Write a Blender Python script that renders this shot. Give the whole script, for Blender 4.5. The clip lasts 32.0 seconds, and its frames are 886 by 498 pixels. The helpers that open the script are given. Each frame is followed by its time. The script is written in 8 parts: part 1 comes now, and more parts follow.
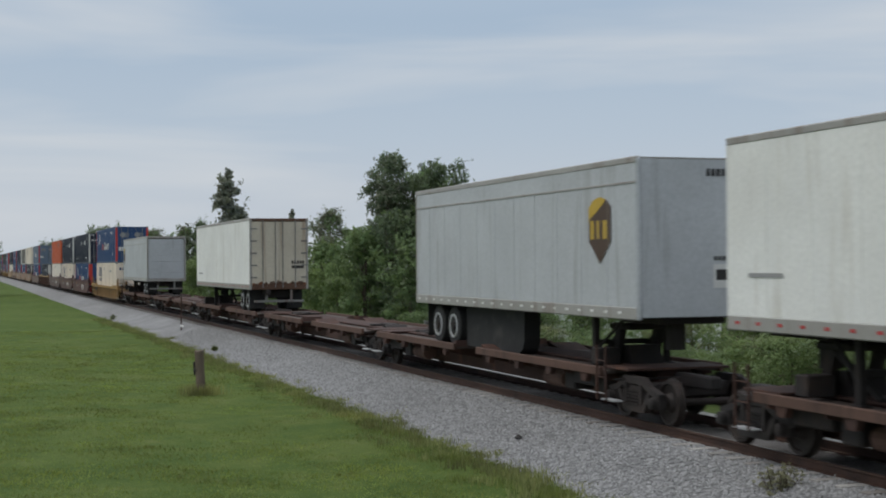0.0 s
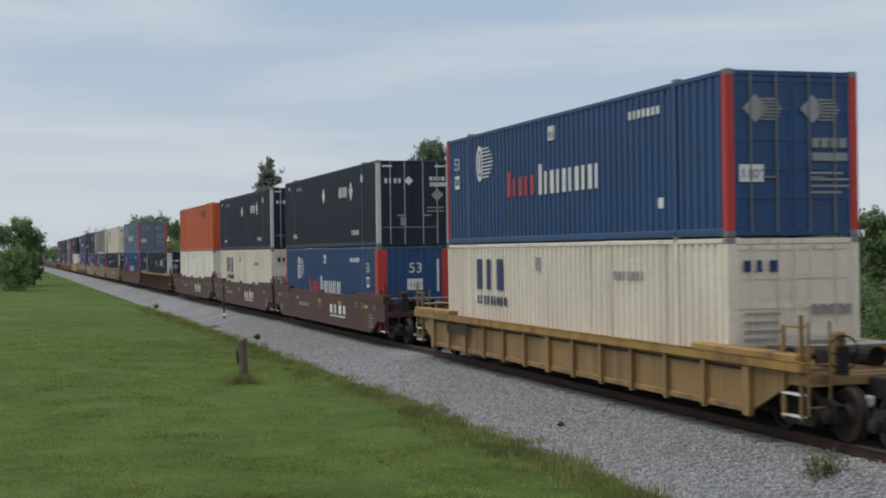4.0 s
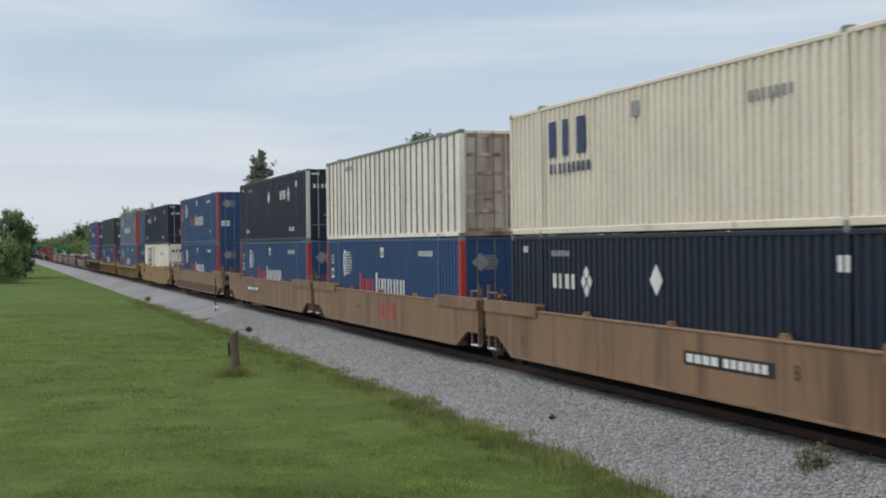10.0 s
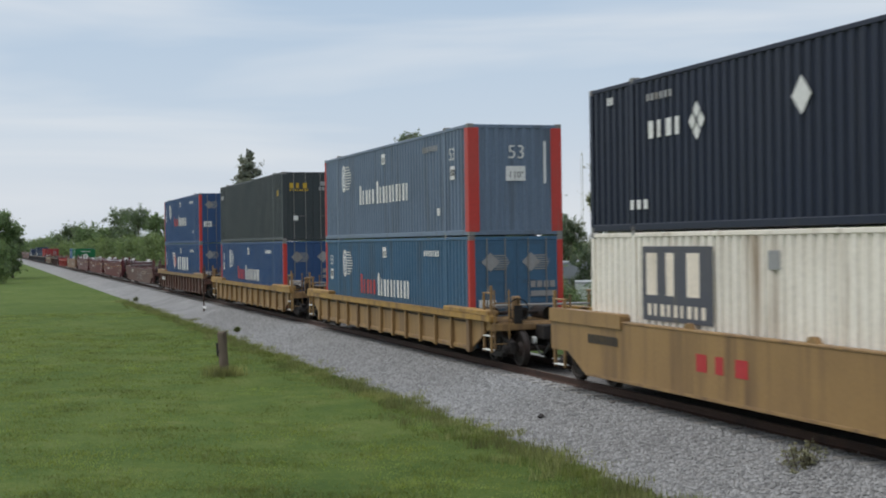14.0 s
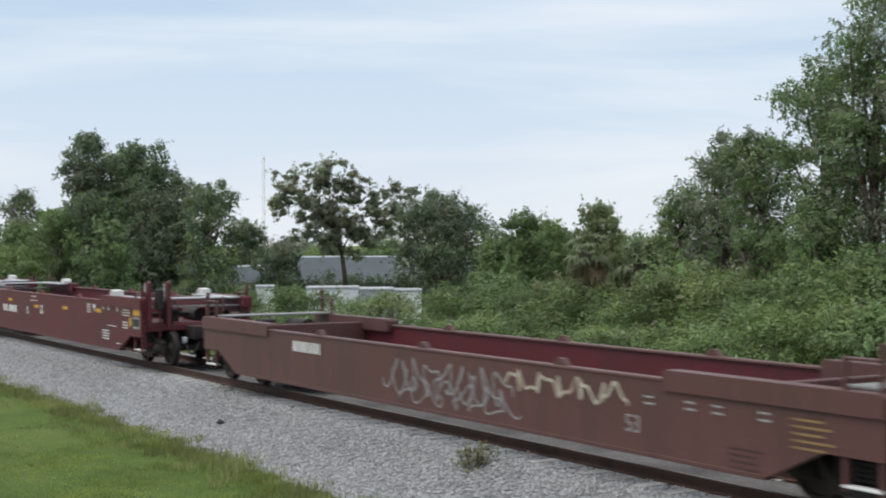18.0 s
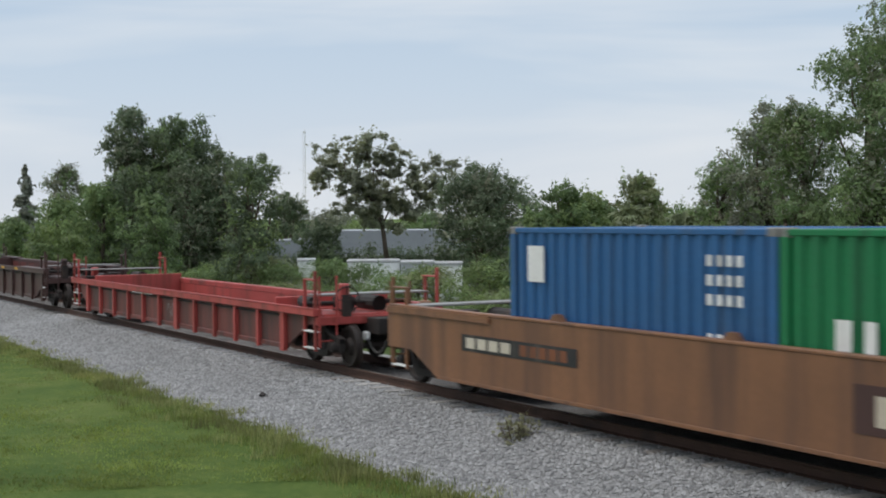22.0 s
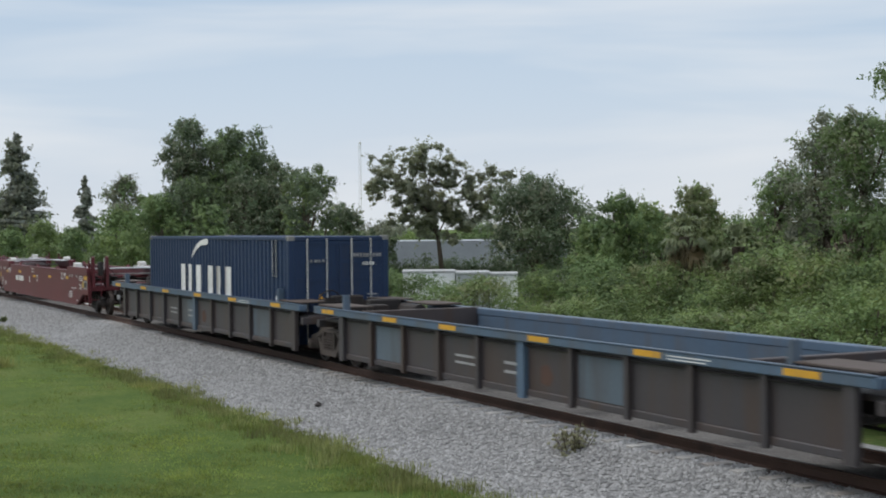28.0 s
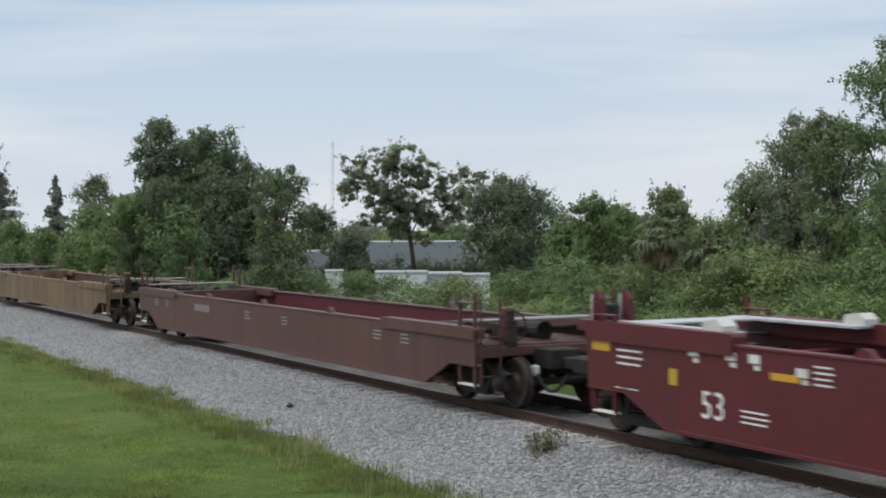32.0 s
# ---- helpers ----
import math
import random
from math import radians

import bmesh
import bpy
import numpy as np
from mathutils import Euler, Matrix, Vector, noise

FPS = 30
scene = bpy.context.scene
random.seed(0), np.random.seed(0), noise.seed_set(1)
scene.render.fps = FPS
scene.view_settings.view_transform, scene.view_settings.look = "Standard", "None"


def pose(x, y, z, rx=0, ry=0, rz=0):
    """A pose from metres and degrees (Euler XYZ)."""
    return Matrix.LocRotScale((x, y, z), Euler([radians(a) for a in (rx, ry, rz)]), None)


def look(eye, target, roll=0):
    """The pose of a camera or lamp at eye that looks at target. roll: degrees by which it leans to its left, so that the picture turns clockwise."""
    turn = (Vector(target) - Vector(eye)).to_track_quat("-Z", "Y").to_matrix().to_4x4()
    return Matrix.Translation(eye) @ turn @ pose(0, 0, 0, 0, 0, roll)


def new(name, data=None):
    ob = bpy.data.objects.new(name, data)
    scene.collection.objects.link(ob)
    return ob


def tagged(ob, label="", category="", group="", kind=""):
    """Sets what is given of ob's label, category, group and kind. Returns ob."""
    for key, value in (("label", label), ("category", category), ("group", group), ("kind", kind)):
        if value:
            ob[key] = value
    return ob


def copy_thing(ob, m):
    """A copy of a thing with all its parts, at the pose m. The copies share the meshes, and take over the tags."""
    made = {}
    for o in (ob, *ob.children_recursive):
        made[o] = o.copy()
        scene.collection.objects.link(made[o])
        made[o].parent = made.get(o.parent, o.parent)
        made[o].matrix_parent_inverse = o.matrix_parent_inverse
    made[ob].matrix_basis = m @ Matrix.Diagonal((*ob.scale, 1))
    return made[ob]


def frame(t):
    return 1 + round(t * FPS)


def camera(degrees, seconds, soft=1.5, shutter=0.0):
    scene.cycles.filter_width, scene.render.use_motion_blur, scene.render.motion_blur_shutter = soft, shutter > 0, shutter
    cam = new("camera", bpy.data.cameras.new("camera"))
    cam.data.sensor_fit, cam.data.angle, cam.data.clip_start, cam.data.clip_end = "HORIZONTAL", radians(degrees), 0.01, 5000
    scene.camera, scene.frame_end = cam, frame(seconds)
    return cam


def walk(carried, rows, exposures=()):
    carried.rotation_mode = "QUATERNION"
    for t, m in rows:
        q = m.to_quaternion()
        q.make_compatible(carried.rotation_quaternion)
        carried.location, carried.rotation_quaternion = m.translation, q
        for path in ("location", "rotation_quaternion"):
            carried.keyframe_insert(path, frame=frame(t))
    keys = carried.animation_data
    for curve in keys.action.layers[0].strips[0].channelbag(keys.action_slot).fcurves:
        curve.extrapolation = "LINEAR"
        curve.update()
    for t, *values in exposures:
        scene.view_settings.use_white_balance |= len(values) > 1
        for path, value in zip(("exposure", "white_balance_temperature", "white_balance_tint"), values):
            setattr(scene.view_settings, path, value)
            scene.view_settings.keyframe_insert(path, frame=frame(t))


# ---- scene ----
# A freight train passes a standing camera. x runs along the track, y away from the camera, z = 0 is the top of the rail.
EYE = 3.125
SPEED = 23.4
TRACK_Y = 12.93
GRASS_Z = -0.60
RAIL_Z = 0.08

cam = camera(34.94, 32.0, soft=1.9, shutter=0.15)
HEADINGS = [
    (0.0, 18.51, 0.53, -0.42), (0.5, 17.86, 0.67, -0.66), (1.0, 17.12, 0.68, -0.52), (1.5, 16.28, 0.36, -0.75),
    (2.0, 15.85, 0.14, -0.53), (2.5, 16.04, 0.11, -0.54), (4.5, 16.92, 0.03, -0.83), (5.0, 16.84, 0.05, -0.80),
    (5.5, 16.57, 0.02, -0.69), (6.0, 16.48, 0.10, -0.72), (6.5, 16.38, 0.18, -0.67), (7.0, 16.35, 0.06, -0.72),
    (7.5, 16.66, 0.02, -0.84), (8.0, 16.86, -0.02, -0.67), (8.5, 16.85, -0.26, -0.72), (9.0, 17.06, -0.29, -0.75),
    (9.5, 17.06, -0.16, -0.73), (10.0, 17.17, -0.26, -0.72), (10.5, 17.17, -0.25, -0.78), (11.0, 17.13, -0.09, -0.84),
    (11.5, 16.98, -0.09, -0.99), (12.0, 16.98, -0.15, -0.97), (12.5, 17.16, -0.03, -0.90), (13.0, 17.38, 0.01, -0.98),
    (13.5, 17.64, -0.19, -0.86), (14.0, 17.64, -0.28, -0.82), (14.5, 17.73, -0.25, -0.69), (15.0, 17.77, -0.20, -0.78),
    (15.5, 17.87, -0.16, -0.76), (17.5, 33.39, -0.46, 0.13), (18.0, 30.56, -0.22, -0.27), (18.5, 28.39, -0.68, -0.63),
    (19.0, 29.50, -1.21, -0.44), (19.5, 29.54, -0.99, -0.48), (20.0, 28.55, -1.07, -0.45), (20.5, 28.19, -1.10, -0.17),
    (21.0, 29.15, -1.23, -0.07), (21.5, 29.35, -1.36, -0.29), (22.0, 28.91, -1.31, -0.51), (22.5, 28.59, -1.10, -0.48),
    (23.0, 27.94, -1.08, -0.52), (23.5, 27.33, -1.00, -0.48), (24.0, 27.34, -1.05, -0.67), (24.5, 27.62, -0.98, -0.68),
    (26.5, 27.46, -1.13, -0.42), (27.0, 27.19, -1.08, -0.34), (27.5, 26.73, -0.88, -0.46), (28.0, 26.66, -0.86, -0.51),
    (28.5, 25.80, -0.68, -0.52), (29.0, 24.68, -0.84, -0.47), (29.5, 24.27, -0.74, -0.43), (30.0, 24.32, -0.49, -0.41),
    (30.5, 24.61, -0.35, -0.39), (31.0, 25.19, -0.41, -0.66), (31.5, 26.53, -0.47, -0.41), (32.0, 27.78, -0.83, -0.34),
]
# seconds, degrees between the view and the track, tilt, lean
walk(cam, [(t, pose(0, 0, EYE, 90 + tilt, -lean, 90 - yaw)) for t, yaw, tilt, lean in HEADINGS],
     exposures=[(0.0, -0.22), (2.5, -0.18), (5.0, -0.14), (6.0, -0.01), (7.0, 0.0), (9.0, 0.02), (13.0, 0.03), (15.5, 0.08), (17.5, 0.30), (18.2, 0.27), (19.0, 0.14), (22.0, 0.08), (32.0, 0.10)])


def rail_y(x):
    """The track's centre line: straight here, bending slightly towards the camera far off."""
    return TRACK_Y - 0.15 * math.log1p(math.exp(min(60.0, (-x - 45.0) / 15.0)))


# ------------------------------------------------------------------ world and sun
def make_world():
    world = bpy.data.worlds.new("sky")
    scene.world = world
    world.use_nodes = True
    n, l = world.node_tree.nodes, world.node_tree.links
    n.clear()
    out = n.new("ShaderNodeOutputWorld")
    bg = n.new("ShaderNodeBackground")
    sky = n.new("ShaderNodeTexSky")
    sky.sky_type = "NISHITA"
    sky.sun_disc = False
    sky.sun_elevation = radians(58)
    sky.sun_rotation = radians(200)
    sky.dust_density = 3.0
    scale = n.new("ShaderNodeVectorMath")
    scale.operation = "SCALE"
    scale.inputs[3].default_value = 0.09
    l.new(sky.outputs[0], scale.inputs[0])
    co = n.new("ShaderNodeTexCoord")
    sep = n.new("ShaderNodeSeparateXYZ")
    l.new(co.outputs["Generated"], sep.inputs[0])
    # overcast veil: bright and warm white low down, blue grey higher up
    ramp = n.new("ShaderNodeValToRGB")
    e = ramp.color_ramp.elements
    e[0].position, e[0].color = 0.0, (0.66, 0.715, 0.78, 1)
    e[1].position, e[1].color = 1.0, (1.02, 1.10, 1.22, 1)
    for p, c in ((0.045, (0.62, 0.69, 0.775, 1)), (0.09, (0.55, 0.65, 0.765, 1)), (0.17, (0.46, 0.582, 0.73, 1)), (0.32, (0.64, 0.73, 0.86, 1)), (0.60, (0.92, 1.0, 1.12, 1))):
        el = e.new(p)
        el.color = c
    l.new(sep.outputs[2], ramp.inputs[0])
    # long soft cloud bands
    mp = n.new("ShaderNodeMapping")
    mp.inputs["Scale"].default_value = (1.3, 1.3, 10.0)
    mp.inputs["Location"].default_value = (0.35, 0.1, 0.62)
    l.new(co.outputs["Generated"], mp.inputs[0])
    nz = n.new("ShaderNodeTexNoise")
    nz.inputs["Scale"].default_value = 1.6
    nz.inputs["Detail"].default_value = 4.0
    nz.inputs["Roughness"].default_value = 0.5
    nz.inputs["Distortion"].default_value = 0.4
    l.new(mp.outputs[0], nz.inputs["Vector"])
    cr = n.new("ShaderNodeValToRGB")
    cr.color_ramp.elements[0].position, cr.color_ramp.elements[0].color = 0.42, (0, 0, 0, 1)
    cr.color_ramp.elements[1].position, cr.color_ramp.elements[1].color = 0.66, (0.62, 0.62, 0.62, 1)
    l.new(nz.outputs["Fac"], cr.inputs[0])
    mixc = n.new("ShaderNodeMixRGB")
    mixc.inputs[2].default_value = (0.83, 0.845, 0.86, 1)
    l.new(cr.outputs[0], mixc.inputs[0])
    l.new(ramp.outputs[0], mixc.inputs[1])
    veil = n.new("ShaderNodeMixRGB")
    veil.inputs[0].default_value = 0.93
    l.new(scale.outputs[0], veil.inputs[1])
    l.new(mixc.outputs[0], veil.inputs[2])
    l.new(veil.outputs[0], bg.inputs[0])
    bg.inputs[1].default_value = 1.0
    l.new(bg.outputs[0], out.inputs[0])


make_world()
sun_data = bpy.data.lights.new("sun", "SUN")
sun_data.energy, sun_data.angle, sun_data.color = 1.5, radians(40), (1.0, 0.96, 0.9)
sun = new("sun", sun_data)
sun.matrix_world = look((-25, -42, 80), (0, 0, 0))


# ------------------------------------------------------------------ mesh and material helpers
class Geo:
    """Collects boxes, prisms and tubes into one mesh."""

    def __init__(self):
        self.v, self.f = [], []

    def add(self, verts, faces):
        o = len(self.v)
        self.v += [tuple(p) for p in verts]
        self.f += [tuple(i + o for i in q) for q in faces]
        return self

    def islands(self):
        """The separate solids, each as a Geo of its own."""
        root = list(range(len(self.v)))

        def find(i):
            while root[i] != i:
                i = root[i]
            return i

        for q in self.f:
            for i in q[1:]:
                root[find(i)] = find(q[0])
        groups = {}
        for q in self.f:
            groups.setdefault(find(q[0]), []).append(q)
        out = []
        for faces in groups.values():
            used = sorted({i for q in faces for i in q})
            at = {i: k for k, i in enumerate(used)}
            out.append(Geo().add([self.v[i] for i in used], [tuple(at[i] for i in q) for q in faces]))
        return out

    def box(self, x0, x1, y0, y1, z0, z1):
        return self.add([(x0, y0, z0), (x1, y0, z0), (x1, y1, z0), (x0, y1, z0), (x0, y0, z1), (x1, y0, z1), (x1, y1, z1), (x0, y1, z1)],
                        [(3, 2, 1, 0), (4, 5, 6, 7), (0, 1, 5, 4), (1, 2, 6, 5), (2, 3, 7, 6), (3, 0, 4, 7)])

    def bev(self, x0, x1, y0, y1, z0, z1, c=0.012):
        """A box with chamfered edges along its length and at its ends."""
        pts = [(y0 + c, z0), (y1 - c, z0), (y1, z0 + c), (y1, z1 - c), (y1 - c, z1), (y0 + c, z1), (y0, z1 - c), (y0, z0 + c)]
        mid_y, mid_z = (y0 + y1) / 2, (z0 + z1) / 2
        sy, sz = 1 - 2 * c / max(y1 - y0, 3 * c), 1 - 2 * c / max(z1 - z0, 3 * c)
        inner = [(mid_y + (a - mid_y) * sy, mid_z + (b - mid_z) * sz) for a, b in pts]
        rings = [(x0, inner), (x0 + c, pts), (x1 - c, pts), (x1, inner)]
        v = [(x, a, b) for x, r in rings for a, b in r]
        f = [(k * 8 + i, k * 8 + (i + 1) % 8, k * 8 + 8 + (i + 1) % 8, k * 8 + 8 + i) for k in range(3) for i in range(8)]
        f += [tuple(reversed(range(8))), tuple(range(24, 32))]
        return self.add(v, f)

    def prism(self, poly, axis, c0, c1):
        """Extrudes a polygon along an axis: 'x' takes (y, z), 'y' takes (x, z), 'z' takes (x, y)."""
        put = {"x": lambda a, b, c: (c, a, b), "y": lambda a, b, c: (a, c, b), "z": lambda a, b, c: (a, b, c)}[axis]
        n = len(poly)
        v = [put(a, b, c0) for a, b in poly] + [put(a, b, c1) for a, b in poly]
        f = [tuple(range(n)), tuple(reversed(range(n, 2 * n)))] + [(i + n, (i + 1) % n + n, (i + 1) % n, i) for i in range(n)]
        return self.add(v, f)

    def tube(self, a, b, r0, r1=None, n=10):
        a, b = Vector(a), Vector(b)
        r1 = r0 if r1 is None else r1
        d = (b - a).normalized()
        s = d.orthogonal().normalized()
        t = d.cross(s)
        v = [p + (s * math.cos(6.28319 * i / n) + t * math.sin(6.28319 * i / n)) * r for p, r in ((a, r0), (b, r1)) for i in range(n)]
        f = [(i, (i + 1) % n, (i + 1) % n + n, i + n) for i in range(n)] + [tuple(reversed(range(n))), tuple(range(n, 2 * n))]
        return self.add(v, f)

    def corrugated(self, x0, x1, y, z0, z1, depth, pitch, out=-1, flat=0.36):
        """A sheet in the xz plane at y with trapezoid waves of the given depth; the ridges reach out to y + out * depth."""
        n = max(1, round((x1 - x0) / pitch))
        p = (x1 - x0) / n
        slope = (1 - 2 * flat) / 2 * p
        line = []
        for i in range(n):
            x = x0 + i * p
            line += [(x, y), (x + flat * p / 2, y), (x + flat * p / 2 + slope, y + out * depth), (x + p - flat * p / 2 - slope, y + out * depth), (x + p - flat * p / 2, y)]
        line.append((x1, y))
        v = [(a, b, z0) for a, b in line] + [(a, b, z1) for a, b in line]
        m = len(line)
        f = [(i, i + 1, i + 1 + m, i + m) if out < 0 else (i + 1, i, i + m, i + 1 + m) for i in range(m - 1)]
        return self.add(v, f)

    def turned(self, m):
        self.v = [tuple(m @ Vector(p)) for p in self.v]
        return self

    def mesh(self, name, material=None, smooth=False):
        me = bpy.data.meshes.new(name)
        me.from_pydata(self.v, [], self.f)
        if material:
            me.materials.append(material)
        if smooth:
            me.polygons.foreach_set("use_smooth", [True] * len(me.polygons))
        me.update()
        return me


SINGLE = dict(name_bars="letter_bar", striped_emblem="emblem_stripe", shield_bars="letter_bar", car_number="digit_bar", door_emblem="emblem_stripe")


JOINED = ("number_mark", "stencil", "height_figure", "door_plate", "far_ties", "foliage", "stalk")


def part(name, geo, material, parent, label="", smooth=False):
    """Links a Geo or a mesh as one mesh object under a thing or a part."""
    if name in SINGLE and isinstance(geo, Geo):
        for piece in geo.islands():
            ob = new(SINGLE[name], piece.mesh(SINGLE[name], material, smooth))
            ob.parent = parent
        return ob
    me = geo.mesh(name, material, smooth) if isinstance(geo, Geo) else geo
    ob = new(name, me)
    ob.parent = parent
    if label:
        ob["label"] = label
    if name in JOINED:
        ob["kind"] = "stuff"
    return ob


def structure(name, geo, material, label, category="", kind="structure", smooth=False):
    return tagged(new(name, geo.mesh(name, material, smooth)), label, category, "", kind)


def thing(name, label, category, group=""):
    ob = new(name)
    ob.empty_display_size = 0.5
    return tagged(ob, label, category, group)


def surface(name, color, rough=0.6, metal=0.0, vary=0.25, grain=9.0, blotch=0.7, dirt=None, dirt_amount=0.0, streak=(1, 1, 1), bump=0.0, bump_scale=40.0, spec=0.5, per_object=0.0):
    """A node material: base colour with fine grain, broad blotches and, where given, dirt or rust in streaks."""
    m = bpy.data.materials.new(name)
    m.use_nodes = True
    n, l = m.node_tree.nodes, m.node_tree.links
    b = n["Principled BSDF"]
    b.inputs["Roughness"].default_value = rough
    b.inputs["Metallic"].default_value = metal
    b.inputs["Specular IOR Level"].default_value = spec
    co = n.new("ShaderNodeTexCoord")
    info = n.new("ShaderNodeObjectInfo")
    off = n.new("ShaderNodeVectorMath")
    off.operation = "ADD"
    mul = n.new("ShaderNodeMath")
    mul.operation = "MULTIPLY"
    mul.inputs[1].default_value = 37.0
    l.new(info.outputs["Random"], mul.inputs[0])
    l.new(co.outputs["Object"], off.inputs[0])
    l.new(mul.outputs[0], off.inputs[1])

    def tex(scale, detail=4.0, stretch=(1, 1, 1)):
        mp = n.new("ShaderNodeMapping")
        mp.inputs["Scale"].default_value = stretch
        l.new(off.outputs[0], mp.inputs[0])
        t = n.new("ShaderNodeTexNoise")
        t.inputs["Scale"].default_value = scale
        t.inputs["Detail"].default_value = detail
        t.inputs["Roughness"].default_value = 0.6
        l.new(mp.outputs[0], t.inputs["Vector"])
        return t.outputs["Fac"]

    def mapped(value, lo, hi, a=0.0, c=1.0):
        r = n.new("ShaderNodeMapRange")
        r.inputs[1].default_value, r.inputs[2].default_value, r.inputs[3].default_value, r.inputs[4].default_value = lo, hi, a, c
        l.new(value, r.inputs[0])
        return r.outputs[0]

    def mixed(fac, a, c, mode="MIX"):
        x = n.new("ShaderNodeMixRGB")
        x.blend_type = mode
        for k, val in enumerate((fac, a, c)):
            if isinstance(val, (tuple, float, int)):
                x.inputs[k].default_value = val if k == 0 else (*val, 1) if len(val) == 3 else val
            else:
                l.new(val, x.inputs[k])
        return x.outputs[0]

    dark = tuple(q * (1 - vary) for q in color)
    light = tuple(min(1, q * (1 + vary)) for q in color)
    col = mixed(mapped(tex(blotch), 0.3, 0.7), dark, light)
    col = mixed(mapped(tex(grain, 6.0), 0.35, 0.7, 0.0, 0.5), col, tuple(q * 0.72 for q in color))
    if per_object:
        h = n.new("ShaderNodeHueSaturation")
        l.new(mapped(info.outputs["Random"], 0, 1, 1 - per_object, 1 + per_object), h.inputs["Value"])
        l.new(col, h.inputs["Color"])
        col = h.outputs[0]
    if dirt:
        col = mixed(mapped(tex(1.3, 8.0, streak), 0.62 - 0.3 * dirt_amount, 0.80 - 0.2 * dirt_amount, 0.0, 0.92), col, dirt)
        col = mixed(mapped(tex(0.5, 3.0), 0.45, 0.75, 0.0, 0.45 * dirt_amount + 0.1), col, dirt)
    l.new(col, b.inputs["Base Color"])
    if bump:
        bp = n.new("ShaderNodeBump")
        bp.inputs["Strength"].default_value = bump
        bp.inputs["Distance"].default_value = 0.02
        l.new(tex(bump_scale, 5.0), bp.inputs["Height"])
        l.new(bp.outputs[0], b.inputs["Normal"])
    return m


DUST, RUST, SOOT = (0.16, 0.13, 0.10), (0.12, 0.045, 0.022), (0.02, 0.018, 0.016)
DOWN = (1.6, 1.6, 0.12)


def paint(name, color, dirt=DUST, amount=0.25, rough=0.5, vary=0.10):
    return surface(name, color, rough, 0.0, vary, 14.0, 0.45, dirt, amount, DOWN, 0.05, 60.0, 0.4)


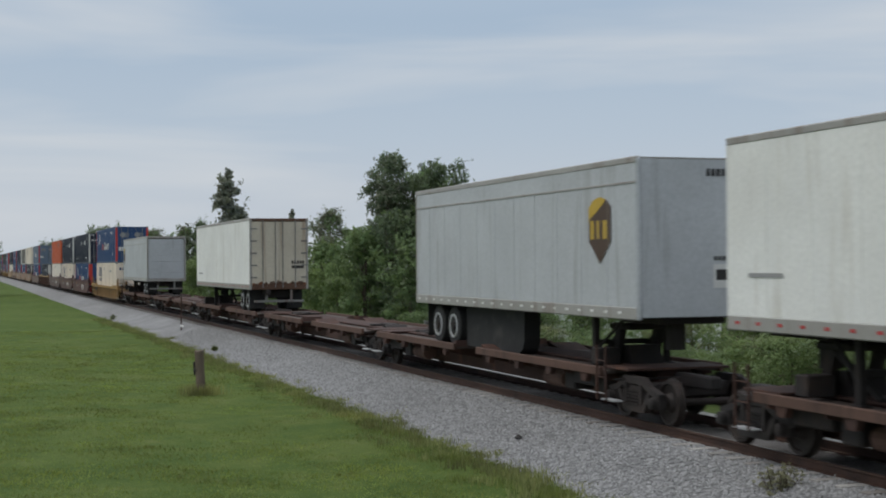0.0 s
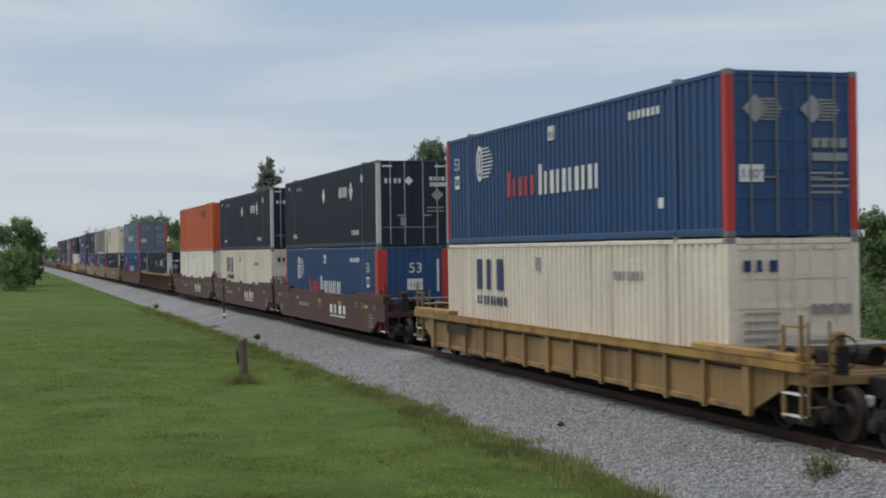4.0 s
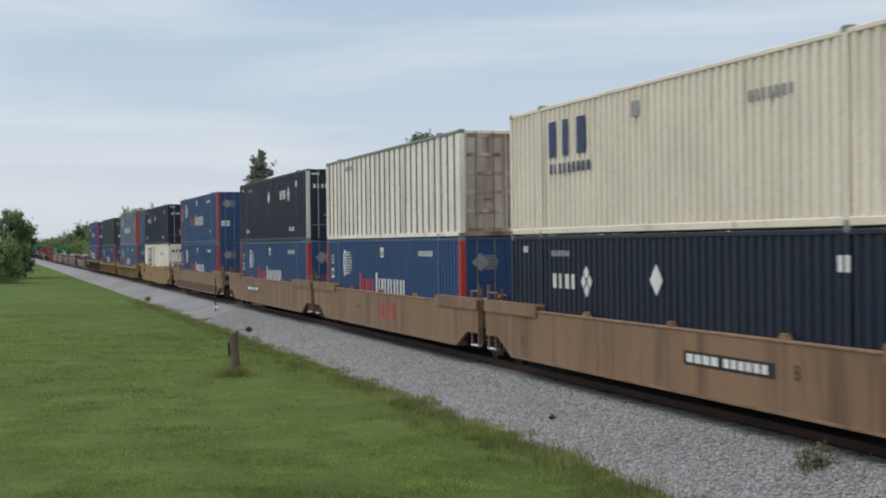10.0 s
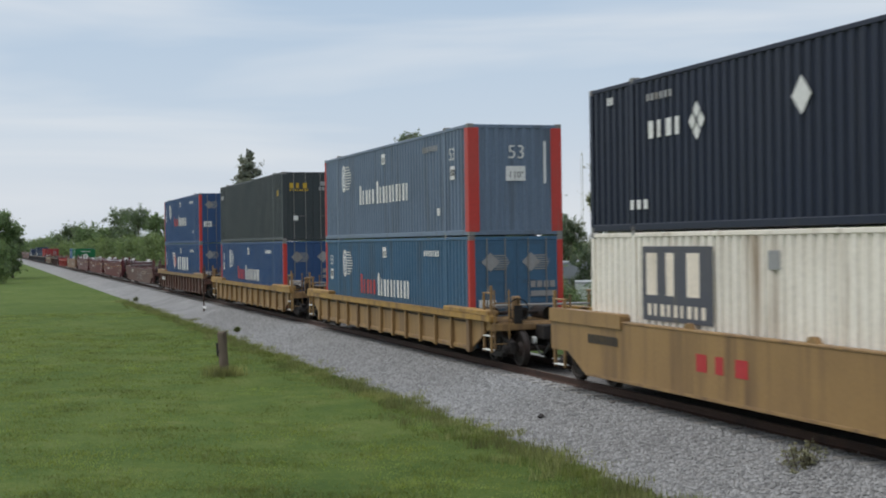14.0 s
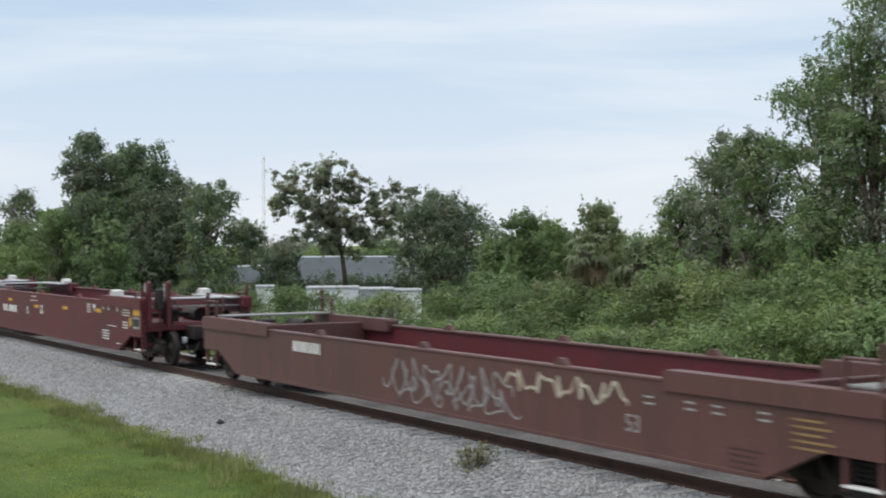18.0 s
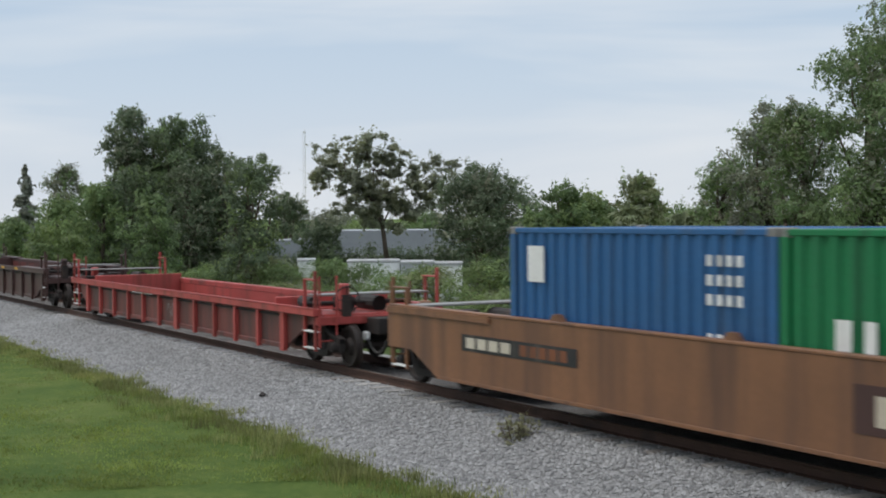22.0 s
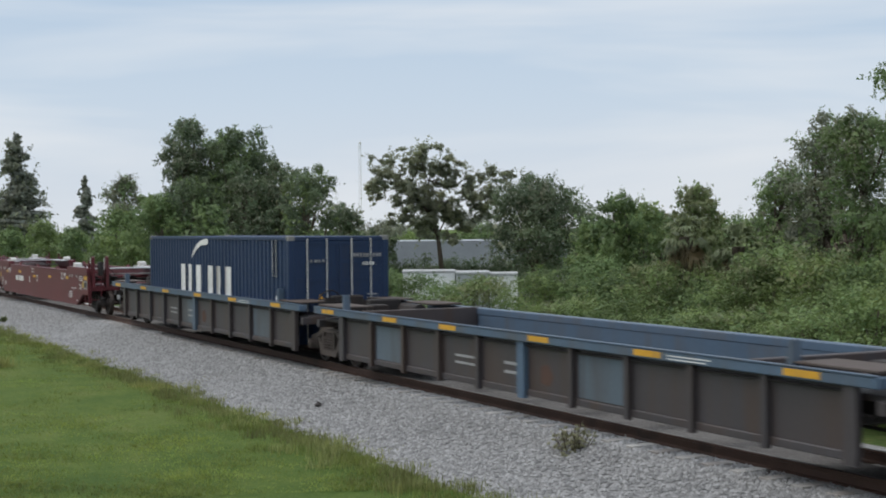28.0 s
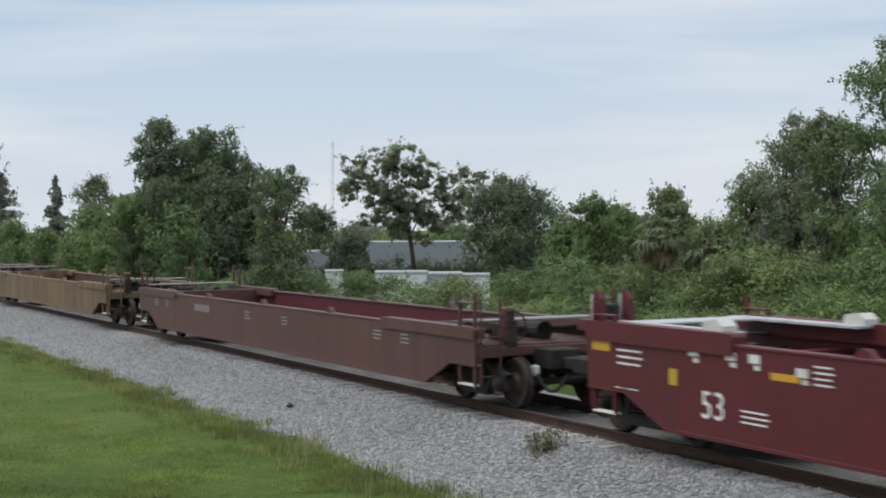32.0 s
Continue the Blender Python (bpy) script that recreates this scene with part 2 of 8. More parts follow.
M = dict(
    blue53=paint("blue container paint", (0.024, 0.070, 0.180), (0.05, 0.07, 0.11), 0.15),
    blue53_old=paint("faded steel blue container paint", (0.138, 0.188, 0.262), (0.085, 0.10, 0.12), 0.3),
    blue53_mid=paint("half faded blue container paint", (0.050, 0.125, 0.215), (0.06, 0.08, 0.10), 0.25),
    navy53=paint("dark navy container paint", (0.008, 0.014, 0.034), (0.03, 0.033, 0.04), 0.15),
    cream=paint("cream container paint", (0.80, 0.71, 0.595), (0.33, 0.26, 0.17), 0.15),
    white=paint("white container paint", (0.87, 0.81, 0.715), (0.33, 0.24, 0.16), 0.22),
    rustwhite=paint("rust streaked white paint", (0.60, 0.52, 0.42), (0.15, 0.065, 0.035), 0.75, 0.7),
    darkgrey=paint("dark grey green container paint", (0.036, 0.046, 0.050), (0.065, 0.068, 0.065), 0.3),
    orange=paint("orange container paint", (0.56, 0.105, 0.032), (0.30, 0.08, 0.04), 0.2),
    green=paint("bright green container paint", (0.008, 0.16, 0.055), (0.02, 0.08, 0.04), 0.1),
    blue20=paint("mid blue container paint", (0.022, 0.105, 0.26), (0.05, 0.07, 0.10), 0.2),
    red20=paint("red container paint", (0.33, 0.030, 0.032), (0.2, 0.04, 0.03), 0.2),
    navy40=paint("deep navy blue container paint", (0.010, 0.030, 0.082), (0.02, 0.03, 0.06), 0.2),
    redpost=paint("red corner post paint", (0.50, 0.045, 0.035), DUST, 0.1),
    boxwhite=paint("clean white sheet metal", (0.88, 0.89, 0.89), (0.6, 0.6, 0.58), 0.1),
    whitepost=paint("white corner post paint", (0.62, 0.62, 0.58), RUST, 0.12),
    steel=paint("worn grey steel", (0.22, 0.22, 0.21), RUST, 0.25),
    maroon=paint("brown red rail car paint", (0.085, 0.028, 0.026), (0.050, 0.028, 0.026), 0.5),
    wine=paint("dark red rail car paint", (0.106, 0.016, 0.021), (0.058, 0.021, 0.021), 0.25),
    wine_old=paint("faded brown red rail car paint", (0.112, 0.048, 0.042), (0.066, 0.036, 0.032), 0.5),
    tan=paint("dusty tan brown rail car paint", (0.265, 0.155, 0.088), (0.12, 0.068, 0.046), 0.6),
    tandark=paint("rusty brown rail car paint", (0.112, 0.050, 0.034), (0.058, 0.032, 0.026), 0.6),
    # yellow and ochre: strong dirt, partly painted in for the shaded rib faces
    yellow=paint("yellow rail car paint", (0.40, 0.235, 0.06), (0.13, 0.07, 0.035), 0.55),
    ochre=paint("ochre rail car paint", (0.315, 0.192, 0.078), (0.115, 0.066, 0.038), 0.5),
    ochre_old=paint("grimy ochre rail car paint", (0.205, 0.130, 0.062), (0.085, 0.055, 0.036), 0.75),
    redpanel=paint("grimy red side sheet", (0.185, 0.046, 0.038), (0.045, 0.027, 0.024), 0.8),
    rustbrown=paint("rust brown surface", (0.112, 0.062, 0.040), (0.06, 0.036, 0.026), 0.4, 0.85),
    rustside=paint("tan rusted channel steel", (0.105, 0.058, 0.042), (0.045, 0.026, 0.02), 0.4, 0.85),
    slatetruck=surface("dusty brown truck steel", (0.075, 0.060, 0.052), 0.85, 0.1, 0.3, 12, 1.0, (0.04, 0.028, 0.022), 0.3, (1, 1, 1), 0.2, 30),
    decktop=paint("dusty worn deck steel", (0.085, 0.068, 0.060), (0.05, 0.03, 0.022), 0.4, 0.85),
    tanrust=paint("rust brown rail car paint", (0.222, 0.104, 0.052), (0.10, 0.052, 0.034), 0.55),
    rustedge=paint("orange rust", (0.20, 0.075, 0.035), (0.08, 0.04, 0.025), 0.4, 0.85),
    redcar=paint("faded red rail car paint", (0.40, 0.066, 0.058), (0.13, 0.035, 0.025), 0.45),
    ribbrown=paint("dull brown rail car paint", (0.070, 0.034, 0.030), (0.035, 0.022, 0.02), 0.3),
    slate=paint("dark slate rail car paint", (0.058, 0.052, 0.056), (0.062, 0.042, 0.034), 0.6),
    bluepatch=paint("faded blue grey panel paint", (0.098, 0.128, 0.158), (0.065, 0.056, 0.05), 0.55),
    slateblue=paint("weathered blue rail car paint", (0.078, 0.122, 0.180), (0.085, 0.095, 0.11), 0.55),
    rustdeck=paint("rusty steel deck", (0.050, 0.026, 0.020), (0.13, 0.055, 0.032), 0.25, 0.85),
    truck=surface("grimy truck steel", (0.020, 0.017, 0.016), 0.8, 0.1, 0.3, 12, 1.0, (0.050, 0.030, 0.022), 0.3, (1, 1, 1), 0.2, 30),
    wheel=surface("worn wheel steel", (0.030, 0.023, 0.020), 0.65, 0.3, 0.3, 12, 1.0, (0.07, 0.04, 0.03), 0.3, (1, 1, 1), 0.1, 30),
    tread=surface("bright rail steel", (0.24, 0.22, 0.20), 0.5, 0.8, 0.15, 20, 2.0),
    mark_white=paint("white stencil paint", (0.74, 0.74, 0.72), DUST, 0.2),
    mark_grey=paint("grey stencil paint", (0.30, 0.30, 0.30), DUST, 0.2),
    mark_red=paint("red stencil paint", (0.45, 0.035, 0.04), DUST, 0.1),
    mark_blue=paint("dark blue stencil paint", (0.012, 0.035, 0.12), DUST, 0.1),
    mark_slate=paint("worn slate stencil paint", (0.075, 0.078, 0.098), DUST, 0.3),
    mark_black=paint("black stencil paint", (0.02, 0.02, 0.022), DUST, 0.15),
    mark_yellow=paint("yellow reflector strip", (0.62, 0.33, 0.03), DUST, 0.15),
    mark_gold=paint("gold emblem paint", (0.52, 0.34, 0.03), DUST, 0.1),
    mark_brown=paint("brown emblem paint", (0.065, 0.032, 0.018), DUST, 0.1),
    trailer_grey=paint("light grey trailer skin", (0.46, 0.48, 0.50), (0.2, 0.19, 0.18), 0.15),
    trailer_white=paint("white trailer skin", (0.80, 0.80, 0.775), (0.46, 0.42, 0.35), 0.15),
    trailer_rail=paint("grey aluminium rail", (0.33, 0.32, 0.30), (0.16, 0.12, 0.09), 0.3, 0.45),
    door_tan=paint("stained cream trailer door", (0.55, 0.50, 0.40), (0.22, 0.12, 0.07), 0.3),
    rubber=surface("black rubber", (0.018, 0.018, 0.018), 0.85, 0, 0.2, 20, 2, (0.06, 0.055, 0.05), 0.3),
    galv=paint("galvanised steel", (0.45, 0.46, 0.47), (0.2, 0.18, 0.16), 0.2, 0.4),
)


# ------------------------------------------------------------------ ground, ballast and rails
def leaf_material(name, color, vary=0.12, trans=0.38):
    """Leaves: each one a little different, in light and dark clumps, some of them yellower."""
    m = bpy.data.materials.new(name)
    m.use_nodes = True
    n, l = m.node_tree.nodes, m.node_tree.links
    b = n["Principled BSDF"]
    geo, co = n.new("ShaderNodeNewGeometry"), n.new("ShaderNodeTexCoord")
    info = n.new("ShaderNodeObjectInfo")
    ramp = n.new("ShaderNodeValToRGB")
    e = ramp.color_ramp.elements
    e[0].color = (*[q * (1 - vary) for q in color], 1)
    e[1].color = (*[q * (1 + vary * 1.2) for q in color], 1)
    mid = e.new(0.55)
    mid.color = (color[0] * 1.1, color[1], color[2] * 0.9, 1)
    l.new(geo.outputs["Random Per Island"], ramp.inputs[0])
    shift = n.new("ShaderNodeVectorMath")
    shift.operation = "ADD"
    l.new(co.outputs["Object"], shift.inputs[0])
    far = n.new("ShaderNodeMath")
    far.operation = "MULTIPLY"
    far.inputs[1].default_value = 50.0
    l.new(info.outputs["Random"], far.inputs[0])
    l.new(far.outputs[0], shift.inputs[1])

    def clumps(scale, lo, hi, a, c):
        nz = n.new("ShaderNodeTexNoise")
        nz.inputs["Scale"].default_value = scale
        nz.inputs["Detail"].default_value = 3.0
        l.new(shift.outputs[0], nz.inputs["Vector"])
        mr = n.new("ShaderNodeMapRange")
        mr.inputs[1].default_value, mr.inputs[2].default_value, mr.inputs[3].default_value, mr.inputs[4].default_value = lo, hi, a, c
        l.new(nz.outputs["Fac"], mr.inputs[0])
        return mr.outputs[0]

    yellow = n.new("ShaderNodeMixRGB")
    yellow.inputs[2].default_value = (color[0] * 1.22, color[1] * 1.06, color[2] * 0.82, 1)
    l.new(clumps(0.7, 0.46, 0.70, 0.0, 0.7), yellow.inputs[0])
    l.new(ramp.outputs[0], yellow.inputs[1])
    value = n.new("ShaderNodeMath")
    value.operation = "MULTIPLY"
    l.new(clumps(0.42, 0.3, 0.7, 0.68, 1.34), value.inputs[0])
    l.new(clumps(1.9, 0.32, 0.68, 0.72, 1.28), value.inputs[1])
    hsv = n.new("ShaderNodeHueSaturation")
    l.new(value.outputs[0], hsv.inputs["Value"])
    l.new(yellow.outputs[0], hsv.inputs["Color"])
    l.new(hsv.outputs[0], b.inputs["Base Color"])
    b.inputs["Roughness"].default_value = 0.55
    b.inputs["Specular IOR Level"].default_value = 0.3
    tr = n.new("ShaderNodeBsdfTranslucent")
    l.new(hsv.outputs[0], tr.inputs["Color"])
    mx = n.new("ShaderNodeMixShader")
    mx.inputs[0].default_value = trans
    l.new(b.outputs[0], mx.inputs[1])
    l.new(tr.outputs[0], mx.inputs[2])
    l.new(mx.outputs[0], n["Material Output"].inputs[0])
    return m


def noise_ground(name, stops, scales, bump, bump_scale, rough=0.95):
    """Ground: two noises mixed, coloured by a ramp, with fine relief."""
    m = bpy.data.materials.new(name)
    m.use_nodes = True
    n, l = m.node_tree.nodes, m.node_tree.links
    b = n["Principled BSDF"]
    b.inputs["Roughness"].default_value = rough
    b.inputs["Specular IOR Level"].default_value = 0.15
    co = n.new("ShaderNodeTexCoord")
    fac = None
    for s, detail, weight in scales:
        t = n.new("ShaderNodeTexNoise")
        t.inputs["Scale"].default_value = s
        t.inputs["Detail"].default_value = detail
        t.inputs["Roughness"].default_value = 0.65
        l.new(co.outputs["Object"], t.inputs["Vector"])
        k = n.new("ShaderNodeMath")
        k.operation = "MULTIPLY_ADD"
        k.inputs[1].default_value = weight
        l.new(t.outputs["Fac"], k.inputs[0])
        if fac is None:
            k.inputs[2].default_value = 0.0
        else:
            l.new(fac, k.inputs[2])
        fac = k.outputs[0]
    ramp = n.new("ShaderNodeValToRGB")
    e = ramp.color_ramp.elements
    e[0].position, e[0].color = stops[0][0], (*stops[0][1], 1)
    e[1].position, e[1].color = stops[-1][0], (*stops[-1][1], 1)
    for p, c in stops[1:-1]:
        x = e.new(p)
        x.color = (*c, 1)
    l.new(fac, ramp.inputs[0])
    l.new(ramp.outputs[0], b.inputs["Base Color"])
    t = n.new("ShaderNodeTexNoise")
    t.inputs["Scale"].default_value = bump_scale
    t.inputs["Detail"].default_value = 6
    l.new(co.outputs["Object"], t.inputs["Vector"])
    bp = n.new("ShaderNodeBump")
    bp.inputs["Strength"].default_value = bump
    bp.inputs["Distance"].default_value = 0.06
    l.new(t.outputs["Fac"], bp.inputs["Height"])
    l.new(bp.outputs[0], b.inputs["Normal"])
    return m


GRASS = noise_ground("mown grass", ((0.40, (0.054, 0.094, 0.020)), (0.46, (0.069, 0.112, 0.023)), (0.51, (0.084, 0.126, 0.027)), (0.56, (0.104, 0.142, 0.034)), (0.63, (0.142, 0.160, 0.056))), ((0.13, 4, 0.30), (0.9, 6, 0.40), (7.0, 6, 0.30)), 0.9, 26.0)
BALLAST = noise_ground("grey crushed stone", ((0.34, (0.105, 0.104, 0.104)), (0.46, (0.205, 0.205, 0.206)), (0.56, (0.305, 0.306, 0.305)), (0.68, (0.455, 0.457, 0.452))), ((0.35, 3, 0.22), (11.0, 4, 0.30), (30.0, 6, 0.48)), 0.7, 30.0)
DIRTY = noise_ground("oily dark ballast", ((0.34, (0.05, 0.034, 0.027)), (0.5, (0.10, 0.072, 0.060)), (0.68, (0.19, 0.16, 0.145))), ((0.5, 3, 0.3), (9.0, 4, 0.3), (24.0, 6, 0.4)), 1.0, 22.0)
CENTRE_STONE = noise_ground("mid grey stone between the rails", ((0.34, (0.08, 0.074, 0.070)), (0.5, (0.145, 0.138, 0.132)), (0.68, (0.26, 0.255, 0.248))), ((0.5, 3, 0.3), (11.0, 4, 0.3), (28.0, 6, 0.4)), 1.0, 26.0)
WILD = noise_ground("rough ground under the brush", ((0.34, (0.030, 0.050, 0.014)), (0.5, (0.055, 0.085, 0.022)), (0.66, (0.10, 0.11, 0.04))), ((0.2, 4, 0.5), (3.0, 5, 0.5)), 0.9, 8.0)

XS = [800, 400, 150, 60, 30, 10, 0] + [-4 * k for k in range(1, 60)] + [-250, -300, -360, -430, -520, -640, -800, -1100, -1600]


def strip(name, profile, material, label, category="ground", kind="structure", wobble=0.0):
    """A sheet along the track: profile is a list of (distance from the centre line, height)."""
    g = Geo()
    n = len(profile)
    for i, x in enumerate(XS):
        for d, z in profile:
            k = wobble * (noise.noise((x * 0.21, d * 0.3, 0)) + 0.5 * noise.noise((x * 0.9, d, 3)))
            g.v.append((x, rail_y(x) + d + k, z))
    for i in range(len(XS) - 1):
        for j in range(n - 1):
            a = i * n + j
            g.f.append((a, a + 1, a + n + 1, a + n))
    return structure(name, g, material, label, category, kind)


def ground_sheet():
    """The ground, one sheet to the horizon, in rings of growing squares."""
    g = Geo()
    xs = sorted({-3000, -2000, -1400, -1000, -700, -500, -400, -320, -260, -210, 60, 120, 300, 700, 1500, 3000, *range(-170, 50, 6)})
    ys = sorted({-3000, -1500, -700, -300, -150, -80, -50, 40, 46, 60, 90, 150, 300, 600, 1200, 2500, *range(-32, 36, 3)})
    for x in xs:
        for y in ys:
            d = y - rail_y(max(min(x, 200), -900))
            z = GRASS_Z if d < -1 else GRASS_Z - 0.7
            z += 0.05 * noise.noise((x * 0.06, y * 0.08, 1.7)) if d < -3.6 and abs(x) < 300 else 0
            g.v.append((x, y, z))
    m = len(ys)
    for i in range(len(xs) - 1):
        for j in range(m - 1):
            a = i * m + j
            g.f.append((a, a + m, a + m + 1, a + 1))
    return structure("ground", g, GRASS, "mown green lawn with lighter and darker patches", "grass", smooth=True)


ground_sheet()
strip("ballast", [(-3.95, GRASS_Z - 0.06), (-3.6, GRASS_Z + 0.03), (-2.6, -0.43), (-1.75, -0.150), (-1.3, -0.112), (1.3, -0.112), (1.75, -0.15), (2.6, -0.45), (3.8, -0.80), (6.6, -1.08)], BALLAST, "grey crushed stone ballast beside the rails", "ballast", wobble=0.0)
strip("stained_ballast", [(-0.98, -0.116), (-0.92, -0.106), (-0.60, -0.106), (-0.54, -0.116)], DIRTY, "rust stained stone along the near rail", "ballast", wobble=0.05)
# stone between the rails, darker than the shoulder
strip("stained_ballast", [(-0.62, -0.096), (-0.55, -0.080), (0.55, -0.080), (0.62, -0.096)], CENTRE_STONE, "darker grey stone between the rails", "ballast", wobble=0.03)
strip("stained_ballast", [(0.54, -0.116), (0.60, -0.106), (0.92, -0.106), (0.98, -0.116)], DIRTY, "rust stained stone along the far rail", "ballast", wobble=0.05)
strip("brush_ground", [(5.9, -1.06), (6.4, -1.02), (14, -1.06), (40, -1.06), (90, -1.06)], WILD, "rough weedy ground beyond the track", "ground")

RAIL_PROFILE = [(-0.07, -0.17), (0.07, -0.17), (0.07, -0.155), (0.012, -0.14), (0.012, -0.045), (0.036, -0.035), (0.036, -0.008), (0.028, 0.0), (-0.028, 0.0), (-0.036, -0.008), (-0.036, -0.035), (-0.012, -0.045), (-0.012, -0.14), (-0.07, -0.155)]
RUSTY = surface("rusty rail steel", (0.075, 0.040, 0.028), 0.7, 0.4, 0.25, 14, 1.0, (0.03, 0.02, 0.016), 0.3)
CONCRETE = surface("stained concrete tie", (0.31, 0.30, 0.28), 0.9, 0, 0.2, 18, 1.2, (0.13, 0.10, 0.085), 0.35, (1, 1, 1), 0.4, 40, per_object=0.18)
track = tagged(new("railway_track"), "single railway track with rusty rails on concrete ties", "railway track", "", "structure")
for s in (-1, 1):
    g = Geo()
    n = len(RAIL_PROFILE)
    for x in XS:
        g.v += [(x, rail_y(x) + s * 0.7535 + a, b + RAIL_Z) for a, b in RAIL_PROFILE]
    for i in range(len(XS) - 1):
        g.f += [(i * n + j, i * n + (j + 1) % n, (i + 1) * n + (j + 1) % n, (i + 1) * n + j) for j in range(n)]
    part("rail", g, RUSTY, track)
    g = Geo()
    for x in XS:
        g.v += [(x, rail_y(x) + s * 0.7535 - 0.024, RAIL_Z + 0.004), (x, rail_y(x) + s * 0.7535 + 0.024, RAIL_Z + 0.004)]
    g.f += [(2 * i, 2 * i + 1, 2 * i + 3, 2 * i + 2) for i in range(len(XS) - 1)]
    part("rail_head", g, M["tread"], track, "bright worn running surface")
TIE = Geo().prism([(-0.13, -0.26), (0.13, -0.26), (0.105, -0.165), (-0.105, -0.165)], "y", -1.30, 1.30).mesh("tie", CONCRETE)
for i in range(100):
    tie = part("tie", TIE, None, track)
    x = -8.0 - 0.61 * i
    tie.location = (x, rail_y(x), RAIL_Z)
g = Geo()
for i in range(100, 300):
    x = -8.0 - 0.61 * i
    g.box(x - 0.12, x + 0.12, rail_y(x) - 1.3, rail_y(x) + 1.3, RAIL_Z - 0.26, RAIL_Z - 0.165)
tagged(part("far_ties", g, CONCRETE, track), kind="stuff")


def scatter_mesh(name, centres, shapes, material, faces, rng, lo, hi, flat=0.7):
    """Many small solids in one mesh: each centre gets a turned, scaled copy of the shape."""
    k, v = len(centres), np.asarray(shapes)
    ang = rng.uniform(0, 6.283, k)
    size = rng.uniform(lo, hi, k)
    sc = np.stack([size * rng.uniform(0.7, 1.3, k), size * rng.uniform(0.7, 1.3, k), size * flat * rng.uniform(0.7, 1.3, k)], 1)
    p = v[None] * sc[:, None] * (1 + 0.25 * rng.standard_normal((k, len(v), 1)).clip(-1, 1))
    c, s = np.cos(ang)[:, None], np.sin(ang)[:, None]
    q = np.stack([p[..., 0] * c - p[..., 1] * s, p[..., 0] * s + p[..., 1] * c, p[..., 2]], -1) + centres[:, None]
    f = (np.asarray(faces)[None] + (np.arange(k) * len(v))[:, None, None]).reshape(-1, 3)
    return quick_mesh(name, q.reshape(-1, 3), f, material)


def quick_mesh(name, verts, faces, material, smooth=False):
    me = bpy.data.meshes.new(name)
    nf, k = faces.shape
    me.vertices.add(len(verts))
    me.vertices.foreach_set("co", np.ascontiguousarray(verts, dtype=np.float32).ravel())
    me.loops.add(nf * k)
    me.loops.foreach_set("vertex_index", np.ascontiguousarray(faces, dtype=np.int32).ravel())
    me.polygons.add(nf)
    me.polygons.foreach_set("loop_start", np.arange(0, nf * k, k, dtype=np.int32))
    me.polygons.foreach_set("loop_total", np.full(nf, k, dtype=np.int32))
    me.materials.append(material)
    me.update(calc_edges=True)
    return me


def stone_material():
    m = bpy.data.materials.new("broken stone")
    m.use_nodes = True
    n, l = m.node_tree.nodes, m.node_tree.links
    geo = n.new("ShaderNodeNewGeometry")
    ramp = n.new("ShaderNodeValToRGB")
    e = ramp.color_ramp.elements
    e[0].color, e[1].color = (0.135, 0.136, 0.138, 1), (0.315, 0.318, 0.318, 1)
    mid = e.new(0.5)
    mid.color = (0.218, 0.219, 0.218, 1)
    l.new(geo.outputs["Random Per Island"], ramp.inputs[0])
    l.new(ramp.outputs[0], n["Principled BSDF"].inputs["Base Color"])
    n["Principled BSDF"].inputs["Roughness"].default_value = 0.9
    return m


OCTA = np.array([(1, 0, 0), (-1, 0, 0), (0, 1, 0), (0, -1, 0), (0, 0, 1), (0, 0, -1)], float)
OCTA_F = [(0, 2, 4), (2, 1, 4), (1, 3, 4), (3, 0, 4), (2, 0, 5), (1, 2, 5), (3, 1, 5), (0, 3, 5)]


def ballast_height(d):
    return np.interp(d, [-3.95, -3.6, -2.6, -1.75, -1.3, 0], [GRASS_Z - 0.06, GRASS_Z + 0.03, -0.43, -0.150, -0.112, -0.112])


def ballast_stones():
    rng = np.random.default_rng(5)
    k = 60000
    x = -10 - 62 * rng.random(k) ** 1.35
    d = rng.uniform(-4.0, -0.66, k)
    bare = (np.abs((-8.0 - x + 0.305) % 0.61 - 0.305) < 0.13) & (d > -1.34) & (rng.random(k) < 0.85)
    x, d = x[~bare], d[~bare]
    y = np.array([rail_y(a) for a in x]) + d
    c = np.stack([x, y, ballast_height(d) + 0.008], 1)
    me = scatter_mesh("stones", c, OCTA[:5], stone_material(), OCTA_F[:4], rng, 0.020, 0.048)
    tagged(new("ballast_stones", me), "loose grey broken stones on the ballast shoulder", "stones", "", "stuff")


ballast_stones()

LAWN_BLADE = leaf_material("short lawn grass", (0.165, 0.222, 0.056), 0.14, 0.5)
GRASS_BLADE = leaf_material("green grass blades", (0.152, 0.204, 0.062), 0.25, 0.5)
DRY_BLADE = leaf_material("pale seeding grass", (0.215, 0.245, 0.10), 0.25, 0.5)


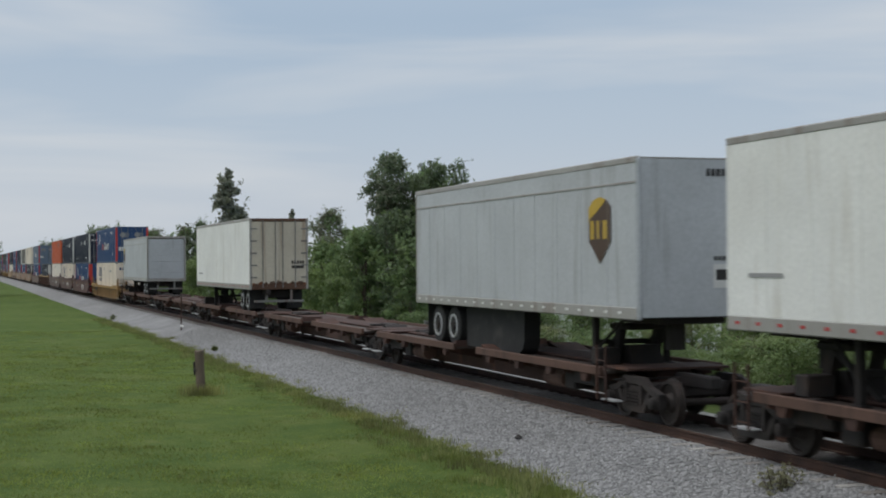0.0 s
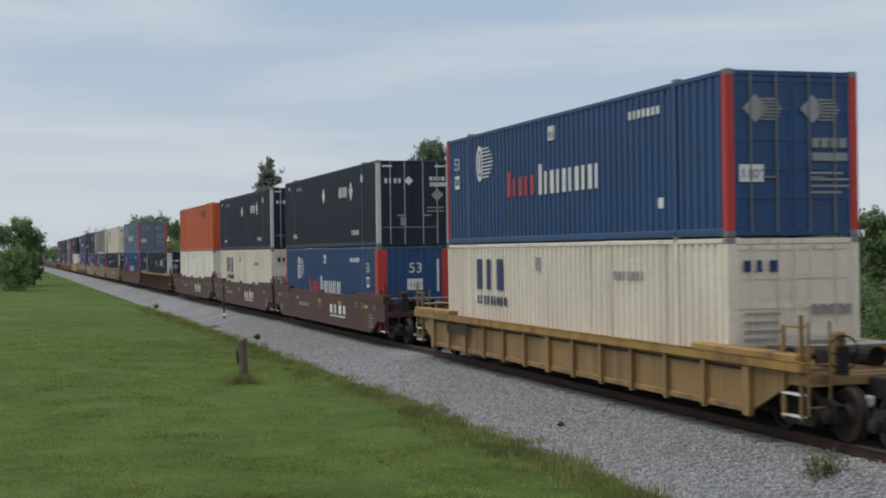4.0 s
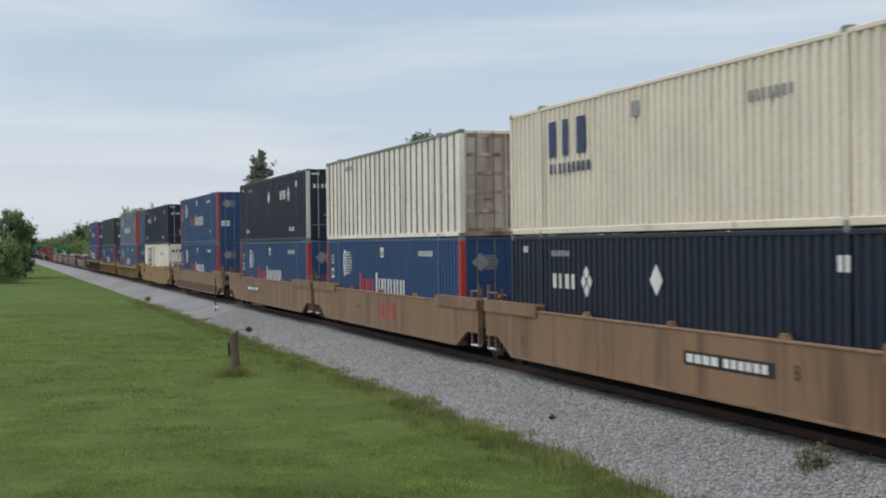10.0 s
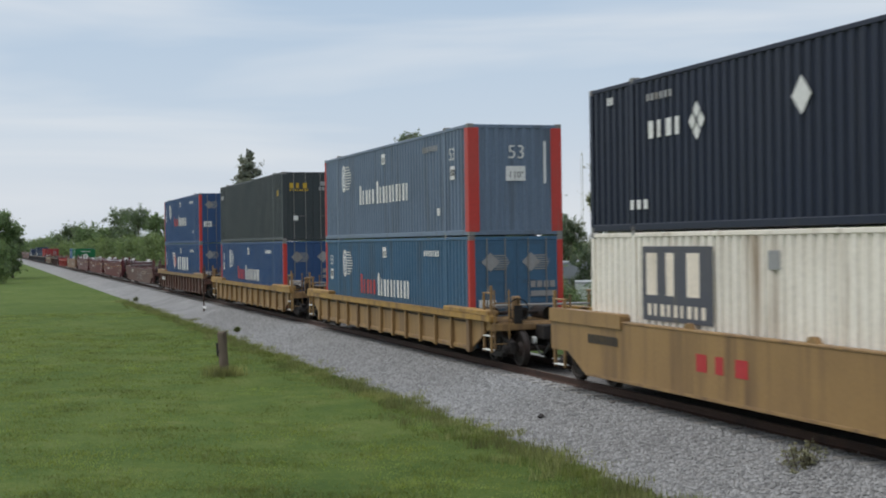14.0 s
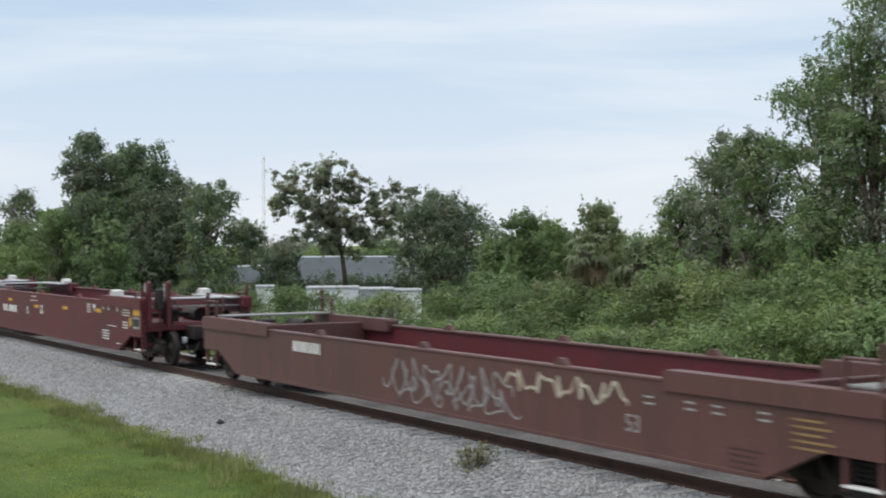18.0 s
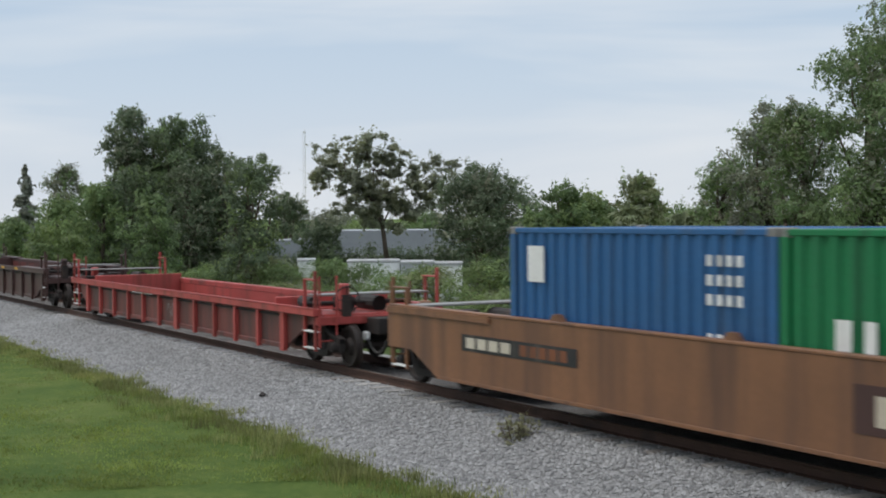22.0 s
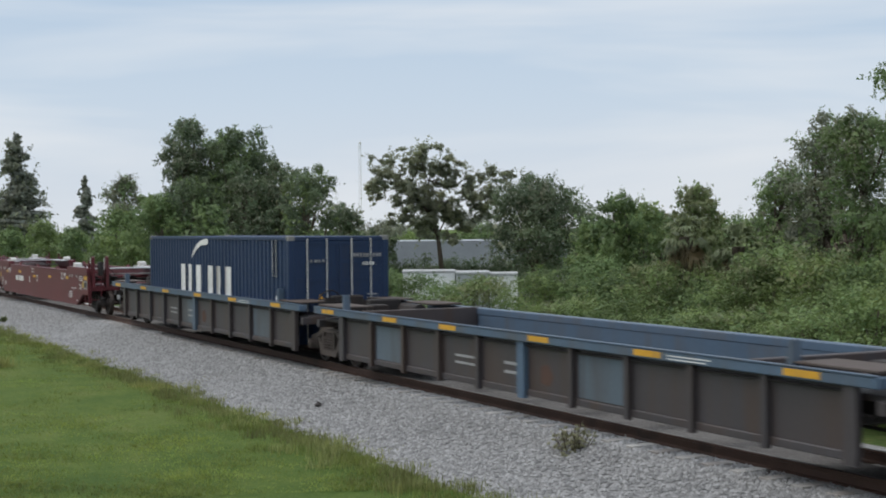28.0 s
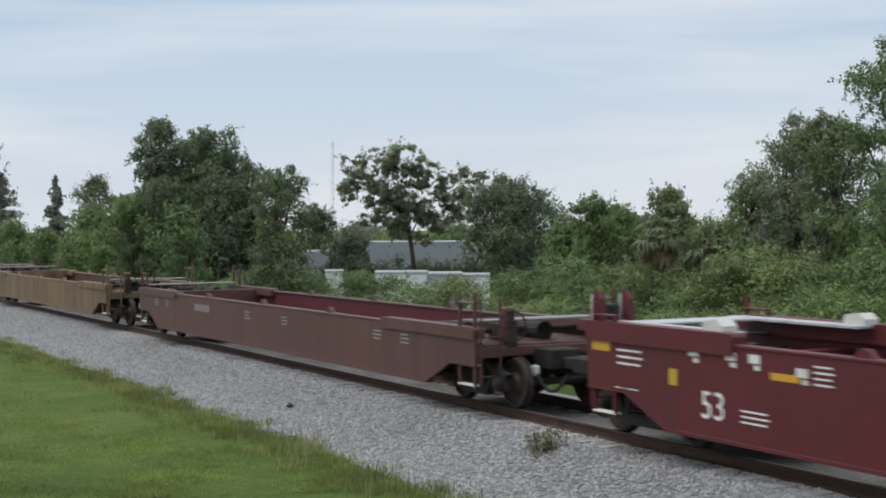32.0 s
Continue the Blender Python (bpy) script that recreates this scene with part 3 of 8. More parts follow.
def blades(name, x, y, z, height, width, material, rng, lean=0.45):
    """Thin bent blades of grass, two triangles each."""
    k = len(x)
    a, ln = rng.uniform(0, 6.283, k), rng.uniform(0.1, lean, k)
    h = height * rng.uniform(0.5, 1.2, k)
    base = np.stack([x, y, z], 1)
    side = np.stack([np.cos(a + 1.57), np.sin(a + 1.57), 0 * a], 1) * (width * rng.uniform(0.6, 1.3, k))[:, None]
    mid = base + np.stack([np.cos(a) * ln * h * 0.35, np.sin(a) * ln * h * 0.35, h * 0.6], 1)
    tip = base + np.stack([np.cos(a) * ln * h, np.sin(a) * ln * h, h], 1)
    v = np.stack([base - side, base + side, mid + side * 0.7, mid - side * 0.7, tip], 1).reshape(-1, 3)
    o = (np.arange(k) * 5)[:, None]
    f = np.concatenate([o + np.array([[0, 1, 2]]), o + np.array([[0, 2, 3]]), o + np.array([[3, 2, 4]])])
    return quick_mesh(name, v, f, material)


def border_grass():
    """Taller uncut grass along the edge of the ballast, in clumps."""
    rng = np.random.default_rng(8)
    for name, mat, k, hgt, label in (("tall_grass", GRASS_BLADE, 30000, 0.105, "taller uncut green grass along the ballast edge"), ("seed_grass", DRY_BLADE, 26000, 0.155, "pale seeding grass along the ballast edge")):
        clumps = np.stack([-9 - 90 * rng.random(520) ** 1.5, -4.1 + np.where(rng.random(520) < 0.65, 0.20, 0.50) * rng.standard_normal(520)], 1)
        pick = rng.integers(0, 520, k)
        x = clumps[pick, 0] + 0.20 * rng.standard_normal(k)
        d = clumps[pick, 1] + 0.13 * rng.standard_normal(k)
        y = np.array([rail_y(a) for a in x]) + d
        tall = hgt * (0.45 + 1.0 * rng.random(520))[pick]
        me = blades(name, x, y, np.full(k, GRASS_Z - 0.02), tall, 0.008, mat, rng)
        tagged(new(name, me), label, "grass", "", "stuff")


def edge_tufts():
    """Single tufts that stand apart in the stones along the edge."""
    rng = np.random.default_rng(21)
    n, k = 160, 160 * 75
    cx = -14 - 75 * rng.random(n) ** 1.4
    cd = -3.80 + 0.20 * rng.standard_normal(n)
    pick = rng.integers(0, n, k)
    x = cx[pick] + 0.16 * rng.standard_normal(k)
    d = cd[pick] + 0.12 * rng.standard_normal(k)
    y = np.array([rail_y(a) for a in x]) + d
    tall = (0.06 + 0.14 * rng.random(n))[pick]
    me = blades("edge_tufts", x, y, ballast_height(np.minimum(d, -2.0)) - 0.02, tall, 0.007, DRY_BLADE, rng, 0.6)
    tagged(new("edge_tufts", me), "pale olive tufts of grass among the edge stones", "grass", "", "stuff")


def lawn_blades():
    """Short blades over the mown lawn, thicker in some patches than in others."""
    rng = np.random.default_rng(12)
    k = 150000
    r = 20 + 62 * rng.random(k) ** 1.5
    reach = np.arcsin(np.clip(8.95 / r, 0, 1))
    az = radians(-3.5) + (reach - radians(-3.5)) * rng.random(k)
    x, y = -r * np.cos(az), r * np.sin(az)
    patch = np.sin(x * 1.7 + 2.1 * np.sin(y * 0.9)) + np.sin(y * 2.3 + 1.7 * np.sin(x * 0.6)) + 0.8 * np.sin(x * 4.1 - y * 3.3)
    keep = rng.random(k) < np.clip(0.55 + 0.25 * patch, 0.15, 1)
    x, y, r, patch = x[keep], y[keep], r[keep], patch[keep]
    k = len(x)
    h = 0.030 * (1 + 0.2 * patch).clip(0.5, 1.7) * rng.uniform(0.6, 1.6, k)
    a = rng.uniform(0, 6.283, k)
    w = 0.006 + 0.00025 * r
    side = np.stack([np.cos(a), np.sin(a), 0 * a], 1) * (w * rng.uniform(0.6, 1.3, k))[:, None]
    base = np.stack([x, y, np.full(k, GRASS_Z - 0.004)], 1)
    tip = base + np.stack([np.cos(a + 1.57) * h * 0.9, np.sin(a + 1.57) * h * 0.9, h], 1) + rng.standard_normal((k, 3)) * 0.008
    v = np.stack([base - side, base + side, tip], 1).reshape(-1, 3)
    f = (np.arange(k) * 3)[:, None] + np.array([[0, 1, 2]])
    tagged(new("lawn_grass", quick_mesh("lawn_grass", v, f, LAWN_BLADE)), "short mown grass blades of the lawn", "grass", "", "stuff")


border_grass()
edge_tufts()
lawn_blades()


# ------------------------------------------------------------------ trees and brush
BARK = surface("grey brown bark", (0.11, 0.085, 0.065), 0.95, 0, 0.3, 14, 1.5, (0.05, 0.045, 0.035), 0.3, (1, 1, 0.2), 0.8, 14)
LEAVES = dict(
    dark=leaf_material("dark green vine leaves", (0.108, 0.155, 0.092)),
    mid=leaf_material("mid green leaves", (0.138, 0.215, 0.094)),
    light=leaf_material("light green leaves", (0.158, 0.232, 0.092)),
    olive=leaf_material("olive green leaves", (0.190, 0.226, 0.122)),
    grey=leaf_material("grey green leaves", (0.188, 0.218, 0.165)),
    pine=leaf_material("blue green needles", (0.175, 0.205, 0.180), 0.2, 0.35),
    sage=leaf_material("pale sage leaves", (0.25, 0.27, 0.185)),
    oak=leaf_material("grey green oak leaves", (0.250, 0.285, 0.215), 0.12, 0.5),
    straw=leaf_material("dry palm leaf", (0.21, 0.175, 0.11)),
    palm=leaf_material("palm leaf", (0.16, 0.205, 0.115)),
)


def leaf_cloud(blobs, count, size, rng, droop=0.0, shell=0.5, sprays=0.22, spread=1.0):
    """Leaves, a triangle each, in blobs (x, y, z, rx, ry, rz) that carry smaller tufts and twigs, so that the outline is ragged."""
    b = np.asarray(blobs, float)
    tufts = []
    for q in b:
        for _ in range(9):
            d = rng.standard_normal(3)
            d[2] = abs(d[2]) * 0.9 - 0.3
            d /= np.linalg.norm(d)
            k = rng.uniform(0.22, 0.46)
            tufts.append([*(q[:3] + d * q[3:] * rng.uniform(0.70, 1.10) * spread), *(q[3:] * k * np.array([1, 1, 0.85]))])
    b = np.concatenate([b * np.array([1, 1, 1, 0.85, 0.85, 0.85]), np.array(tufts)])
    vol = b[:, 3] * b[:, 4] + b[:, 4] * b[:, 5] + b[:, 3] * b[:, 5]

    def skin(n, inner):
        pick = rng.choice(len(b), n, p=vol / vol.sum())
        d = rng.standard_normal((n, 3))
        d /= np.linalg.norm(d, axis=1)[:, None]
        r = inner + (1.08 - inner) * rng.random(n) ** 0.7
        lump = np.sin(d[:, 0] * 5.1 + pick) * np.sin(d[:, 1] * 4.3 + 2 * pick) + np.sin(d[:, 2] * 6.7 + pick * 1.7) * np.cos(d[:, 0] * 7.3 - pick)
        return b[pick, :3] + d * (r * (1 + 0.14 * lump))[:, None] * b[pick, 3:], d

    body = int(count * (1 - sprays))
    c, d = skin(body, shell)
    # twigs with leaves along them
    n = max(4, (count - body) // 14)
    root, out = skin(n, 0.9)
    way = out * 0.55 + rng.standard_normal((n, 3)) * 0.35 + np.array([0, 0, 0.55 - droop])
    way /= np.linalg.norm(way, axis=1)[:, None]
    reach = size * rng.uniform(3.0, 8.0, n)
    along = rng.random((n, 14, 1))
    tw = root[:, None] + way[:, None] * along * reach[:, None, None] + rng.standard_normal((n, 14, 3)) * size * 0.55
    tw[..., 2] -= (along[..., 0] ** 2) * reach[:, None] * max(0.0, droop) * 0.6
    c = np.concatenate([c, tw.reshape(-1, 3)])
    d = np.concatenate([d, np.repeat(out, 14, axis=0)])
    m = len(c)
    s = size * rng.uniform(0.6, 1.35, m)
    nrm = d * 1.05 + rng.standard_normal((m, 3)) * 0.24 + np.array([0, 0, 0.30])
    nrm /= np.linalg.norm(nrm, axis=1)[:, None]
    t = np.cross(nrm, rng.standard_normal((m, 3)))
    t /= np.linalg.norm(t, axis=1)[:, None]
    t[:, 2] -= droop
    t /= np.linalg.norm(t, axis=1)[:, None]
    w = np.cross(nrm, t)
    w /= np.linalg.norm(w, axis=1)[:, None]
    a, e = t * s[:, None], w * (s * 0.52)[:, None]
    v = np.stack([c - a * 0.55 - e, c - a * 0.55 + e, c + a], 1).reshape(-1, 3)
    f = (np.arange(m) * 3)[:, None] + np.array([[0, 1, 2]])
    return v, f


def limbs(g, base, top, r, blobs, rng, n=None):
    """A bent tapered trunk and limbs that reach into the blobs."""
    base, top = Vector(base), Vector(top)
    last, lr = base, r
    pts = []
    for i in range(1, 6):
        k = i / 5
        p = base.lerp(top, k) + Vector((rng.normal() * 0.12 * r * 4, rng.normal() * 0.12 * r * 4, 0))
        g.tube(last, p, lr, r * (1 - 0.72 * k), 9)
        pts.append((p, r * (1 - 0.72 * k)))
        last, lr = p, r * (1 - 0.72 * k)
    for q in blobs[: n or len(blobs)]:
        p, pr = pts[int(rng.integers(1, 4))]
        e = Vector(q[:3])
        m = p.lerp(e, 0.5) + Vector((rng.normal() * 0.2, rng.normal() * 0.2, 0.15 * abs(rng.normal())))
        g.tube(p, m, pr * 0.6, pr * 0.38, 7)
        g.tube(m, e, pr * 0.38, pr * 0.12, 6)


def place(az, dist):
    a = radians(az)
    return -dist * math.cos(a), dist * math.sin(a)


FAR_Z = -1.05


def tree(name, label, az, dist, top_el, width, leaf, seed, count=9000, size=0.17, trunk=0.22, low=0.15, blobs=11, shape="round", category="tree", base_z=FAR_Z, droop=0.2, second=None, depth=0.8, group=""):
    """A tree or bush seen at that bearing and distance: its top reaches the elevation top_el, width in metres."""
    rng = np.random.default_rng(seed)
    count, size = int(count * 1.2), size * 0.65
    x, y = place(az, dist)
    ht = EYE + dist * math.tan(radians(top_el)) - base_z
    ob = thing(name, label, category, group)
    ob.location = (x, y, base_z)
    w = width / 2
    bl = []
    for i in range(blobs):
        k = (i + 0.5) / blobs
        if shape == "cone":
            z = ht * (low + (0.97 - low) * k)
            rad = w * (1.0 - 0.97 * k) ** 0.85 * (0.78 + 0.3 * rng.random())
            a = rng.uniform(0, 6.283)
            bl.append((math.cos(a) * rad * 0.35, math.sin(a) * rad * 0.35, z, rad * 0.8 + 0.12, rad * 0.8 + 0.12, ht / blobs * 0.95))
        else:
            z = ht * (low + ((0.97 if shape == "spire" else 0.93) - low) * k ** (0.8 if shape == "round" else 1.0))
            prof = {"round": math.sin(math.pi * min(0.97, max(0.12, 0.18 + 0.8 * k))) ** 0.7, "column": 0.95 - 0.35 * k, "spire": 1.0 - 0.50 * k ** 1.8, "open": 0.55 + 0.45 * math.sin(math.pi * k)}[shape]
            a = i * 2.399 + rng.uniform(-0.5, 0.5)
            rr = w * prof * rng.uniform(0.35, 0.78)
            s = w * (0.42 if shape != "open" else 0.30) * rng.uniform(0.75, 1.25) * (1.2 - 0.45 * k if shape == "spire" else 1)
            z = min(z, ht - s * 0.8)
            bl.append((math.cos(a) * rr, math.sin(a) * rr * depth, z, s, s * depth, s * rng.uniform(0.65, 0.95)))
    if shape != "cone":
        s = w * (0.26 if shape == "spire" else 0.3)
        bl.append((rng.uniform(-0.2, 0.2) * w, 0, ht - s, s, s, s))
    if trunk:
        g = Geo()
        limbs(g, (0, 0, -0.1), (bl[-1][0] * 0.6, bl[-1][1] * 0.6, ht * 0.85), trunk, bl, rng)
        part("trunk", g, BARK, ob, smooth=True)
    v, f = leaf_cloud(bl, count, size, rng, droop, 0.5, 0.01 if shape == "cone" else 0.22, 0.75 if shape == "cone" else 1.0)
    v[:, 2] = np.maximum(v[:, 2], 0.02)
    part("crown", quick_mesh("crown", v, f, LEAVES[leaf]), None, ob)
    if second:
        v, f = leaf_cloud(bl, count // 3, size * 0.95, rng, droop, 0.85, 0.4)
        v[:, 2] = np.maximum(v[:, 2], 0.02)
        part("outer_leaves", quick_mesh("outer_leaves", v, f, LEAVES[second]), None, ob)
    return ob


# left of the track, far down the lawn
tree("bush", "rounded light green bush on the lawn", -0.2, 157, 0.33, 6.2, "mid", 1, 7000, 0.2, 0.0, 0.02, 12, base_z=GRASS_Z, category="bush", second="light")
for i, (az, dist, el, wd, lf) in enumerate(((-1.2, 176, 1.45, 8, "dark"), (0.1, 180, 1.5, 7, "mid"), (-2.6, 170, 1.2, 9, "mid"), (0.62, 186, 0.75, 4, "dark"), (-4.2, 160, 1.3, 9, "dark"))):
    tree("tree", "dark green broad tree behind the bush", az, dist, el, wd, lf, 20 + i, 6500, 0.25, 0.2, 0.08, 10, base_z=GRASS_Z, second="mid")
# far down the line
for i, (az, dist, el, wd, lf) in enumerate(((0.9, 620, 0.32, 16, "grey"), (1.35, 560, 0.30, 15, "mid"), (1.8, 480, 0.38, 13, "light"), (2.3, 420, 0.52, 12, "mid"), (2.85, 340, 0.88, 10, "dark"), (3.5, 320, 0.80, 10, "mid"), (4.1, 300, 0.75, 10, "mid"),
                                            (4.75, 262, 1.50, 9, "dark"), (5.4, 255, 1.52, 9, "dark"), (6.1, 235, 1.28, 7, "mid"), (6.9, 215, 1.38, 5, "grey"), (7.5, 200, 1.1, 6, "mid"), (8.15, 190, 1.52, 4.5, "grey"), (8.75, 185, 1.62, 4.5, "dark"), (9.2, 180, 1.2, 4, "dark"))):
    tree("tree", "broad green tree beside the railway", az, dist, el, wd, lf, 40 + i, 4200, 0.30 if dist < 300 else 0.45, 0.18, 0.05, 9, second="mid")
for i, (az, dist, el, wd, lf) in enumerate(((2.6, 310, 0.28, 9, "light"), (3.4, 270, 0.30, 9, "light"), (4.2, 235, 0.42, 8, "light"), (5.0, 205, 0.45, 7, "light"), (5.8, 188, 0.50, 6.5, "light"), (6.6, 172, 0.42, 6, "light"), (7.5, 158, 0.30, 6, "mid"), (8.5, 148, 0.2, 5.5, "light"), (9.6, 138, 0.05, 5, "mid"),
                                            (10.9, 126, 0.38, 5.5, "light"), (12.0, 120, 0.1, 4.5, "mid"), (13.2, 112, -0.1, 5, "light"), (14.2, 100, 0.1, 5, "light"), (13.6, 105, 0.9, 5, "mid"))):
    tree("bush", "light green brush beside the track", az, dist, el, wd, lf, 80 + i, 4200, 0.19, 0.08, 0.04, 10, category="bush", second="light", group="brush along the track")
# slim conifers
tree("conifer", "tall conical dark conifer", 9.83, 168, 3.92, 9.6, "pine", 120, 14000, 0.42, 0.22, 0.04, 30, "cone", second="grey")
tree("conifer", "small slim conifer behind the trees", 12.40, 205, 2.25, 5.4, "pine", 121, 5500, 0.46, 0.18, 0.04, 22, "cone")
tree("tree", "rounded dark tree behind the brush", 13.9, 132, 2.2, 5.2, "grey", 122, 6000, 0.2, 0.2, 0.2, 10, second="mid")
tree("tree", "green tree in the belt", 15.0, 108, 1.4, 4.6, "mid", 123, 6000, 0.18, 0.16, 0.05, 11)
# big vine-grown group
VINE = "tall tree overgrown with hanging vines"
for az, dist, el, wd, sd, cnt, sp in ((16.45, 88, 4.5, 5.6, 130, 16000, "spire"), (16.15, 87, 3.5, 4.4, 124, 9000, "column"), (17.3, 90, 3.75, 5.0, 129, 12000, "column"), (18.35, 86, 4.15, 5.6, 131, 15000, "spire"), (18.2, 87, 3.5, 5.0, 119, 10000, "column"), (19.3, 87, 3.35, 5.0, 128, 11000, "column"), (20.2, 84, 2.7, 4.4, 132, 9000, "column"), (16.6, 84, 2.2, 5.2, 127, 7000, "column"), (18.7, 83, 2.4, 4.8, 126, 7000, "column")):
    tree("tree", VINE, az, dist, el, wd, "dark", sd, cnt, 0.15, 0.26, 0.04, 18, sp, droop=0.7, second="mid" if sd % 2 else "grey")
tree("tree", "lighter green tree before the vine-grown trees", 21.1, 66, 2.35, 4.2, "dark", 133, 13000, 0.12, 0.2, 0.03, 17, "spire", droop=0.4, second="light")
tree("tree", "dense green tree in the belt", 17.2, 78, 1.0, 4.2, "mid", 134, 8000, 0.14, 0.16, 0.03, 13, second="dark")
tree("tree", "dense green tree in the belt", 15.3, 84, 1.5, 4.0, "mid", 125, 7000, 0.14, 0.16, 0.03, 13, second="light")
tree("tree", "dark tree behind the belt", 22.6, 104, 1.0, 4.6, "dark", 135, 7000, 0.17, 0.2, 0.05, 11, second="grey")
tree("tree", "dark rounded shrub before the building", 23.9, 74, -0.2, 3.4, "dark", 136, 6000, 0.13, 0.1, 0.02, 10)
tree("tree", "distant tree top behind the building", 24.5, 150, 0.35, 9, "grey", 137, 4500, 0.3, 0.2, 0.1, 10)
tree("tree", "distant tree top behind the building", 28.2, 160, 0.15, 9, "mid", 138, 4500, 0.3, 0.2, 0.1, 10)
tree("tree", "distant light tree behind the building", 25.6, 120, -0.1, 7, "light", 139, 5000, 0.24, 0.2, 0.1, 10)


def oak(az, dist, seed):
    """The open oak: a leaning trunk, bare limbs and separate leaf clumps with sky between."""
    rng = np.random.default_rng(seed)
    ob = thing("tree", "open-crowned oak with bare limbs showing", "tree")
    x, y = place(az, dist)
    ob.location = (x, y, FAR_Z)
    across = Vector((math.sin(radians(az)), math.cos(radians(az)), 0))
    rad = dist * math.pi / 180
    bl, heads = [], []
    for da, el, r in ((-1.85, 3.02, 0.26), (-2.55, 1.65, 0.24), (-0.60, 3.35, 0.34), (-1.25, 3.20, 0.30), (0.30, 3.20, 0.34), (-0.10, 2.75, 0.38), (-0.90, 2.75, 0.34), (0.35, 2.65, 0.28), (-1.75, 2.65, 0.34), (-2.30, 2.70, 0.24), (-1.55, 2.15, 0.36), (-2.15, 2.00, 0.34), (-2.85, 1.95, 0.24), (-0.30, 2.05, 0.42), (0.40, 1.95, 0.34), (1.00, 2.05, 0.34), (1.55, 2.25, 0.30),
                      (2.05, 2.40, 0.26), (1.70, 1.65, 0.34), (-0.75, 1.40, 0.46), (0.05, 1.35, 0.48), (0.80, 1.25, 0.46), (1.45, 1.00, 0.38), (-1.45, 1.35, 0.36), (-1.65, 0.75, 0.34), (-0.95, 0.75, 0.46), (-0.15, 0.65, 0.50), (0.65, 0.55, 0.46), (1.25, 0.35, 0.34), (-0.55, 0.10, 0.40), (0.25, 0.10, 0.38), (3.0, 2.45, 0.18), (2.6, 2.2, 0.22), (2.35, 1.5, 0.28)):
        c = across * da * rad
        z, s = EYE - FAR_Z + dist * math.tan(radians(el - 0.32)), r * rad
        heads.append((c.x, c.y, z, s, s, s))
        for _ in range(6):
            q = rng.standard_normal(3) * 0.72 * s
            k = s * rng.uniform(0.36, 0.66)
            bl.append((c.x + q[0], c.y + q[1] * 1.6, z + q[2] * 0.75, k, k, k * 0.75))
    g = Geo()
    fork = Vector((0, 0, EYE - FAR_Z + dist * math.tan(radians(-0.3))))
    mid = Vector((across.x * 0.2, across.y * 0.2, fork.z * 0.5))
    g.tube((across.x * -0.1, across.y * -0.1, -0.1), mid, 0.17, 0.135, 10).tube(mid, fork, 0.135, 0.11, 10)
    crotch = fork + Vector((across.x * -0.5, across.y * -0.5, 1.2))
    g.tube(fork, crotch, 0.10, 0.08, 9)
    nodes = []
    for da, el, r in ((-1.5, 1.75, 0.075), (-0.35, 1.9, 0.08), (1.15, 1.15, 0.07), (-1.0, 0.55, 0.05), (0.5, 0.35, 0.05)):
        p = across * da * rad + Vector((0, 0, EYE - FAR_Z + dist * math.tan(radians(el))))
        o = crotch if p.z > crotch.z + 0.5 else fork
        m = o.lerp(p, 0.55) + Vector((rng.normal() * 0.15, rng.normal() * 0.15, 0.25))
        g.tube(o, m, r, r * 0.75, 8).tube(m, p, r * 0.75, r * 0.5, 8)
        nodes.append((p, r * 0.5))
    for q in heads:
        e = Vector(q[:3])
        o, r = min(nodes, key=lambda k: (k[0] - e).length)
        m = o.lerp(e, 0.5) + Vector((rng.normal() * 0.25, rng.normal() * 0.25, 0.2 * rng.normal()))
        g.tube(o, m, r * 0.7, r * 0.45, 6).tube(m, e, r * 0.45, 0.008, 5)
    part("trunk", g, BARK, ob, smooth=True)
    v, f = leaf_cloud(bl, 36000, 0.088, rng, 0.2, 0.1, 0.35)
    part("crown", quick_mesh("crown", v, f, LEAVES["oak"]), None, ob)
    v, f = leaf_cloud(bl, 8000, 0.06, rng, 0.2, 0.8, 0.4)
    part("outer_leaves", quick_mesh("outer_leaves", v, f, LEAVES["olive"]), None, ob)


oak(26.45, 72, 140)
tree("tree", "dense round-crowned dark oak", 30.45, 66, 2.05, 6.4, "dark", 141, 19000, 0.125, 0.2, 0.34, 20, "round", second="grey")
tree("tree", "light green tree with pointed twigs", 33.9, 48, 1.35, 2.5, "mid", 142, 11000, 0.10, 0.12, 0.05, 16, "column", second="light", droop=-0.6)
tree("tree", "thin light green tree with upright twigs", 36.9, 50, 1.62, 2.5, "olive", 143, 11000, 0.10, 0.08, 0.25, 15, "column", second="light", droop=-0.7)
tree("tree", "low green tree in the belt", 34.7, 54, 0.8, 3.0, "light", 171, 8000, 0.11, 0.1, 0.03, 12, second="mid")
tree("tree", "low green tree in the belt", 37.9, 52, -0.05, 3.2, "mid", 172, 8000, 0.11, 0.1, 0.03, 12, second="light")
tree("tree", "low green tree in the belt", 39.4, 50, 0.35, 3.0, "light", 173, 8000, 0.11, 0.1, 0.03, 12, second="mid")
tree("tree", "low green tree in the belt", 32.6, 56, 0.2, 2.6, "mid", 174, 7000, 0.11, 0.1, 0.03, 12, second="light")
tree("tree", "low green tree in the belt", 35.5, 58, 0.55, 3.0, "mid", 144, 8000, 0.12, 0.1, 0.05, 12, second="olive")
tree("tree", "distant green tree top above the brush", 38.5, 120, 0.25, 8, "mid", 145, 4500, 0.25, 0.2, 0.1, 10)
tree("tree", "distant green tree top above the brush", 36.5, 140, 0.2, 9, "grey", 146, 4500, 0.28, 0.2, 0.1, 10)
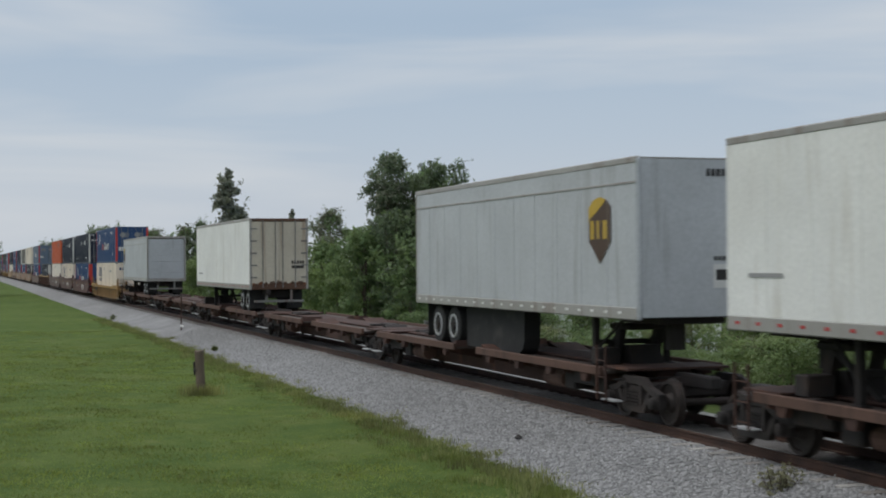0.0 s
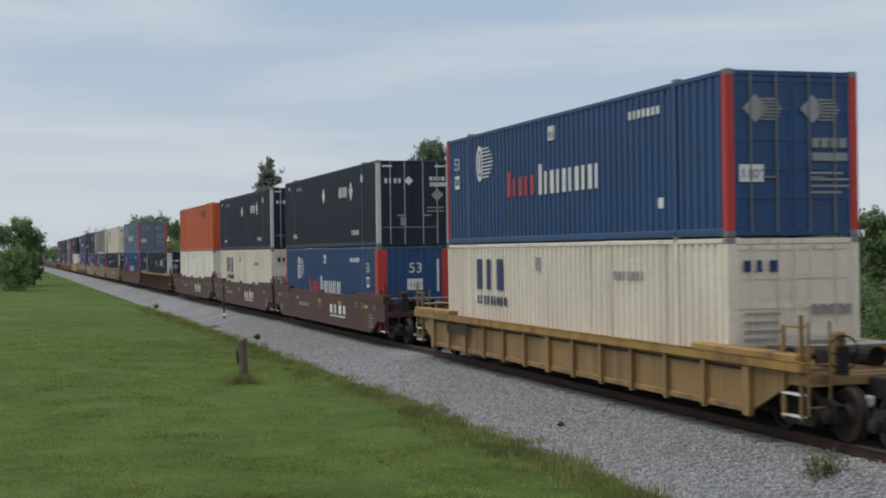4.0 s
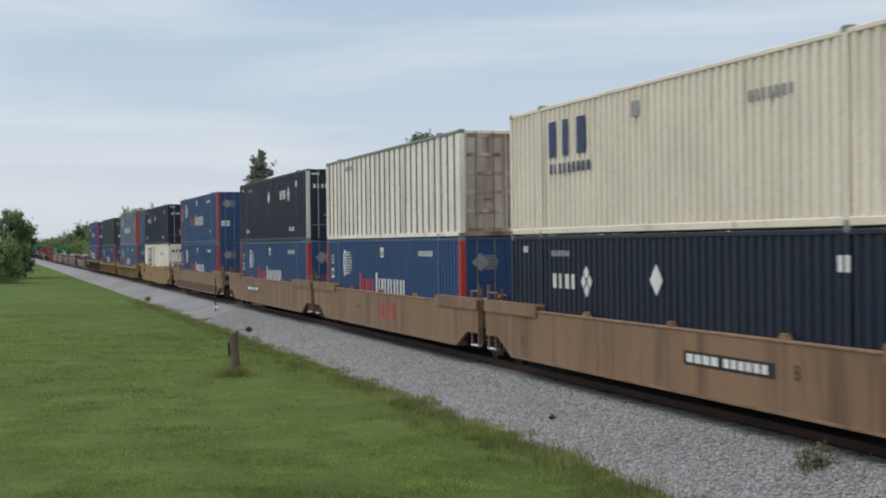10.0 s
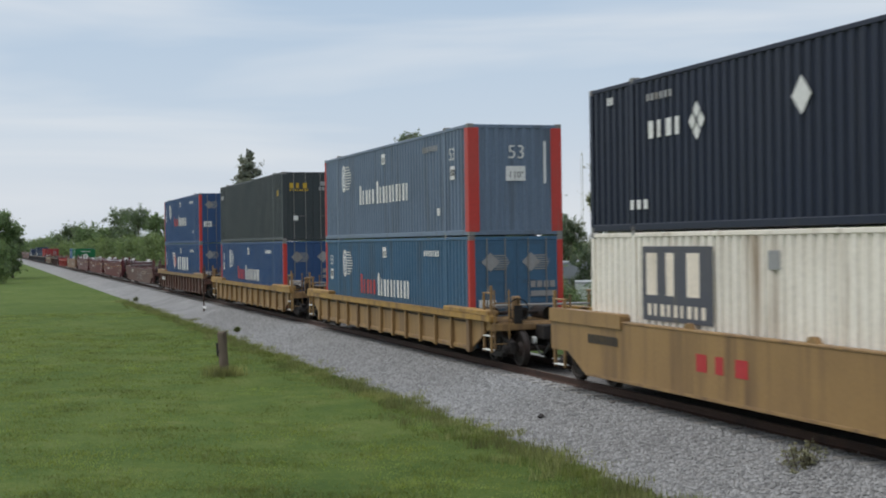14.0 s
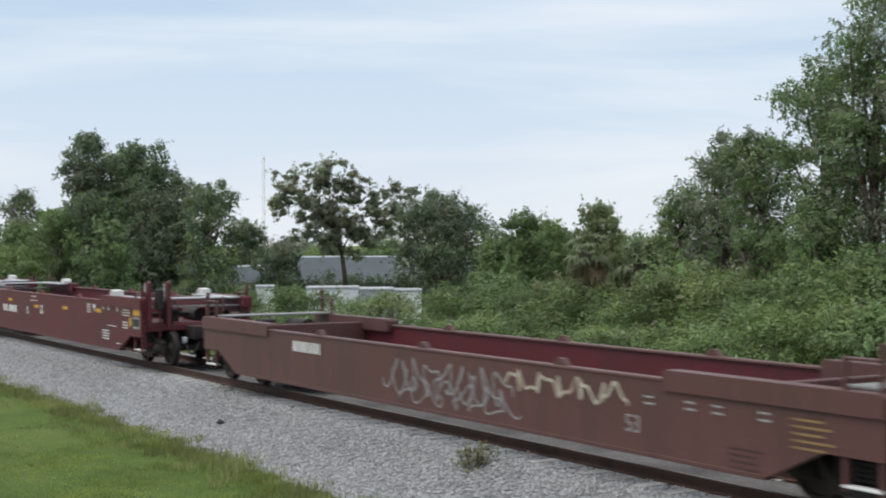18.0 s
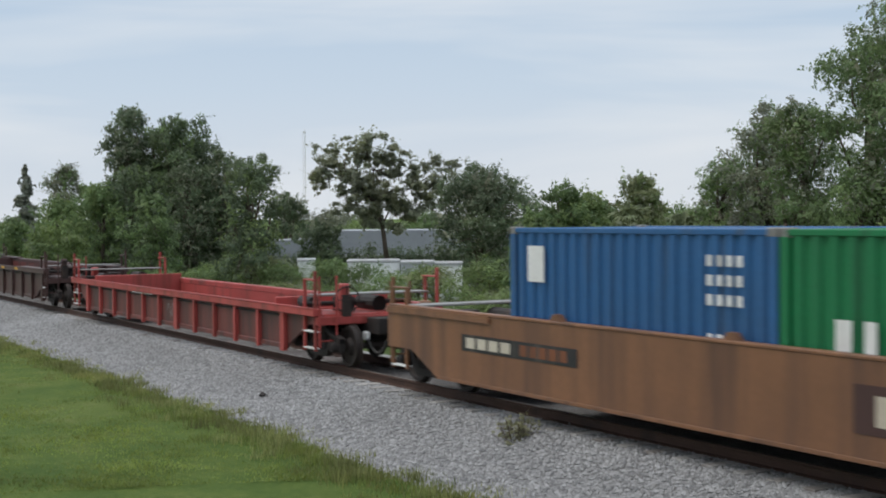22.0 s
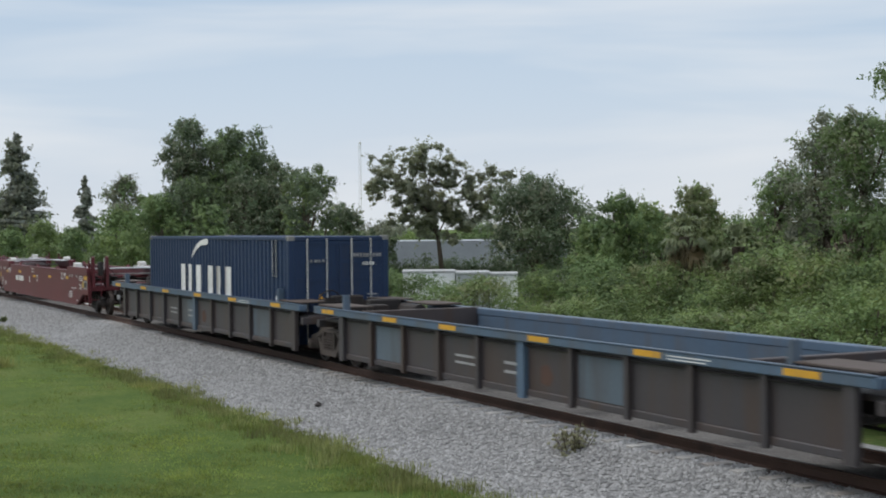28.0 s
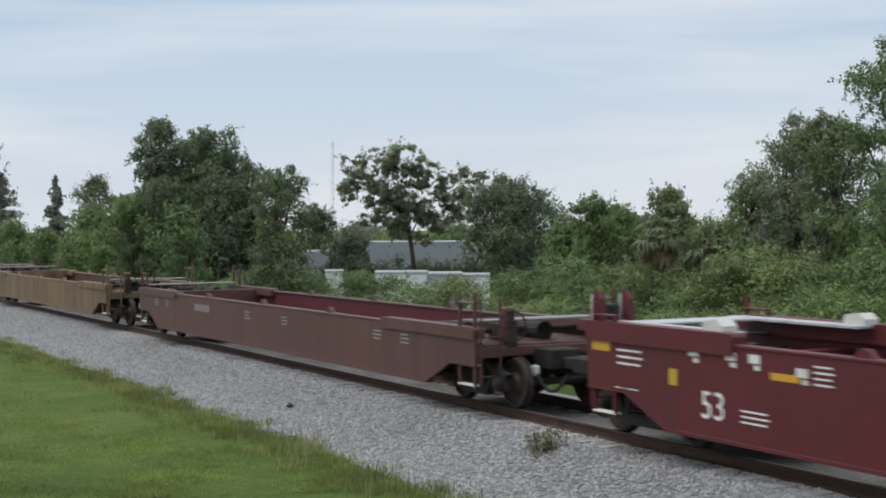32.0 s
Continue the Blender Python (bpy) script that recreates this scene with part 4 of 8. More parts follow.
tree("tree", "distant green tree top above the brush", 33.0, 130, 0.3, 9, "grey", 147, 4500, 0.28, 0.2, 0.1, 10)
# large trees towards the right
for az, dist, el, wd, lf, sd, cnt, sp in ((40.4, 46, 2.5, 3.4, "mid", 150, 13000, "column"), (41.9, 44, 4.3, 3.4, "grey", 151, 14000, "column"), (43.4, 41, 4.4, 3.6, "mid", 152, 15000, "column"), (45.7, 38, 7.4, 4.0, "mid", 153, 17000, "column"), (47.6, 36, 10.2, 4.6, "mid", 154, 19000, "column"), (49.8, 35, 10.5, 5.0, "grey", 155, 15000, "column"), (52.5, 34, 10.0, 5.0, "mid", 156, 9000, "column"), (56.0, 33, 9.0, 5.0, "mid", 157, 7000, "column")):
    tree("tree", "large leafy tree beside the railway", az, dist, el, wd, lf, sd, int(cnt * 1.3), 0.088, 0.2, 0.04, 17, sp, droop=0.35, second="mid" if sd % 2 else "grey")


def palm(az, dist, el, seed):
    """A cabbage palm: stout trunk with old leaf bases, fan leaves and a skirt of dry ones."""
    rng = np.random.default_rng(seed)
    ob = thing("palm", "cabbage palm with a skirt of dry leaves", "palm")
    x, y = place(az, dist)
    z = EYE + dist * math.tan(radians(el)) - FAR_Z
    ob.location = (x, y, FAR_Z)
    g = Geo()
    for i in range(8):
        g.tube((0, 0, z * i / 8), (0, 0, z * (i + 1) / 8), 0.21 + 0.02 * (i % 2), 0.19 + 0.02 * ((i + 1) % 2), 10)
    part("trunk", g, BARK, ob)
    for name, n, mat, lo, hi, ln in (("leaf", 26, "palm", -0.8, 1.3, 0.48), ("dry_leaf", 18, "straw", -1.45, -0.85, 0.55)):
        for i in range(n):
            a, e = i * 2.399 + rng.normal() * 0.2, lo + (hi - lo) * rng.random()
            d = Vector((math.cos(a) * math.cos(e), math.sin(a) * math.cos(e), math.sin(e)))
            side = d.cross(Vector((0, 0, 1))).normalized()
            up = side.cross(d)
            o = Vector((0, 0, z)) + d * rng.uniform(0.25, 0.5)
            v, f = [tuple(Vector((0, 0, z))), tuple(o + side * 0.02), tuple(o - side * 0.02)], [(0, 1, 2)]
            for k in range(15):
                t = -1.25 + 2.5 * k / 14
                r = d * math.cos(t) + side * math.sin(t)
                tip = o + r * ln * (0.75 + 0.25 * math.cos(t)) - Vector((rng.normal() * 0.06, rng.normal() * 0.06, rng.uniform(0.1, 0.5) * ln)) + up * 0.05
                q = len(v)
                mid = o + r * ln * 0.5 + up * 0.1
                across2 = r.cross(up).normalized() * 0.035
                v += [tuple(o), tuple(mid + across2), tuple(tip), tuple(mid - across2)]
                f.append((q, q + 1, q + 2, q + 3))
            part(name, Geo().add(v, f), LEAVES[mat], ob)


palm(36.45, 42, -0.45, 160)
palm(38.5, 43, -0.85, 161)


def brush_belt():
    """Waist-high brush right behind the track, bush by bush."""
    rng = np.random.default_rng(9)
    kinds = []
    for s in range(6):
        kinds.append(tree("bush", "tangled green brush behind the track", 0, 30, -1.0, 3.6, ("light", "mid", "olive", "light", "mid", "light")[s], 200 + s, 4600, 0.082, 0.05, 0.03, 9, category="bush", second=("mid", "light", "light", "olive", "light", "mid")[s], group="brush along the track"))
    tall = EYE + 30 * math.tan(radians(-1.0)) - FAR_Z
    for i in range(64):
        az = 18.0 + 38.0 * (i % 32) / 31 + rng.normal() * 0.4
        off = (8.2 if i < 32 else 11.5) + rng.normal() * 0.5
        yb = TRACK_Y + off
        xb = -yb / math.tan(radians(az))
        want = np.interp(az, [18, 23, 26, 30, 34, 38, 41, 46, 56], [2.0, 2.0, 1.85, 2.1, 2.7, 2.5, 3.0, 3.4, 3.4]) * (0.85 if i < 32 else 1.15) * rng.uniform(0.85, 1.12)
        s = want / tall
        b = copy_thing(kinds[int(rng.integers(0, 6))], pose(xb, yb, FAR_Z, 0, 0, float(rng.uniform(0, 360))))
        b.scale = (0.8 + 0.4 * s, 0.8 + 0.4 * s, s)
    for k in kinds:
        for o in (*k.children_recursive, k):
            bpy.data.objects.remove(o)


brush_belt()


# ------------------------------------------------------------------ things behind and beside the track
ROOF = surface("grey sheet roof", (0.34, 0.36, 0.395), 0.55, 0.2, 0.12, 20, 0.4, (0.28, 0.285, 0.30), 0.25, (0.2, 2, 1))
WALL = surface("pale rendered wall", (0.42, 0.42, 0.40), 0.9, 0, 0.12, 16, 0.6, (0.2, 0.19, 0.17), 0.25)


def building():
    ob = thing("building", "low building with a shallow grey roof", "building")
    ox, oy = place(27.8, 88)
    ob.location = (ox, oy, FAR_Z)
    ob.rotation_euler.z = radians(62.0)
    part("wall", Geo().box(-5.6, 5.6, -4, 4, 0, 2.0), WALL, ob)
    part("roof", Geo().prism([(-5.9, 1.9), (5.9, 1.9), (5.5, 3.40), (-4.9, 3.40)], "y", -4.4, 4.4), ROOF, ob)
    part("roof_edge", Geo().bev(-5.95, 5.95, -4.5, -4.38, 1.78, 1.95, 0.01), WALL, ob)
    for x in (-4, -1.5, 1.5, 4):
        win = part("window", Geo().box(x - 0.5, x + 0.5, -4.03, -3.99, 0.8, 1.6), M["mark_black"], ob)
    part("side_wing", Geo().box(-8.6, -5.6, -3.4, 3.4, 0, 1.9).prism([(-9.6, 1.9), (-5.6, 1.9), (-5.6, 2.95), (-9.2, 2.8)], "y", -3.6, 3.6), ROOF, ob)


building()


def white_box(az0, az1, dist, el0, el1, label, mat, name="storage_box"):
    """A white store box beyond the brush, seen between two bearings."""
    a, b = Vector((*place(az0, dist), 0)), Vector((*place(az1, dist), 0))
    ob = thing(name, label, "storage box", "white boxes by the building")
    ob.location = (*((a + b) / 2)[:2], FAR_Z)
    d = b - a
    ob.rotation_euler.z = math.atan2(d.y, d.x)
    top = EYE + dist * math.tan(radians(el1)) - FAR_Z
    w = d.length / 2
    part("body", Geo().bev(-w, w, -0.1, 2.2, 0, top, 0.03), M[mat], ob)
    n = max(2, int(w * 2 / 0.6))
    for i in range(n + 1):
        x = -w + 2 * w * i / n
        part("post", Geo().box(x - 0.03, x + 0.03, -0.14, -0.1, 0.05, top - 0.05), M["whitepost"], ob)
    part("cap_rail", Geo().bev(-w - 0.03, w + 0.03, -0.16, 2.24, top - 0.08, top + 0.02, 0.01), M["galv"], ob)


white_box(27.1, 25.05, 62, -2.9, -1.70, "white store box behind the brush", "boxwhite")
white_box(28.5, 27.2, 61, -2.9, -1.76, "pale grey store box with upright bars", "trailer_grey")
white_box(29.65, 28.55, 61.5, -2.9, -1.82, "white store box with a frame", "boxwhite")
white_box(23.7, 23.0, 66, -2.9, -1.64, "small white store box", "boxwhite")


def hedge():
    rng = np.random.default_rng(77)
    ob = thing("hedge", "clipped dark hedge before the building", "hedge")
    bl = []
    for i in range(16):
        x, y = place(23.5 + 7.6 * i / 15, 74)
        bl.append((x, y, FAR_Z + 1.42, 0.9, 0.9, 1.45 + 0.05 * rng.normal()))
    v, f = leaf_cloud(bl, 24000, 0.085, rng, 0.1, 0.6, 0.03, 0.8)
    part("leaves", quick_mesh("leaves", v, f, LEAVES["dark"]), None, ob)


hedge()


def mast():
    ob = thing("radio_mast", "thin grey lattice radio mast", "mast")
    x, y = place(23.32, 300)
    ob.location = (x, y, FAR_Z)
    top = EYE + 300 * math.tan(radians(3.45)) - FAR_Z
    g = Geo()
    legs = [Vector((0.33 * math.cos(a), 0.33 * math.sin(a), 0)) for a in (0.3, 2.39, 4.49)]
    for p in legs:
        g.tube(p, p + Vector((0, 0, top)), 0.028, None, 6)
    part("leg_frame", g, M["mark_white"], ob)
    g = Geo()
    for i in range(22):
        z0, z1 = top * i / 22, top * (i + 1) / 22
        for a in range(3):
            p, q = legs[a], legs[(a + 1) % 3]
            g.tube(p + Vector((0, 0, z0)), q + Vector((0, 0, z1)), 0.012, None, 5)
            g.tube(p + Vector((0, 0, z1)), q + Vector((0, 0, z1)), 0.018, None, 5)
    part("lattice", g, M["mark_white"], ob)
    part("antenna", Geo().tube((0, 0, top), (0, 0, top + 0.9), 0.04, None, 6).tube((0, 0, top - 0.1), (0, 0, top + 0.25), 0.3, 0.25, 8), M["mark_white"], ob)


mast()


def fence_post():
    ob = thing("fence_post", "weathered grey wooden post standing in grass", "post")
    ob.location = (-40.1, 6.17, GRASS_Z - 0.05)
    ob.rotation_euler = (radians(1.5), radians(-2.5), 0.3)
    wood = surface("weathered grey wood", (0.15, 0.115, 0.085), 0.95, 0, 0.3, 20, 2.0, (0.07, 0.055, 0.045), 0.4, (1, 1, 0.1), 0.8, 20)
    g, n, rng = Geo(), 14, np.random.default_rng(3)
    rings = []
    for k, (z, r) in enumerate(((0, 0.14), (0.3, 0.135), (0.7, 0.13), (1.0, 0.128), (1.27, 0.13), (1.31, 0.115))):
        for i in range(n):
            a = 6.28319 * i / n
            rr = r * (1 + 0.06 * math.sin(3 * a + 1) + 0.03 * rng.normal())
            g.v.append((rr * math.cos(a), rr * math.sin(a), z + (0.02 * math.sin(a * 2) if k > 3 else 0)))
    for k in range(5):
        g.f += [(k * n + i, k * n + (i + 1) % n, (k + 1) * n + (i + 1) % n, (k + 1) * n + i) for i in range(n)]
    g.f.append(tuple(range(5 * n, 6 * n)))
    part("shaft", g, wood, ob)
    part("bracket", Geo().bev(-0.19, -0.12, -0.13, 0.0, 0.62, 1.0, 0.015).bev(-0.16, 0.0, -0.15, -0.11, 0.72, 0.80, 0.01), M["truck"], ob, "dark iron bracket")
    rng2 = np.random.default_rng(4)
    k = 900
    x, y = -40.1 + 0.26 * rng2.standard_normal(k), 6.17 + 0.26 * rng2.standard_normal(k)
    me = blades("grass_tuft", x, y, np.full(k, GRASS_Z - 0.03), np.full(k, 0.34), 0.010, DRY_BLADE, rng2)
    tagged(new("grass_tuft", me), "tall grass round the foot of the post", "grass", "", "stuff")


fence_post()


def track_marker():
    ob = thing("track_marker", "thin rusty marker stake with a white tag", "marker")
    ob.location = (-74.0, 10.35, -0.5)
    part("stake", Geo().bev(-0.04, 0.04, -0.03, 0.03, 0, 1.9, 0.01), RUSTY, ob)
    part("tag", Geo().bev(0.1, 0.85, -0.06, 0.0, 0.36, 0.46, 0.01).box(0.03, 0.12, -0.04, -0.02, 0.38, 0.42), M["mark_white"], ob)


track_marker()
ob = thing("white_post", "slim white marker post on the lawn", "post")
ob.location = (-147, -2.9, GRASS_Z)
part("shaft", Geo().bev(-0.09, 0.09, -0.09, 0.09, 0, 2.25, 0.02), M["whitepost"], ob)
part("cap", Geo().bev(-0.1, 0.1, -0.1, 0.1, 2.25, 2.35, 0.02), M["mark_grey"], ob)


def weed(x, y, z, seed, height, k, mat, label):
    """A scrubby weed: thin forked stems that carry small leaves, ragged at the top."""
    rng = np.random.default_rng(seed)
    ob = thing("weed", label, "weed")
    ob.location = (x, y, z)
    r = 0.40 * height / 0.6
    g = Geo()
    cs = []
    for _ in range(46):
        a, q = rng.uniform(0, 6.283), rng.uniform(0.15, 1.0)
        tip = Vector((math.cos(a) * r * q, math.sin(a) * r * q, height * (1.05 - 0.45 * q) * rng.uniform(0.7, 1.1)))
        root = Vector((tip.x * 0.2, tip.y * 0.2, 0))
        g.tube(root, tip, 0.006, 0.003, 4)
        for j in range(k // 46):
            p = root.lerp(tip, rng.uniform(0.25, 1.05))
            cs.append((p.x + rng.normal() * 0.03, p.y + rng.normal() * 0.03, p.z + rng.normal() * 0.02, 0.030, 0.030, 0.024))
    part("stalk", g, BARK, ob)
    v, f = leaf_cloud(cs[::3], k * 9, 0.017, rng, 0.1, 0.3, 0.1)
    v[:, 2] = np.maximum(v[:, 2], 0.0)
    part("foliage", quick_mesh("foliage", v, f, mat), None, ob)


weed(-17.8, 11.05, -0.40, 31, 0.58, 560, LEAVES["sage"], "scrubby grey green weed growing in the ballast")
weed(-58.5, 9.55, -0.50, 32, 0.20, 300, GRASS_BLADE, "small weed at the ballast edge")
weed(-96.0, 8.9, -0.55, 33, 0.35, 300, GRASS_BLADE, "low weed at the ballast edge")
g = Geo().add([tuple(Vector(p) * 0.09) for p in OCTA * np.array([1.4, 1.0, 0.7])], OCTA_F)
ob = tagged(new("dark_stone", g.mesh("dark_stone", M["truck"])), "single dark lump of stone on the ballast", "stone")
ob.location = (-26.2, 10.33, -0.38)


# ------------------------------------------------------------------ lettering and marks
def letters(text, height, material, face_y=0.0, stretch=1.0):
    """A flat mesh of words in the built-in font, facing -y, its lower left corner at the origin."""
    cu = bpy.data.curves.new("words", "FONT")
    cu.body, cu.size = text, height * 1.38
    ob = bpy.data.objects.new("words", cu)
    scene.collection.objects.link(ob)
    me = bpy.data.meshes.new_from_object(ob.evaluated_get(bpy.context.evaluated_depsgraph_get()))
    bpy.data.objects.remove(ob)
    me.transform(Matrix(((stretch, 0, 0, 0), (0, 0, 0, face_y), (0, 1, 0, 0), (0, 0, 0, 1))))
    me.materials.clear()
    me.materials.append(material)
    return me


def bars(geo, x, z0, z1, widths, gap, y, thick=0.003):
    """A row of upright bars that stands for a name or a number."""
    for w in widths:
        geo.box(x, x + w, y - thick, y, z0, z1)
        x += w + gap
    return geo


def word_bars(x0, x1, z0, z1, count, y, tall_first=0.0):
    """Plain bars, one for each letter of a name, between x0 and x1; the first can stand taller."""
    g = Geo()
    step = (x1 - x0) / count
    for i in range(count):
        w = step * (0.56, 0.40, 0.60, 0.46)[i % 4]
        g.box(x0 + i * step, x0 + i * step + w, y - 0.003, y, z0, z1 + (tall_first if i == 0 else 0))
    return g


def flat_poly(points, y, thick=0.003):
    return Geo().prism(points, "y", y - thick, y)


def scrawl(x0, x1, z0, z1, seed, y, loops=9, width=0.035):
    """Spray-can scrawl: one ribbon that loops along the side."""
    rnd = random.Random(seed)
    n = loops * 14
    a, b, c = rnd.uniform(0, 6), rnd.uniform(0.6, 1.4), rnd.uniform(1.5, 2.6)
    pts = []
    for i in range(n + 1):
        t = i / n
        x = x0 + (x1 - x0) * (t + 0.045 * math.sin(6.283 * loops * t * b + a))
        z = (z0 + z1) / 2 + (z1 - z0) / 2 * (0.7 * math.sin(6.283 * loops * t + a) + 0.3 * math.sin(6.283 * loops * t * c))
        pts.append(Vector((x, y - 0.003, z)))
    g = Geo()
    for p, q in zip(pts, pts[1:]):
        d = (q - p).normalized()
        s = Vector((-d.z, 0, d.x)) * width * 0.5
        g.add([p - s, q - s, q + s, p + s], [(0, 1, 2, 3)])
    return g


def stencil(x0, x1, z0, z1, rows, y, seed=1):
    """A block of small unreadable lines."""
    g, rnd = Geo(), random.Random(seed)
    step = (z1 - z0) / rows
    for i in range(rows):
        g.box(x0, x0 + (x1 - x0) * rnd.uniform(0.72, 1), y - 0.003, y, z0 + i * step, z0 + i * step + step * 0.34)
    return g


def end_turn(x):
    """Turns a mark made for the side that faces -y so that it faces +x at that x."""
    return Matrix.Translation((x, 0, 0)) @ Matrix.Rotation(radians(90), 4, "Z")


# ------------------------------------------------------------------ containers
W = 2.59
FT53, FT40, FT20 = 16.15, 12.19, 6.06
HIGH, LOW = 2.896, 2.591


def casting_mesh():
    return Geo().bev(-0.09, 0.09, -0.083, 0.083, -0.06, 0.06, 0.014).mesh("corner_casting", M["steel"])


CASTING = casting_mesh()


def container(label, length=FT53, height=HIGH, skin="blue53", post=None, door_end=1, doors_post=None, pitch=0.28, ribs_out=False, wide=0.16, category="shipping container", bars_color="steel"):
    """A steel box with corrugated walls, posts, rails, castings and doors at one end (+1: at +x)."""
    ob = thing("shipping_container", label, category, "containers on the train")
    h, w, skin_m = length / 2, W / 2, M[skin]
    post_m = M[post] if post else skin_m
    door_post_m = M[doors_post] if doors_post else post_m
    for side in (-1, 1):
        inner = [-h + 0.16, h - 0.16]
        if length > 13:
            inner = [-h + 0.16, -6.18, -6.01, 6.01, 6.18, h - 0.16]
        g = Geo()
        for a, b in zip(inner[::2], inner[1::2]):
            if ribs_out:
                g.box(a, b, side * (w - 0.05), side * (w - 0.03), 0.14, height - 0.09) if side > 0 else g.box(a, b, side * (w - 0.03), side * (w - 0.05), 0.14, height - 0.09)
            else:
                g.corrugated(a, b, side * (w - 0.056), 0.14, height - 0.09, 0.046, pitch, side)
        panel = part("side_panel", g, skin_m, ob)
        if ribs_out and side < 0:
            n = 26
            shared = Geo().bev(-0.035, 0.035, -w, -w + 0.03, 0.14, height - 0.09, 0.008).mesh("wall_post", M["steel"])
            for i in range(n):
                x = -h + 0.5 + i * (length - 1.0) / (n - 1)
                if abs(abs(x) - 6.096) > 0.2:
                    rib = part("wall_post", shared, None, panel)
                    rib.location.x = x
        lo, hi = sorted((side * w, side * (w - 0.07)))
        part("top_rail", Geo().bev(-h + 0.1, h - 0.1, lo, hi, height - 0.10, height - 0.015, 0.012), skin_m if not ribs_out else M["steel"], ob)
        part("bottom_rail", Geo().bev(-h + 0.1, h - 0.1, lo, hi, 0.02, 0.155, 0.015), skin_m, ob)
        for end in (-1, 1):
            k = wide if end > 0 else 0.16
            a, b = sorted((end * h, end * (h - k)))
            c, d = sorted((side * (w + 0.001), side * (w - max(0.15, k))))
            part("corner_post", Geo().bev(a, b, c, d, 0.1, height - 0.1, 0.014), door_post_m if end == door_end else post_m, ob)
            for z in (0.06, height - 0.06):
                c = part("corner_casting", CASTING, None, ob)
                c.location = (end * (h - 0.09), side * (w - 0.083), z)
            if length > 13:
                c, d = sorted((side * (w + 0.002), side * (w - 0.10)))
                part("stacking_post", Geo().bev(end * 6.096 - 0.085, end * 6.096 + 0.085, c, d, 0.1, height - 0.06, 0.012), skin_m, ob)
                for z in (0.06, height - 0.02):
                    c = part("corner_casting", CASTING, None, ob)
                    c.location = (end * 6.096, side * (w - 0.083), z)
    part("roof", Geo().corrugated(-h + 0.1, h - 0.1, 0, -w + 0.05, w - 0.05, 0.02, 0.3, 1).turned(Matrix.Translation((0, 0, height - 0.05)) @ Matrix(((1, 0, 0, 0), (0, 0, 1, 0), (0, 1, 0, 0), (0, 0, 0, 1)))), skin_m, ob)
    part("base", Geo().box(-h + 0.17, h - 0.17, -w + 0.08, w - 0.08, 0.03, 0.12), M["steel"], ob)
    # closed end
    e = -door_end
    g = Geo().corrugated(-w + 0.15, w - 0.15, -(h - 0.05), 0.12, height - 0.1, 0.036, 0.26, -1)
    g.turned(Matrix.Rotation(radians(90 * e), 4, "Z"))
    part("end_panel", g, skin_m, ob)
    a, b = sorted((e * (h - 0.01), e * (h - 0.1)))
    part("end_sill", Geo().bev(a, b, -w + 0.15, w - 0.15, 0.02, 0.14), skin_m, ob)
    part("end_header", Geo().bev(a, b, -w + 0.15, w - 0.15, height - 0.12, height - 0.02), skin_m, ob)
    # doors
    e = door_end
    a, b = sorted((e * (h - 0.01), e * (h - 0.1)))
    part("door_sill", Geo().bev(a, b, -w + 0.15, w - 0.15, 0.02, 0.14), skin_m, ob)
    part("door_header", Geo().bev(a, b, -w + 0.15, w - 0.15, height - 0.12, height - 0.02), skin_m, ob)
    for side in (-1, 1):
        y0, y1 = sorted((side * 0.008, side * (w - 0.155)))
        x0, x1 = sorted((e * (h - 0.035), e * (h - 0.075)))
        door = part("door", Geo().box(x0, x1, y0, y1, 0.145, height - 0.125), skin_m, ob)
        f0, f1 = sorted((e * (h - 0.018), e * (h - 0.036)))
        for c in (y0, y1 - 0.07):
            part("door_edge", Geo().box(f0, f1, c, c + 0.07, 0.145, height - 0.125), skin_m, door)
        for z in np.linspace(0.145, height - 0.125 - 0.09, 6):
            part("door_rib", Geo().box(f0, f1, y0 + 0.07, y1 - 0.07, float(z), float(z) + 0.09), skin_m, door)
        for y in (0.32, 0.82):
            rod = part("locking_bar", Geo().tube((e * (h + 0.005), side * y, 0.07), (e * (h + 0.005), side * y, height - 0.06), 0.016, None, 8), M[bars_color], door)
        part("door_handle", Geo().box(*sorted((e * (h + 0.012), e * (h - 0.02))), *sorted((side * 0.34, side * 0.60)), 1.02, 1.05), M[bars_color], door)
    return ob


